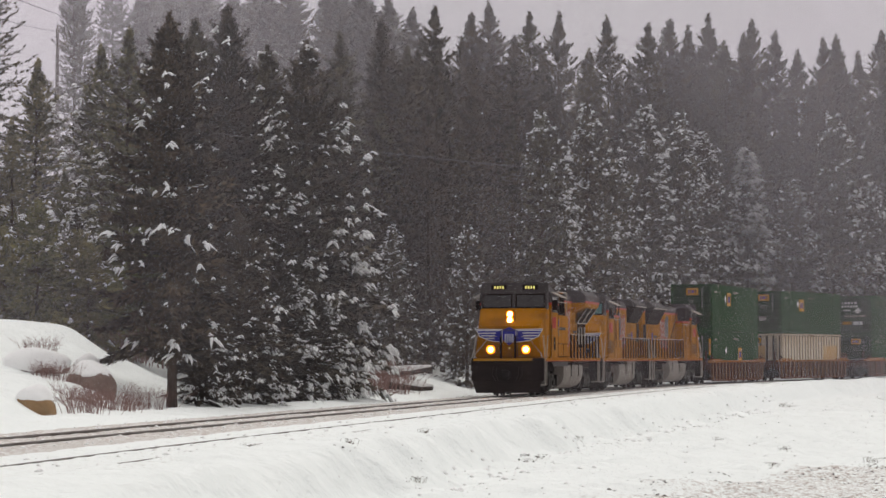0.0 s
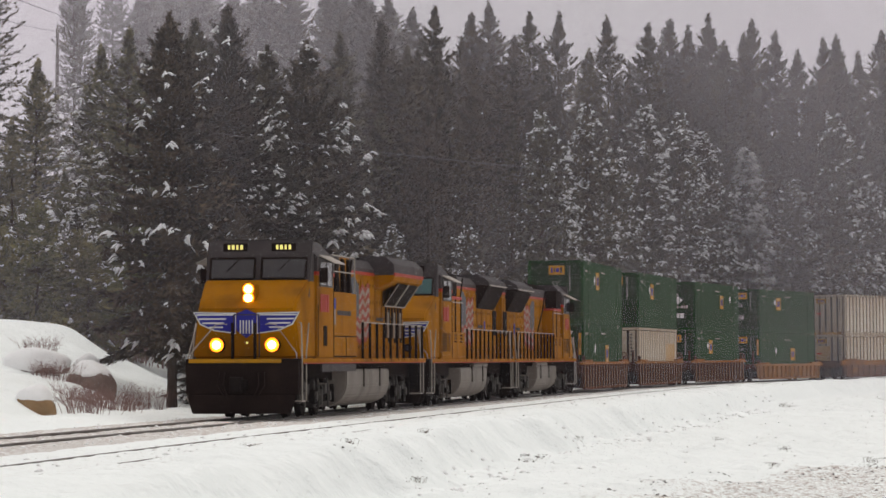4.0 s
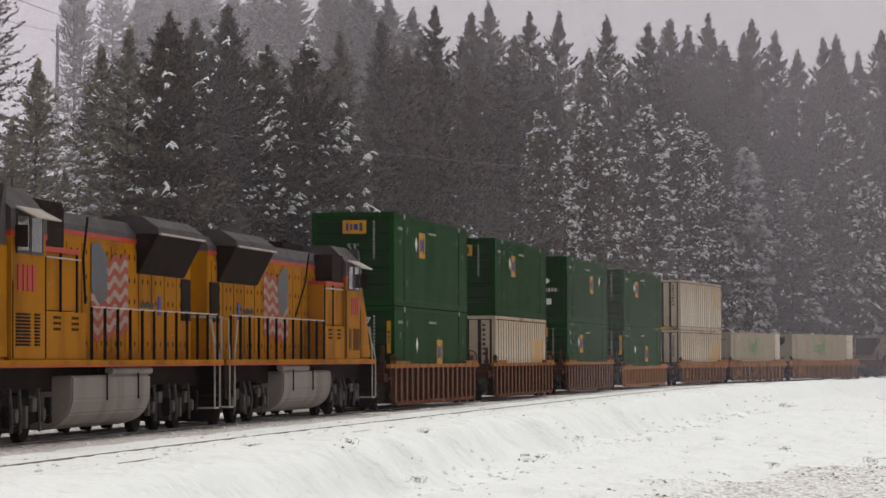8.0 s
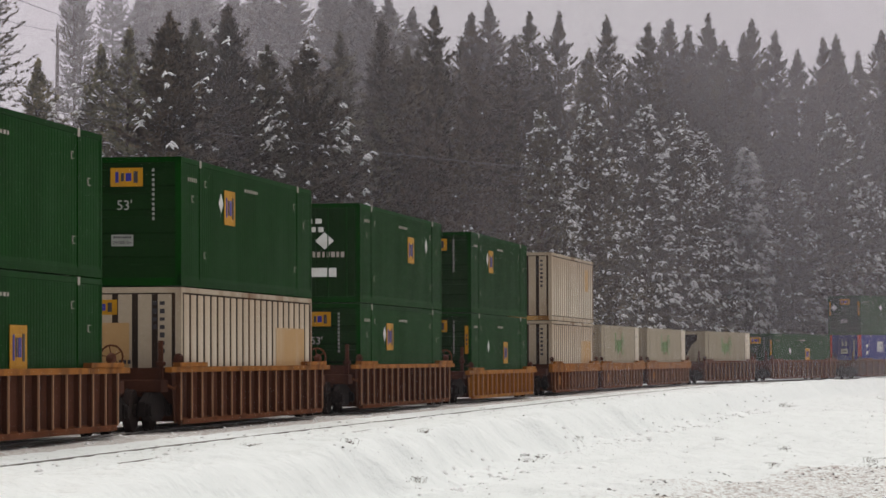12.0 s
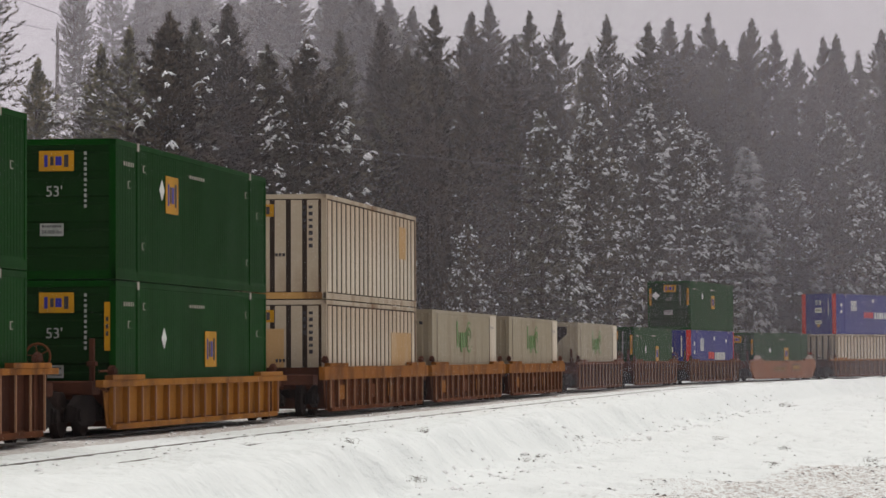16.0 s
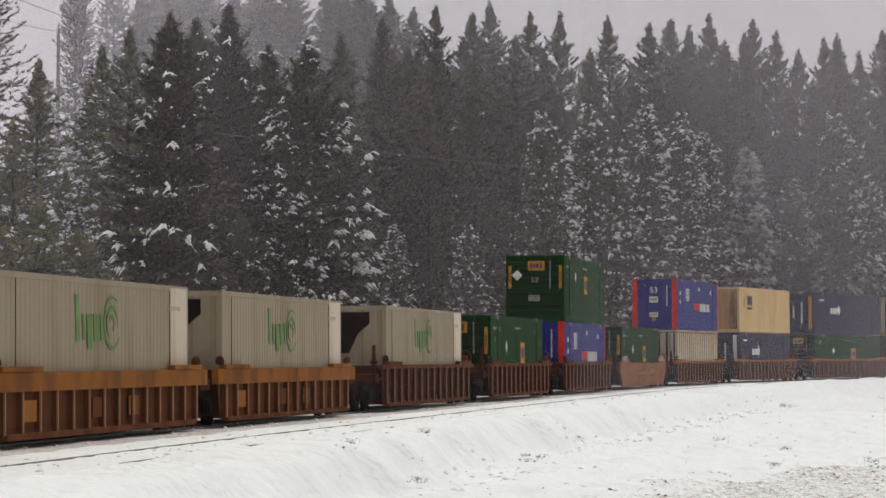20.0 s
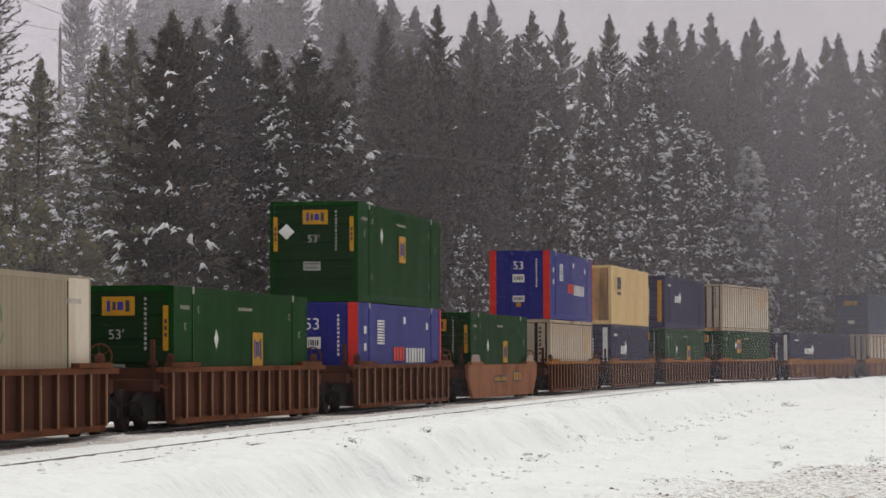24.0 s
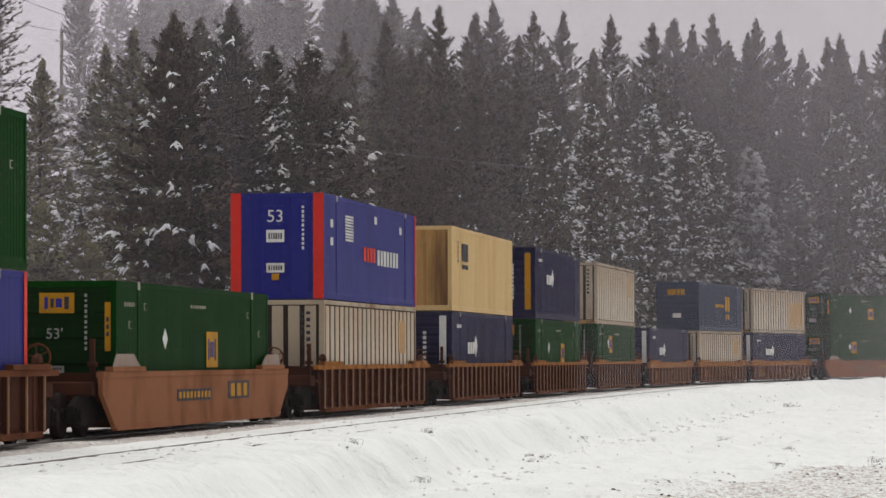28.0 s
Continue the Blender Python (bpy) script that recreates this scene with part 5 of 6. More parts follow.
def slate_box():
    top = make_box(SLATE, 0.30, 0.03)
    bars("lettering_blocks", LOGO_YELLOW, top, END, -0.1, 2.3, 1.1, 0.34, 4, "y", gap=0.2, label="yellow blocks in place of a name")
    bars("emblem", LOGO_YELLOW, top, -2.2, SIDE, 1.7, 1.8, 0.9, 2, gap=0.2, label="yellow emblem of plain blocks")
    bars("lettering_blocks", LOGO_YELLOW, top, 0.8, SIDE, 1.55, 3.2, 0.2, 9)
    plate("notice", WHITE, top, END, -0.05, 0.9, 0.5, 0.26, "y")
    bars("marking", LOGO_YELLOW, top, -2.2, SIDE, 0.9, 1.6, 0.3, 2, gap=0.5)
    return top


# ---- well cars ----
def make_well(side_mat, chord_mat, sill=9.85, top_z=1.40, chord=0.12, ribs=17, flat=False, front_truck=True, rear_truck=True, half=11.6, low=0.16):
    top = empty("well_car")
    W = 1.46
    panel_a, panel_b = -sill + 0.9, sill - 0.9
    rib_me = None
    for out in (1, -1):
        bm = bmesh.new()
        y0, y1 = sorted((out * (W - (0.10 if flat else 0.14)), out * (W - (0.0 if flat else 0.12))))
        if flat:
            prism(bm, [(-sill, top_z), (-sill, top_z - 0.45), (-sill + 0.75, low + 0.25), (-sill + 1.15, low), (sill - 1.15, low), (sill - 0.75, low + 0.25), (sill, top_z - 0.45), (sill, top_z)], y0, y1, "y", 0.008)
        else:
            prism(bm, [(panel_a, low), (panel_b, low), (panel_b + 0.35, top_z - chord), (panel_a - 0.35, top_z - chord)], y0, y1, "y")
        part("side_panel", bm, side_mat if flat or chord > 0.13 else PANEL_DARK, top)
        bm = bmesh.new()
        y0, y1 = sorted((out * (W - 0.14), out * (W + 0.02)))
        box(bm, -sill, sill, y0, y1, top_z - chord, top_z, 0.012)
        part("top_chord", bm, chord_mat, top)
        bm = bmesh.new()
        y0, y1 = sorted((out * (W - 0.12), out * (W + 0.012)))
        box(bm, panel_a + 0.3, panel_b - 0.3, y0, y1, low - 0.04, low + 0.08, 0.01)
        part("bottom_chord", bm, side_mat, top)
        if not flat:
            for i in range(ribs):
                x = panel_a + 0.15 + (panel_b - panel_a - 0.3) * i / (ribs - 1)
                if rib_me is None:
                    bm = bmesh.new()
                    # web coloured dark as if shaded, outer lip pale as if catching the sky
                    box(bm, -0.012, 0.012, -0.085, 0.022, low + 0.06, top_z - chord)
                    web = len(bm.faces)
                    box(bm, -0.045, 0.020, 0.022, 0.052, low + 0.06, top_z - chord)
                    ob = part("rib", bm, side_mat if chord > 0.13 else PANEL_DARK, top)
                    ob.data.materials.append(RIB_LIT_EDGE)
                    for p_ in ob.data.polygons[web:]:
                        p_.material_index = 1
                    rib_me = ob.data
                else:
                    ob = new("rib", rib_me)
                    ob.parent = top
                ob.location = (x, out * (W - 0.045), 0)
        else:
            bars("marking", INK, top, 1.3, out * (W + 0.004), 0.78, 3.6, 0.26, 9, gap=0.1)
            bars("marking", LOGO_YELLOW, top, 1.3, out * (W + 0.009), 0.78, 3.4, 0.14, 9, gap=0.4)
            bars("emblem", INK, top, -3.6, out * (W + 0.004), 0.85, 2.6, 0.42, 3, gap=0.15)
            bars("emblem", LOGO_YELLOW, top, -3.6, out * (W + 0.009), 0.85, 2.2, 0.30, 3, gap=0.4)
            for sx in (-1, 1):
                bm = bmesh.new()
                prism(bm, [(sx * 6.6, top_z + 0.10), (sx * 8.9, top_z + 0.10), (sx * 8.6, top_z + 0.36), (sx * 7.2, top_z + 0.36)], out * (W - 0.02) - 0.02, out * (W - 0.02) + 0.02, "y")
                part("deflector_plate", bm, FLAG_PALE, top, "pale bent deflector plate")
        for sx in (-1, 1):
            # raised grating step over the end of the chord, and the corner guide behind it
            bm = bmesh.new()
            x0, x1 = sorted((sx * (sill - 3.6), sx * (sill - 0.7)))
            y0, y1 = sorted((out * (W - 0.12), out * (W + 0.05)))
            box(bm, x0, x1, y0, y1, top_z + 0.002, top_z + 0.10, 0.01)
            part("end_walkway", bm, chord_mat, top)
            if flat:
                continue
            bm = bmesh.new()
            prism(bm, [(sx * 8.35, top_z + 0.1), (sx * 8.85, top_z + 0.1), (sx * 8.80, top_z + 0.24), (sx * 8.66, top_z + 0.31), (sx * 8.45, top_z + 0.24)], out * (W - 0.10) - 0.07, out * (W - 0.10) + 0.07, "y", 0.03)
            part("corner_guide", bm, PANEL_DARK, top)
    bm = bmesh.new()
    box(bm, -8.3, 8.3, -1.36, 1.36, 0.18, 0.27)
    part("floor", bm, RUST_BROWN, top)
    for sx in (-1, 1):
        bm = bmesh.new()
        x0, x1 = sorted((sx * 8.35, sx * 8.5))
        box(bm, x0, x1, -1.36, 1.36, 0.2, top_z - 0.02)
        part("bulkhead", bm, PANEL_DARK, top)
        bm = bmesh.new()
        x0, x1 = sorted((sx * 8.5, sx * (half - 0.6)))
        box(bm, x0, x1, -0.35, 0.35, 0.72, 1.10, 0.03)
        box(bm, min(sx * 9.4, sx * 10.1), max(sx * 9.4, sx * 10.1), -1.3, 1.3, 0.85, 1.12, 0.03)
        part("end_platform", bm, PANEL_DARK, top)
        bm = bmesh.new()
        box(bm, min(sx * (half - 0.6), sx * half), max(sx * (half - 0.6), sx * half), -0.12, 0.12, 0.72, 1.0, 0.03)
        part("coupler", bm, BLACK, top)
        # grab irons and the brake stand
        bm = bmesh.new()
        xx = sx * (sill - 0.12)
        for yy in (-1.3, -0.95):
            tube(bm, [(xx, yy, 0.35), (xx, yy, top_z + 0.55)], 0.018, 6)
        for k in range(5):
            tube(bm, [(xx, -1.3, 0.45 + k * 0.3), (xx, -0.95, 0.45 + k * 0.3)], 0.014, 6)
        part("ladder", bm, RUST_BROWN, top)
    if half > 10.5 and top_z > 1.2:
        bm = bmesh.new()
        wx, wy, wz = -9.15, 1.24, 1.62
        for a in np.linspace(0, 6.283, 17)[:-1]:
            b = a + 6.283 / 16
            tube(bm, [(wx, wy + 0.24 * math.cos(a), wz + 0.24 * math.sin(a)), (wx, wy + 0.24 * math.cos(b), wz + 0.24 * math.sin(b))], 0.022, 5)
        for a in (0.5, 1.76, 3.01, 4.27, 5.53):
            tube(bm, [(wx, wy, wz), (wx, wy + 0.23 * math.cos(a), wz + 0.23 * math.sin(a))], 0.013, 4)
        part("hand_wheel", bm, RUST_BROWN, top, "spoked brake hand wheel")
        bm = bmesh.new()
        box(bm, -9.40, -9.18, 1.02, 1.36, 1.1, 1.5, 0.02)
        tube(bm, [(-9.25, wy, 1.4), (-9.25, wy, wz), (wx, wy, wz)], 0.04, 6)
        part("brake_stand", bm, PANEL_DARK, top)
    if half > 10.5:
        for out in (-1, 1):
            bm = bmesh.new()
            box(bm, 9.48, 9.60, out * 1.16 - 0.05, out * 1.16 + 0.05, 0.9, 1.98, 0.015)
            box(bm, 9.42, 9.66, out * 1.16 - 0.09, out * 1.16 + 0.09, 1.42, 1.52, 0.02)
            part("end_post", bm, PANEL_DARK, top)
            bm = bmesh.new()
            tube(bm, [(8.62, out * 1.30, 1.02), (9.1, out * 1.36, 0.92), (9.55, out * 1.30, 1.00)], 0.035, 5)
            tube(bm, [(8.62, out * 1.30, 1.32), (9.5, out * 1.30, 1.32)], 0.022, 5)
            part("brake_pipe", bm, RUST_BROWN, top)
    if front_truck:
        make_truck(top, half - 1.75, (-0.89, 0.89), 0.46)
    if rear_truck:
        make_truck(top, -(half - 1.75), (-0.89, 0.89), 0.46)
    if chord > 0.2:
        for xx in (-2.2, 6.3, 1.0):
            plate("stencil_patch", RUST_ORANGE if xx != 1.0 else RUST_BROWN, top, xx, W - 0.06, 0.62, 0.9, 0.4)
    return top


# ---- locomotives ----
def rail_line(bm, pts, r=0.02):
    tube(bm, pts, r, 6)


def make_emblem(parent, x, z, s=1.0, y0=0.0):
    """A blue winged shield of plain shapes on a face across x."""
    em = bmesh.new()
    line = bmesh.new()
    for out in (-1, 1):
        prism(line, [(y0 + out * 0.28 * s, z + 0.25 * s), (y0 + out * 1.43 * s, z + 0.27 * s), (y0 + out * 1.25 * s, z - 0.06 * s), (y0 + out * 0.87 * s, z - 0.23 * s), (y0 + out * 0.28 * s, z - 0.31 * s)], x, x + 0.008, "x")
        prism(em, [(y0 + out * 0.30 * s, z + 0.22 * s), (y0 + out * 1.38 * s, z + 0.24 * s), (y0 + out * 1.22 * s, z - 0.04 * s), (y0 + out * 0.85 * s, z - 0.2 * s), (y0 + out * 0.30 * s, z - 0.28 * s)], x, x + 0.012, "x")
    prism(em, [(y0 - 0.27 * s, z + 0.22 * s), (y0, z + 0.34 * s), (y0 + 0.27 * s, z + 0.22 * s), (y0 + 0.27 * s, z - 0.2 * s), (y0, z - 0.42 * s), (y0 - 0.27 * s, z - 0.2 * s)], x, x + 0.016, "x")
    ob = part("emblem", em, BLUE, parent, "blue winged shield emblem")
    part("emblem_outline", line, WHITE, ob, "white outline")
    wh = bmesh.new()
    for out in (-1, 1):
        for k, (za, l0, l1) in enumerate(((0.20, 0.34, 1.34), (0.09, 0.55, 1.28), (-0.02, 0.6, 1.18), (-0.13, 0.62, 1.0))):
            a, b = sorted((y0 + out * l0 * s, y0 + out * l1 * s))
            box(wh, x, x + 0.018, a, b, z + (za - 0.022) * s, z + (za + 0.018) * s)
    for k in range(5):
        yy = y0 + (-0.16 + k * 0.08) * s
        box(wh, x, x + 0.022, yy - 0.018 * s, yy + 0.018 * s, z - 0.30 * s, z + 0.05 * s)
    part("emblem_stripes", wh, WHITE, ob, "white feather and shield stripes")


def make_flag(parent, x0, x1, y, z0, z1):
    """A faded waving flag on the hood side: wavy bands, and a blue-grey corner at its front."""
    bm, rd = bmesh.new(), bmesh.new()
    k, rows = 20, 11
    ya, yb = sorted((y, y + math.copysign(0.008, y)))
    for r in range(rows):
        tgt = rd if r % 2 == 0 else bm
        for i in range(k):
            ua, ub = i / k, (i + 1) / k
            if ua > 0.58 and r > 5:
                continue
            za, zb = z0 + (z1 - z0) * r / rows, z0 + (z1 - z0) * (r + 1) / rows
            wa, wb = 0.075 * math.sin(ua * 21) - 0.2 * ua, 0.075 * math.sin(ub * 21) - 0.2 * ub
            xa, xb = x0 + (x1 - x0) * ua, x0 + (x1 - x0) * ub
            prism(tgt, [(xa, za + wa), (xb, za + wb), (xb, zb + wb), (xa, zb + wa)], ya, yb, "y")
    fl = tagged(part("flag_decal", rd, FLAG_RED, parent, "faded red wavy flag bands"), kind="stuff")
    tagged(part("flag_band", bm, FLAG_PALE, fl, "pale wavy flag bands"), kind="stuff")
    fc = bmesh.new()
    h = z1 - z0
    xm = x0 + (x1 - x0) * 0.58
    prism(fc, [(xm, z0 + h * 0.42), (xm + 0.7, z0 + h * 0.34), (x1, z0 + h * 0.52), (x1, z0 + h * 1.08), (xm + 0.75, z0 + h * 1.13), (xm, z0 + h * 0.95)], ya + math.copysign(0.006, y), yb + math.copysign(0.006, y), "y")
    part("flag_corner", fc, FLAG_BLUE, fl, "faded blue-grey flag corner")


def make_locomotive(kind):
    """kind 'wing': long radiator wings at the rear; kind 'flare': boxy flared radiators at the rear."""
    top = empty("locomotive")
    A = 10.85
    wing = kind == "wing"
    # underframe and walkway
    bm = bmesh.new()
    box(bm, -A + 0.3, A - 0.3, -1.05, 1.05, 0.95, 1.42, 0.02)
    part("underframe", bm, BLACK, top)
    bm = bmesh.new()
    box(bm, -A, A - 0.4, -1.55, 1.55, 1.42, 1.56, 0.015)
    part("walkway", bm, YELLOW, top)
    for out in (-1, 1):
        bm = bmesh.new()
        y0, y1 = sorted((out * 1.54, out * 1.565))
        box(bm, -A + 0.05, A - 0.45, y0, y1, 1.425, 1.45)
        part("sill_stripe", bm, RED, top)
    # trucks
    for x in (6.75, -6.75):
        make_truck(top, x, (-2.0, 0.0, 2.0), 0.53)
    # fuel tank
    bm = bmesh.new()
    prism(bm, [(-1.47, 1.25), (-1.47, 0.78), (-1.38, 0.50), (-1.18, 0.31), (-0.85, 0.20), (0.85, 0.20), (1.18, 0.31), (1.38, 0.50), (1.47, 0.78), (1.47, 1.25)], -4.0 if wing else -3.4, 3.4, "x", 0.04)
    part("fuel_tank", bm, LIGHT_GREY, top, "dirty silver-grey fuel tank")
    bm = bmesh.new()
    for out in (-1, 1):
        if wing:
            box(bm, 2.0, 7.4, min(out * 1.46, out * 1.5), max(out * 1.46, out * 1.5), 1.20, 1.41)
        else:
            tube(bm, [(-3.6, 1.40 * out, 1.335), (0.1, 1.40 * out, 1.335)], 0.085, 14)
    part("side_skirt" if wing else "air_reservoir", bm, GREY if wing else LIGHT_GREY, top)
    for out in (-1, 1):
        for x in (-2.2, 0.6):
            bm = bmesh.new()
            tube(bm, [(x, 1.48 * out, 1.3), (x, 1.485 * out, 0.75)], 0.02, 5)
            part("tank_strap", bm, TRUCK, top)
    # long hood
    hood_front, hw = 5.6, 0.92
    hood_top = 4.50
    bm = bmesh.new()
    prism(bm, [(-hw, 1.56), (hw, 1.56), (hw, hood_top - 0.25), (hw - 0.18, hood_top), (-hw + 0.18, hood_top), (-hw, hood_top - 0.25)], -A + 0.75, hood_front, "x", 0.02)
    hood = part("hood", bm, YELLOW, top)
    bm = bmesh.new()
    prism(bm, [(-hw - 0.012, hood_top - 0.36), (hw + 0.012, hood_top - 0.36), (hw + 0.012, hood_top - 0.24), (hw - 0.17, hood_top + 0.012), (-hw + 0.17, hood_top + 0.012), (-hw - 0.012, hood_top - 0.24)], -A + 0.74, hood_front, "x")
    part("hood_roof", bm, GREY, hood, "grey roof")
    for out in (-1, 1):
        bm = bmesh.new()
        y0, y1 = sorted((out * (hw + 0.005), out * (hw + 0.022)))
        box(bm, -A + 0.74, hood_front, y0, y1, hood_top - 0.44, hood_top - 0.35)
        part("roof_stripe", bm, RED, hood)
        # hood doors with latches
        for i in range(11):
            x = -A + 1.2 + i * 1.28
            bm = bmesh.new()
            y0, y1 = sorted((out * hw, out * (hw + 0.02)))
            box(bm, x, x + 1.16, y0, y1, 1.72, 3.92, 0.008)
            part("hood_door", bm, YELLOW, hood)
            bm = bmesh.new()
            y0, y1 = sorted((out * (hw + 0.018), out * (hw + 0.03)))
            for zz in (1.85, 2.75, 3.2, 3.7):
                for k in (0.3, 0.8):
                    box(bm, x + k, x + k + 0.06, y0, y1, zz, zz + 0.10)
            tagged(part("latch_row", bm, BLACK, hood), kind="stuff")
    for out in (-1, 1):
        make_flag(hood, -3.5, -0.2, out * (hw + 0.034), 2.15, 3.78)
        bars("slogan", GREY, hood, -5.4, out * (hw + 0.036), 2.75, 1.3, 0.11, 7, gap=0.25)
        plate("shield", BLUE, hood, -6.6, out * (hw + 0.036), 2.75, 0.30, 0.42)
    # roof kit
    bm = bmesh.new()
    box(bm, 0.8, 3.8, -0.62, 0.62, hood_top, hood_top + 0.22, 0.05)
    part("exhaust_hatch", bm, BLACK, hood)
    for k in range(3):
        bm = bmesh.new()
        disc(bm, (-A + 2.2 + k * 1.7, 0, hood_top + 0.06), 0.62, 0.16, "z", 20)
        part("cooling_fan", bm, BLACK, hood)
    bm = bmesh.new()
    tube(bm, [(4.6, 0, hood_top), (4.6, 0, hood_top + 0.30), (4.9, 0, hood_top + 0.32), (4.3, 0, hood_top + 0.32)], 0.07, 8)
    part("air_horn", bm, BLACK, hood)
    for out in (-1, 1):
        bm = bmesh.new()
        tube(bm, [(1.3, out * 1.25, 4.4), (1.25, out * 1.15, 3.6), (0.55, out * 1.02, 2.7)], 0.025, 6)
        part("cable", bm, BLACK, hood, "slack black cable")
    if wing:
        for out in (-1, 1):
            bm = bmesh.new()
            prism(bm, [(out * 0.8, 3.58), (out * 1.53, 3.93), (out * 1.55, 4.10), (out * 0.8, 4.10)], -A + 0.6, -4.5, "x", 0.02)
            wg = part("radiator_wing", bm, YELLOW, hood, "overhanging radiator wing with a yellow underside")
            bm = bmesh.new()
            prism(bm, [(out * 0.5, 4.105), (out * 1.56, 4.105), (out * 1.56, 4.42), (out * 1.28, 4.66), (out * 0.5, 4.68)], -A + 0.6, -4.5, "x", 0.02)
            part("wing_roof", bm, GREY, wg, "grey wing roof")
            bm = bmesh.new()
            y0, y1 = sorted((out * 1.548, out * 1.575))
            box(bm, -A + 0.6, -4.5, y0, y1, 4.07, 4.17)
            part("wing_stripe", bm, RED, wg)
            for xa, xb in ((-A + 1.0, -A + 2.9), (-A + 3.0, -A + 4.9)):
                bm = bmesh.new()
                prism(bm, [(out * 0.95, 3.18), (out * 1.0, 3.18), (out * 1.46, 3.86), (out * 1.41, 3.86)], xa, xb, "x")
                gr = part("radiator_grille", bm, BLACK, wg)
                bm = bmesh.new()
                for xx in (xa, xb):
                    tube(bm, [(xx, out * 1.01, 3.18), (xx, out * 1.47, 3.86)], 0.022, 5)
                tube(bm, [(xa, out * 1.01, 3.18), (xb, out * 1.01, 3.18)], 0.022, 5)
                part("grille_frame", bm, PALE, gr)
            y0, y1 = sorted((out * (hw + 0.01), out * (hw + 0.05)))
            for i in range(6):
                bm = bmesh.new()
                box(bm, -9.6 + i * 0.58, -9.6 + i * 0.58 + 0.27, y0, y1, 2.05 + 0.14 * (i % 2), 3.15)
                part("intake_louvre", bm, BLACK, hood)
                if i % 2:
                    bm = bmesh.new()
                    tube(bm, [(-9.75 + i * 0.58, out * (hw + 0.06), 2.2), (-9.75 + i * 0.58, out * (hw + 0.06), 3.0)], 0.03, 5)
                    part("lift_rod", bm, PALE, hood)
        # wide cabinets behind the cab, with the open grid bays over them
        bm = bmesh.new()
        box(bm, 1.8, 5.6, -1.48, 1.48, 1.56, 3.40, 0.03)
        cb = part("equipment_cabinet", bm, YELLOW, top)
        for out in (-1, 1):
            plate("shield", BLUE, cb, 5.35, out * 1.483, 3.08, 0.34, 0.30)
            plate("shield_tail", FLAG_PALE, cb, 5.35, out * 1.483, 2.70, 0.36, 0.42)
            bars("slogan", GREY, cb, 3.85, out * 1.483, 2.83, 2.2, 0.13, 12, gap=0.25)
            bm = bmesh.new()
            y0, y1 = sorted((out * 1.475, out * 1.495))
            box(bm, 1.9, 5.4, y0, y1, 2.16, 2.19)
            box(bm, 3.55, 3.58, y0, y1, 1.62, 2.16)
            box(bm, 1.9, 5.5, y0, y1, 1.60, 1.63)
            part("panel_joint", bm, TRUCK, cb)
        bm = bmesh.new()
        box(bm, 1.9, 5.6, -1.28, 1.28, 3.40, 4.42, 0.02)
        grid = part("blower_housing", bm, YELLOW, top)
        for out in (-1, 1):
            for k, (xa, xb) in enumerate(((5.05, 5.55), (4.0, 4.45), (2.95, 3.35), (2.05, 2.4))):
                bm = bmesh.new()
                prism(bm, [(out * 1.2, 3.44), (out * 1.40, 3.42), (out * 1.34, 4.36), (out * 1.2, 4.44)], xa, xb, "x", 0.02)
                part("grid_fin", bm, BLACK, grid)
            bm = bmesh.new()
            box(bm, 3.55, 5.0, min(out * 1.24, out * 1.30), max(out * 1.24, out * 1.30), 4.12, 4.43)
            part("grid_louvre", bm, GREY, grid)
            bm = bmesh.new()
            tube(bm, [(1.9, 1.44 * out, 4.42), (5.6, 1.44 * out, 4.42)], 0.02, 6)
            tube(bm, [(1.9, 1.44 * out, 3.98), (5.6, 1.44 * out, 3.98)], 0.018, 6)
            tube(bm, [(1.9, 1.44 * out, 3.42), (1.9, 1.44 * out, 4.42)], 0.018, 6)
            part("grid_handrail", bm, PALE, grid)
    else:
        for out in (-1, 1):
            bm = bmesh.new()
            prism(bm, [(out * 0.85, 3.42), (out * 0.98, 3.42), (out * 1.43, 4.28), (out * 0.2, 4.30), (out * 0.2, 3.5)], -A + 1.75, -A + 6.45, "x", 0.02)
            wg = part("radiator_flare", bm, BLACK, hood, "dark flared radiator section")
            bm = bmesh.new()
            prism(bm, [(out * 1.45, 4.27), (out * 1.42, 4.42), (out * 1.05, 4.66), (out * 0.2, 4.67), (out * 0.2, 4.30)], -A + 1.7, -A + 6.5, "x", 0.02)
            part("flare_roof", bm, GREY, wg, "grey flare roof")
            bm = bmesh.new()
            tube(bm, [(-A + 1.75, out * 1.47, 4.27), (-A + 6.45, out * 1.47, 4.27)], 0.028, 6)
            part("flare_lip", bm, PALE, wg)
            # the dark filter box behind the cab and the recessed bay under it
            bm = bmesh.new()
            box(bm, 3.9, 5.65, min(out * 0.9, out * 1.42), max(out * 0.9, out * 1.42), 3.72, 4.46, 0.02)
            fb = part("inertial_filter", bm, BLACK, hood)
            bm = bmesh.new()
            box(bm, 2.8, 5.65, min(out * 0.9, out * 1.44), max(out * 0.9, out * 1.44), 3.60, 3.70)
            part("filter_stripe", bm, RED, fb)
            bm = bmesh.new()
            box(bm, 2.7, 5.65, min(out * 0.9, out * 1.39), max(out * 0.9, out * 1.39), 2.50, 3.60, 0.01)
            bay = part("side_bay", bm, YELLOW, hood)
            for x in (2.75, 4.05):
                bm = bmesh.new()
                box(bm, x, x + 0.10, min(out * 1.38, out * 1.42), max(out * 1.38, out * 1.42), 2.46, 3.60)
                part("bay_post", bm, BLACK, bay)
            bm = bmesh.new()
            y0, y1 = sorted((out * (hw + 0.01), out * (hw + 0.04)))
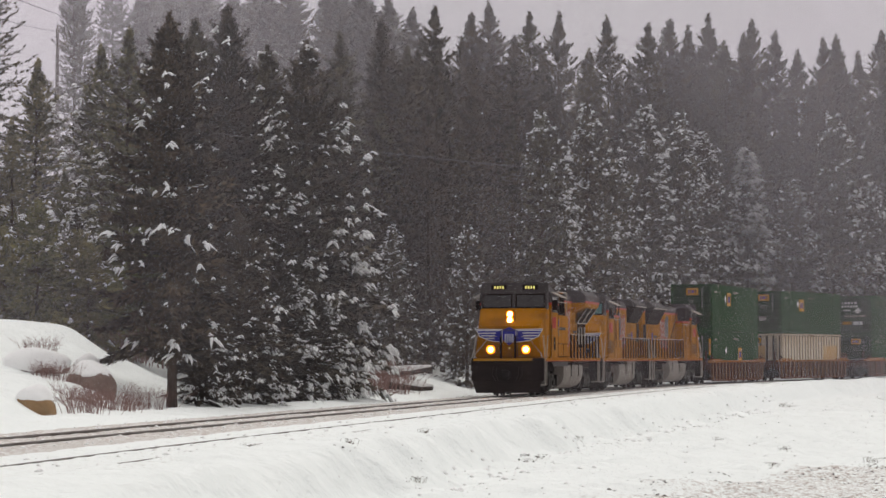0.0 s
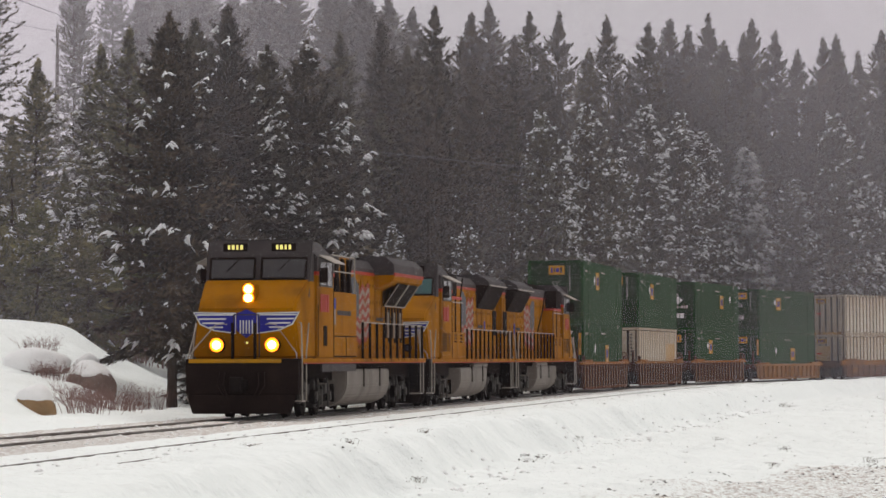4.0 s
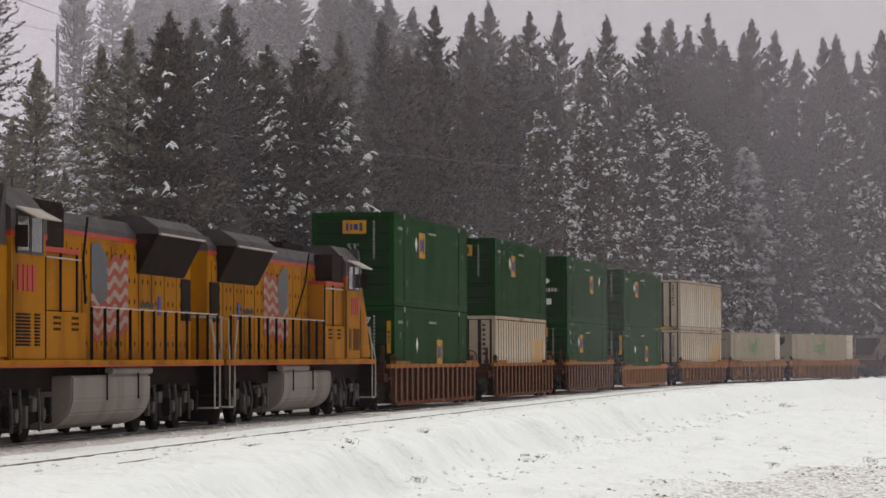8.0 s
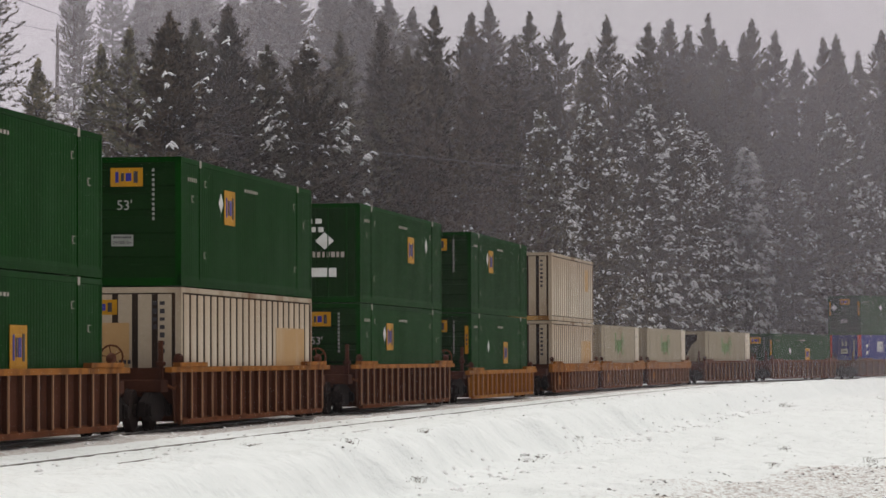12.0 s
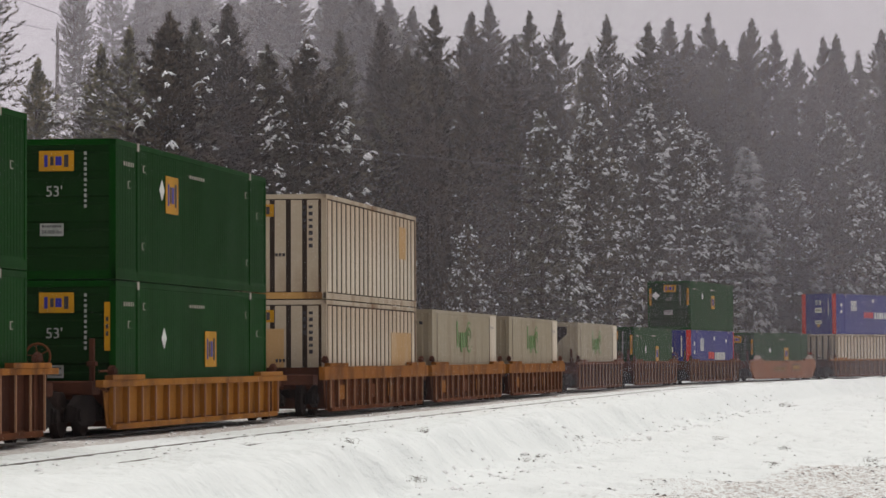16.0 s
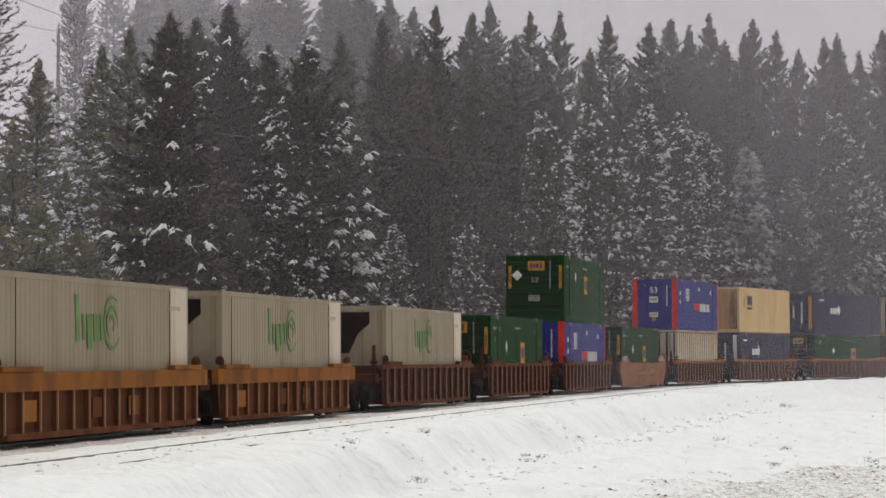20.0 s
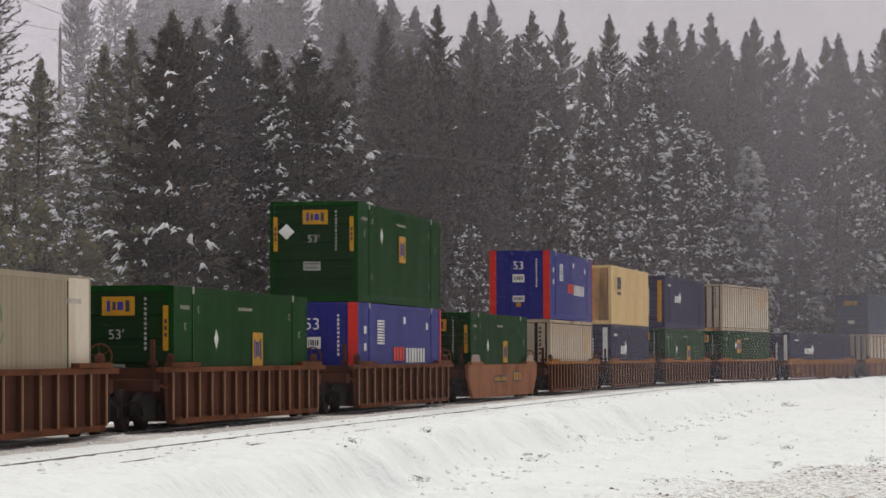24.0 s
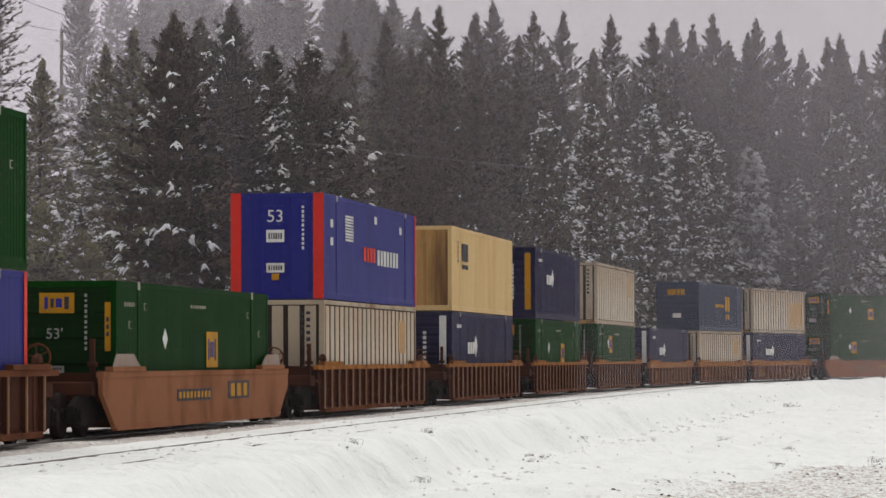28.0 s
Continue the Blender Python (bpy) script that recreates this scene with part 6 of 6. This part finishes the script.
            box(bm, -9.9, -8.9, y0, y1, 2.45, 3.40)
            part("intake_louvre", bm, BLACK, hood)
            bm = bmesh.new()
            tube(bm, [(2.7, out * 1.45, 3.50), (5.4, out * 1.45, 3.50)], 0.018, 6)
            part("bay_handrail", bm, PALE, bay)
        bm = bmesh.new()
        box(bm, 2.3, 5.55, -1.47, 1.47, 1.56, 2.48, 0.03)
        cb = part("battery_box", bm, YELLOW, top)
        for out in (-1, 1):
            y0, y1 = sorted((out * 1.465, out * 1.485))
            bm = bmesh.new()
            for cx in (4.4, 3.0):
                for a in range(3):
                    for b in range(3):
                        box(bm, cx + a * 0.2, cx + a * 0.2 + 0.10, y0, y1, 2.12 + b * 0.11, 2.17 + b * 0.11)
            tagged(part("vent", bm, BLACK, cb), kind="stuff")
    for out in (-1, 1):
        y0, y1 = sorted((out * 1.50, out * 1.52))
        if wing:
            bm = bmesh.new()
            box(bm, 6.7, 7.2, y0, y1, 1.90, 2.45)
            part("step_slot", bm, BLACK, top)
        else:
            for xa, xb in ((6.8, 7.8), (6.1, 6.45)):
                bm = bmesh.new()
                for q in range(10):
                    box(bm, xa, xb, y0, y1, 1.82 + q * 0.062, 1.855 + q * 0.062)
                part("louvre", bm, BLACK, top)
    # cab and nose
    bm = bmesh.new()
    ct = 4.74
    prism(bm, [(-1.50, 1.56), (1.50, 1.56), (1.50, 4.28), (1.05, ct), (-1.05, ct), (-1.50, 4.28)], 5.6, 8.15, "x", 0.03)
    cab = part("cab", bm, YELLOW, top)
    bm = bmesh.new()
    prism(bm, [(-1.515, 3.90), (1.515, 3.90), (1.515, 4.29), (1.06, ct + 0.02), (-1.06, ct + 0.02), (-1.515, 4.29)], 5.58, 8.17, "x")
    part("cab_roof", bm, GREY, cab, "grey cab roof")
    bm = bmesh.new()
    box(bm, 5.57, 8.175, -1.52, 1.52, 3.80, 3.90)
    part("cab_stripe", bm, RED, cab)
    # raked front of the cab above the nose
    bm = bmesh.new()
    prism(bm, [(8.15, 3.05), (8.95, 3.20), (8.72, 3.70), (8.52, 4.38), (8.35, ct), (8.15, ct)], -1.42, 1.42, "y", 0.03)
    part("cab_front", bm, GREY, cab)
    bm = bmesh.new()
    prism(bm, [(8.1, 1.56), (10.25, 1.56), (10.25, 2.85), (9.95, 3.12), (8.75, 3.68), (8.1, 3.68)], -1.44, 1.44, "y")
    for v in bm.verts:
        if v.co.x > 9.5 and v.co.z > 2.8:
            v.co.y *= 0.90
    bmesh.ops.bevel(bm, geom=bm.edges[:], offset=0.06, segments=3, affect="EDGES")
    nose = part("nose", bm, YELLOW, top)
    for sy in (-1, 1):
        a, b = sorted((sy * 0.10, sy * 1.30))
        bm = bmesh.new()
        prism(bm, [(8.74, 3.70), (8.76, 3.72), (8.60, 4.24), (8.57, 4.22)], a, b, "y")
        wd = part("windshield", bm, TINT if not wing else GLASS, cab, "dark windshield pane")
        bm = bmesh.new()
        for (p0, p1) in (((8.77, a, 3.70), (8.77, b, 3.70)), ((8.60, a, 4.25), (8.60, b, 4.25)), ((8.77, a, 3.70), (8.60, a, 4.25)), ((8.77, b, 3.70), (8.60, b, 4.25))):
            tube(bm, [p0, p1], 0.035, 5)
        part("window_gasket", bm, BLACK, wd)
        bm = bmesh.new()
        tube(bm, [(8.62, (a + b) / 2 + 0.2, 4.25), (8.74, (a + b) / 2 - 0.15, 3.9)], 0.015, 4)
        part("wiper", bm, BLACK, wd)
        # side windows, sunshade, mirror
        out = sy
        y0, y1 = sorted((out * 1.495, out * 1.525))
        for xa, xb in ((5.95, 6.75), (6.9, 7.75)):
            bm = bmesh.new()
            box(bm, xa, xb, y0, y1, 3.55, 4.18)
            part("side_window", bm, GLASS, cab)
            bm = bmesh.new()
            for q in ((xa - 0.05, xa, 3.5, 4.23), (xb, xb + 0.05, 3.5, 4.23), (xa, xb, 3.5, 3.55), (xa, xb, 4.18, 4.23)):
                box(bm, q[0], q[1], y0 - 0.01, y1 + 0.01, q[2], q[3])
            part("window_frame", bm, GREY, cab)
        bm = bmesh.new()
        prism(bm, [(out * 1.50, 4.32), (out * 1.90, 4.12), (out * 1.90, 4.15), (out * 1.50, 4.36)], 6.0, 7.8, "x")
        part("sunshade", bm, PALE, cab, "pale folded sunshade over the window")
        bm = bmesh.new()
        box(bm, 7.85, 7.9, min(out * 1.52, out * 1.75), max(out * 1.52, out * 1.75), 3.6, 4.0)
        part("mirror", bm, BLACK, cab)
        # the road number on the cab side, as plain bars
        bars("cab_number", RED, cab, 7.05, out * 1.515, 3.06, 1.35, 0.48, 4, gap=0.3, label="red number marks")
        bm = bmesh.new()
        y0, y1 = sorted((out * 1.50, out * 1.515))
        box(bm, 5.62, 5.66, y0, y1, 1.6, 3.5)
        box(bm, 8.0, 8.03, y0, y1, 1.6, 3.0)
        part("panel_joint", bm, BLACK, cab)
        # number boards over the windshield
        bm = bmesh.new()
        box(bm, 8.36, 8.50, sy * 0.66 - 0.33, sy * 0.66 + 0.33, 4.44, 4.66, 0.02)
        nb = part("number_board", bm, BLACK, cab)
        bars("board_figures", BOARD_GLOW if wing else WHITE, nb, 8.505, sy * 0.66, 4.55, 0.46, 0.125, 4, "y", gap=0.45)
        # ditch lights
        bm = bmesh.new()
        disc(bm, (10.42, sy * 0.74, 1.92), 0.19 if wing else 0.12, 0.22, "x", 20)
        dl = part("ditch_light", bm, BLACK, top)
        bm = bmesh.new()
        disc(bm, (10.56, sy * 0.74, 1.92), 0.112 if wing else 0.085, 0.03, "x", 20)
        part("lens", bm, LAMP if wing else GLASS, dl, "glowing amber-white lens" if wing else "")
        # disc behind the lens; on the lit engine it glows as the halo
        bm = bmesh.new()
        disc(bm, (10.535, sy * 0.74, 1.92), 0.185 if wing else 0.13, 0.03, "x", 24)
        part("rim_disc", bm, LAMP_RIM if wing else BLACK, dl)
    bm = bmesh.new()
    box(bm, 9.55, 9.98, -0.20, 0.20, 3.02, 3.52, 0.04)
    hl = part("headlight", bm, YELLOW if wing else BLACK, nose)
    for zz in (3.16, 3.40):
        bm = bmesh.new()
        disc(bm, (9.985, 0, zz), 0.15, 0.03, "x", 20)
        part("rim_disc", bm, LAMP_RIM if wing else BLACK, hl)
        bm = bmesh.new()
        disc(bm, (10.0, 0, zz), 0.108, 0.04, "x", 20)
        part("lens", bm, LAMP if wing else GLASS, hl, "glowing amber-white lens" if wing else "")
    make_emblem(nose, 10.25, 2.52)
    # grab irons across the nose
    for sy in (-1, 1):
        bm = bmesh.new()
        tube(bm, [(10.27, sy * 0.52, 2.46), (10.36, sy * 0.60, 2.48), (10.36, sy * 0.80, 2.46), (10.62, sy * 1.40, 1.72), (10.62, sy * 1.45, 1.35)], 0.018, 6)
        part("grab_iron", bm, PALE, nose)
    for sy in (-1, 1):
        bm = bmesh.new()
        tube(bm, [(10.60, sy * 0.30, 1.5), (10.60, sy * 0.30, 2.50)], 0.045, 6)
        part("end_rail_post", bm, BLACK, top)
    # nose door
    bm = bmesh.new()
    for a in (-0.36, 0.33):
        box(bm, 10.25, 10.268, a, a + 0.03, 1.62, 2.70)
    box(bm, 10.25, 10.268, -0.36, 0.36, 2.70, 2.73)
    part("door_outline", bm, GREY, nose)
    bm = bmesh.new()
    disc(bm, (10.28, 0.02, 1.98), 0.03, 0.04, "x", 12)
    part("lamp_button", bm, BOARD_GLOW if wing else WHITE, nose)
    # front and rear pilots, steps, plow, coupler
    for sx in (1, -1):
        bm = bmesh.new()
        x0, x1 = sorted((sx * (A - 0.42), sx * A))
        box(bm, x0, x1, -1.5, 1.5, 0.62, 1.56, 0.02)
        pl = part("pilot", bm, BLACK, top)
        bm = bmesh.new()
        box(bm, min(sx * (A + 0.002), sx * (A + 0.02)), max(sx * (A + 0.002), sx * (A + 0.02)), -1.42, 1.05, 1.45, 1.55)
        part("front_sill", bm, LOGO_YELLOW, pl)
        bm = bmesh.new()
        prism(bm, [(-1.45, 0.62), (1.45, 0.62), (1.3, 0.12), (-1.3, 0.12)], sx * (A - 0.05), sx * (A + 0.12), "x", 0.02)
        part("snow_plow", bm, BLACK, pl)
        bm = bmesh.new()
        box(bm, min(sx * A, sx * (A + 0.55)), max(sx * A, sx * (A + 0.55)), -0.16, 0.16, 0.74, 1.02, 0.04)
        box(bm, min(sx * (A + 0.35), sx * (A + 0.62)), max(sx * (A + 0.35), sx * (A + 0.62)), -0.2, 0.12, 0.68, 1.08, 0.04)
        part("coupler", bm, TRUCK, pl)
        for k in (-0.6, -0.45, 0.45, 0.6):
            bm = bmesh.new()
            tube(bm, [(sx * (A + 0.03), k, 1.2), (sx * (A + 0.16), k * 1.05, 0.85), (sx * (A + 0.2), k * 0.8, 0.6)], 0.025, 5)
            part("air_hose", bm, BLACK, pl)
        for out in (-1, 1):
            for r in range(4):
                bm = bmesh.new()
                y0, y1 = sorted((out * 1.12, out * 1.52))
                x0, x1 = sorted((sx * (A - 0.95), sx * (A - 0.42)))
                box(bm, x0, x1, y0, y1, 0.42 + r * 0.28, 0.46 + r * 0.28)
                part("step", bm, PALE if r == 0 else BLACK, pl)
            bm = bmesh.new()
            x = sx * (A - 0.40)
            rail_line(bm, [(x, out * 1.53, 0.45), (x, out * 1.53, 1.6), (x - sx * 0.55, out * 1.40, 2.5), (x - sx * 0.6, out * 1.2, 2.55)])
            rail_line(bm, [(x - sx * 0.58, out * 1.53, 0.45), (x - sx * 0.58, out * 1.53, 1.7), (x - sx * 0.95, out * 1.53, 2.5)])
            part("grab_rail", bm, PALE, pl, "pale grab rail")
    # handrails along the walkways
    for out in (-1, 1):
        xs = np.arange(-A + 0.6, 1.2 if wing else 2.1, 1.25 if wing else 1.12)
        for x in xs:
            bm = bmesh.new()
            tube(bm, [(x, out * 1.52, 1.5), (x, out * 1.52, 2.6)], 0.042 if wing else 0.034, 5)
            part("handrail_post", bm, BLACK, top)
        bm = bmesh.new()
        rail_line(bm, [(xs[0], out * 1.52, 2.6), (xs[-1], out * 1.52, 2.6)], 0.017)
        part("handrail", bm, PALE, top, "long pale handrail")
    # end rail at the rear
    bm = bmesh.new()
    for yy in (-1.4, -0.5, 0.5, 1.4):
        tube(bm, [(-A + 0.1, yy, 1.5), (-A + 0.1, yy, 2.56)], 0.022, 5)
    rail_line(bm, [(-A + 0.1, -1.4, 2.56), (-A + 0.1, 1.4, 2.56)])
    part("end_handrail", bm, PALE, top)
    return top


TRAIN = []  # thing, its middle along the train, height over the rails, truck spacing


def couple(ob, s, z, label, category, group, base=15.5, turned=False):
    tagged(ob, label, category, group)
    TRAIN.append((ob, s, z, base, turned))
    return ob


lead = make_locomotive("wing")
couple(lead, 80.4, 0.02, "yellow and grey diesel locomotive with lit headlights and radiator wings", "locomotive", "locomotives of the train", 13.5)
second = make_locomotive("flare")
couple(second, 103.1, 0, "yellow diesel locomotive with a faded flag and dark flared radiators", "locomotive", "locomotives of the train", 13.5)
third = copy_thing(second, Matrix())
couple(third, 125.1, 0, "yellow and grey diesel locomotive running long hood first", "locomotive", "locomotives of the train", 13.5, True)

# what stands on what: well car type, lower and upper container, front of the container along the train
models = {
    "green": green_box(-1.2, 1.50, 3.7),
    "green_high": green_box(2.5, 2.02, 3.7),
    "green_strips": green_box(-1.3, 1.50, 3.6, True),
    "green_badge": green_box(0.0, 1.72, 3.9, True, True),
    "green_doors": green_box(-1.4, 1.80, -4.6, door=True),
    "green_mid": green_box(2.8, 1.95, 3.8),
    "ivory": ivory_box(),
    "ivory_plain": ivory_box(False, False),
    "ivory_flag": ivory_box(False, True),
    "dull": dull_white_box(False),
    "dull_dark": dull_white_box(True),
    "blue": blue_box(False),
    "sand": sand_box(),
    "navy": navy_box(False),
    "navy_strip": navy_box(True),
    "slate": slate_box(),
}
wells = {
    "ribbed": make_well(RUST_BROWN, RUST_ORANGE, ribs=17),
    "low": make_well(CHROME_YELLOW, CHROME_YELLOW, ribs=15, top_z=1.14, chord=0.14, sill=9.9),
    "deep": make_well(RUST_BROWN, RUST_CHORD, ribs=14, top_z=1.34, chord=0.36, sill=9.35, half=9.95, low=0.14),
    "brown": make_well(RUST_BROWN, RUST_BROWN, ribs=14, top_z=1.38, chord=0.12),
    "flat": make_well(SALMON, SALMON, flat=True, sill=9.9, top_z=1.32),
    "orange": make_well(RUST_BROWN, RUST_ORANGE, ribs=14, top_z=1.34, chord=0.30, sill=9.35, half=9.95, low=0.14),
}
WORDS = {
    "green": "green corrugated 53-foot container with a yellow logo panel", "green_high": "green corrugated 53-foot container with a yellow panel set high",
    "green_strips": "green corrugated container with yellow marker strips on its end", "green_badge": "green 53-foot container with a white diamond placard and yellow strips",
    "green_doors": "green container riding doors first, with white markings", "green_mid": "green corrugated 53-foot container with yellow logo panels",
    "ivory": "dirty off-white fluted container with a tan weathered patch", "ivory_plain": "dirty off-white fluted container with rust-stained end",
    "ivory_flag": "off-white fluted container with brown grooves and a small yellow logo", "dull": "dull white container with a green emblem on its side", "dull_dark": "dull white container with a green emblem and shade-dark end recess",
    "blue": "royal blue container with broad red edge bands", "sand": "sand-coloured container streaked with rust", "navy": "dark navy container with a pale edge strip",
    "navy_strip": "dark navy container with a yellow edge strip", "slate": "slate-blue container with yellow emblem blocks",
}
WELL_WORDS = {
    "ribbed": "rust-brown ribbed well car with faded yellow top edges", "low": "faded yellow ribbed well car with low sides", "deep": "rust-brown well car with a broad yellow-orange top band",
    "brown": "plain rust-brown ribbed well car", "flat": "faded salmon-coloured flat-sided well car", "orange": "orange-brown ribbed well car",
}
CONSIST = [(140.5, "ribbed", "green_strips", "green_high"), (164.2, "ribbed", "ivory", "green_mid"), (188.1, "ribbed", "green_mid", "green_doors"), (211.5, "low", "green_strips", "green_mid"),
           (236.2, "deep", "ivory", "ivory_flag"), (255.75, "deep", "dull", ""), (275.65, "deep", "dull_dark", ""), (299.65, "brown", "dull_dark", ""), (323.5, "brown", "green_strips", ""),
           (347.6, "brown", "blue", "green_badge"), (371.0, "flat", "green_strips", ""), (395.0, "ribbed", "ivory_plain", "blue"), (419.1, "ribbed", "navy", "sand"),
           (442.5, "ribbed", "green", "navy_strip"), (465.6, "ribbed", "green_mid", "ivory_plain"), (488.4, "orange", "navy", ""), (509.3, "orange", "ivory_flag", "slate"),
           (529.2, "orange", "navy", "ivory"), (552.3, "flat", "green_mid", "green_strips")]
taken = set()


def fresh(store, key):
    if key in taken:
        return copy_thing(store[key], Matrix())
    taken.add(key)
    return store[key]


for front, well, lower, upper in CONSIST:
    mid = front + HX
    deep = well in ("deep", "orange")
    couple(fresh(wells, well), mid, 0, WELL_WORDS[well], "well car", "well cars of the train", 16.4 if deep else 19.7)
    couple(fresh(models, lower), mid, 0.29, WORDS[lower], "container", "containers on the train", 16.4 if deep else 19.7)
    if upper:
        couple(fresh(models, upper), mid, 0.29 + CH + 0.03, WORDS[upper], "container", "containers on the train", 16.4 if deep else 19.7)


def motions():
    """The train rolls along its line through the whole shot."""
    for ob, s, z, base, turned in TRAIN:
        rows = []
        for k in range(29):
            m = ride(s - rolled(float(k)), base) @ Matrix.Translation((0, 0, z))
            if turned:
                m = m @ Matrix.Rotation(math.pi, 4, "Z")
            rows.append((float(k), m))
        walk(ob, rows)


motions()
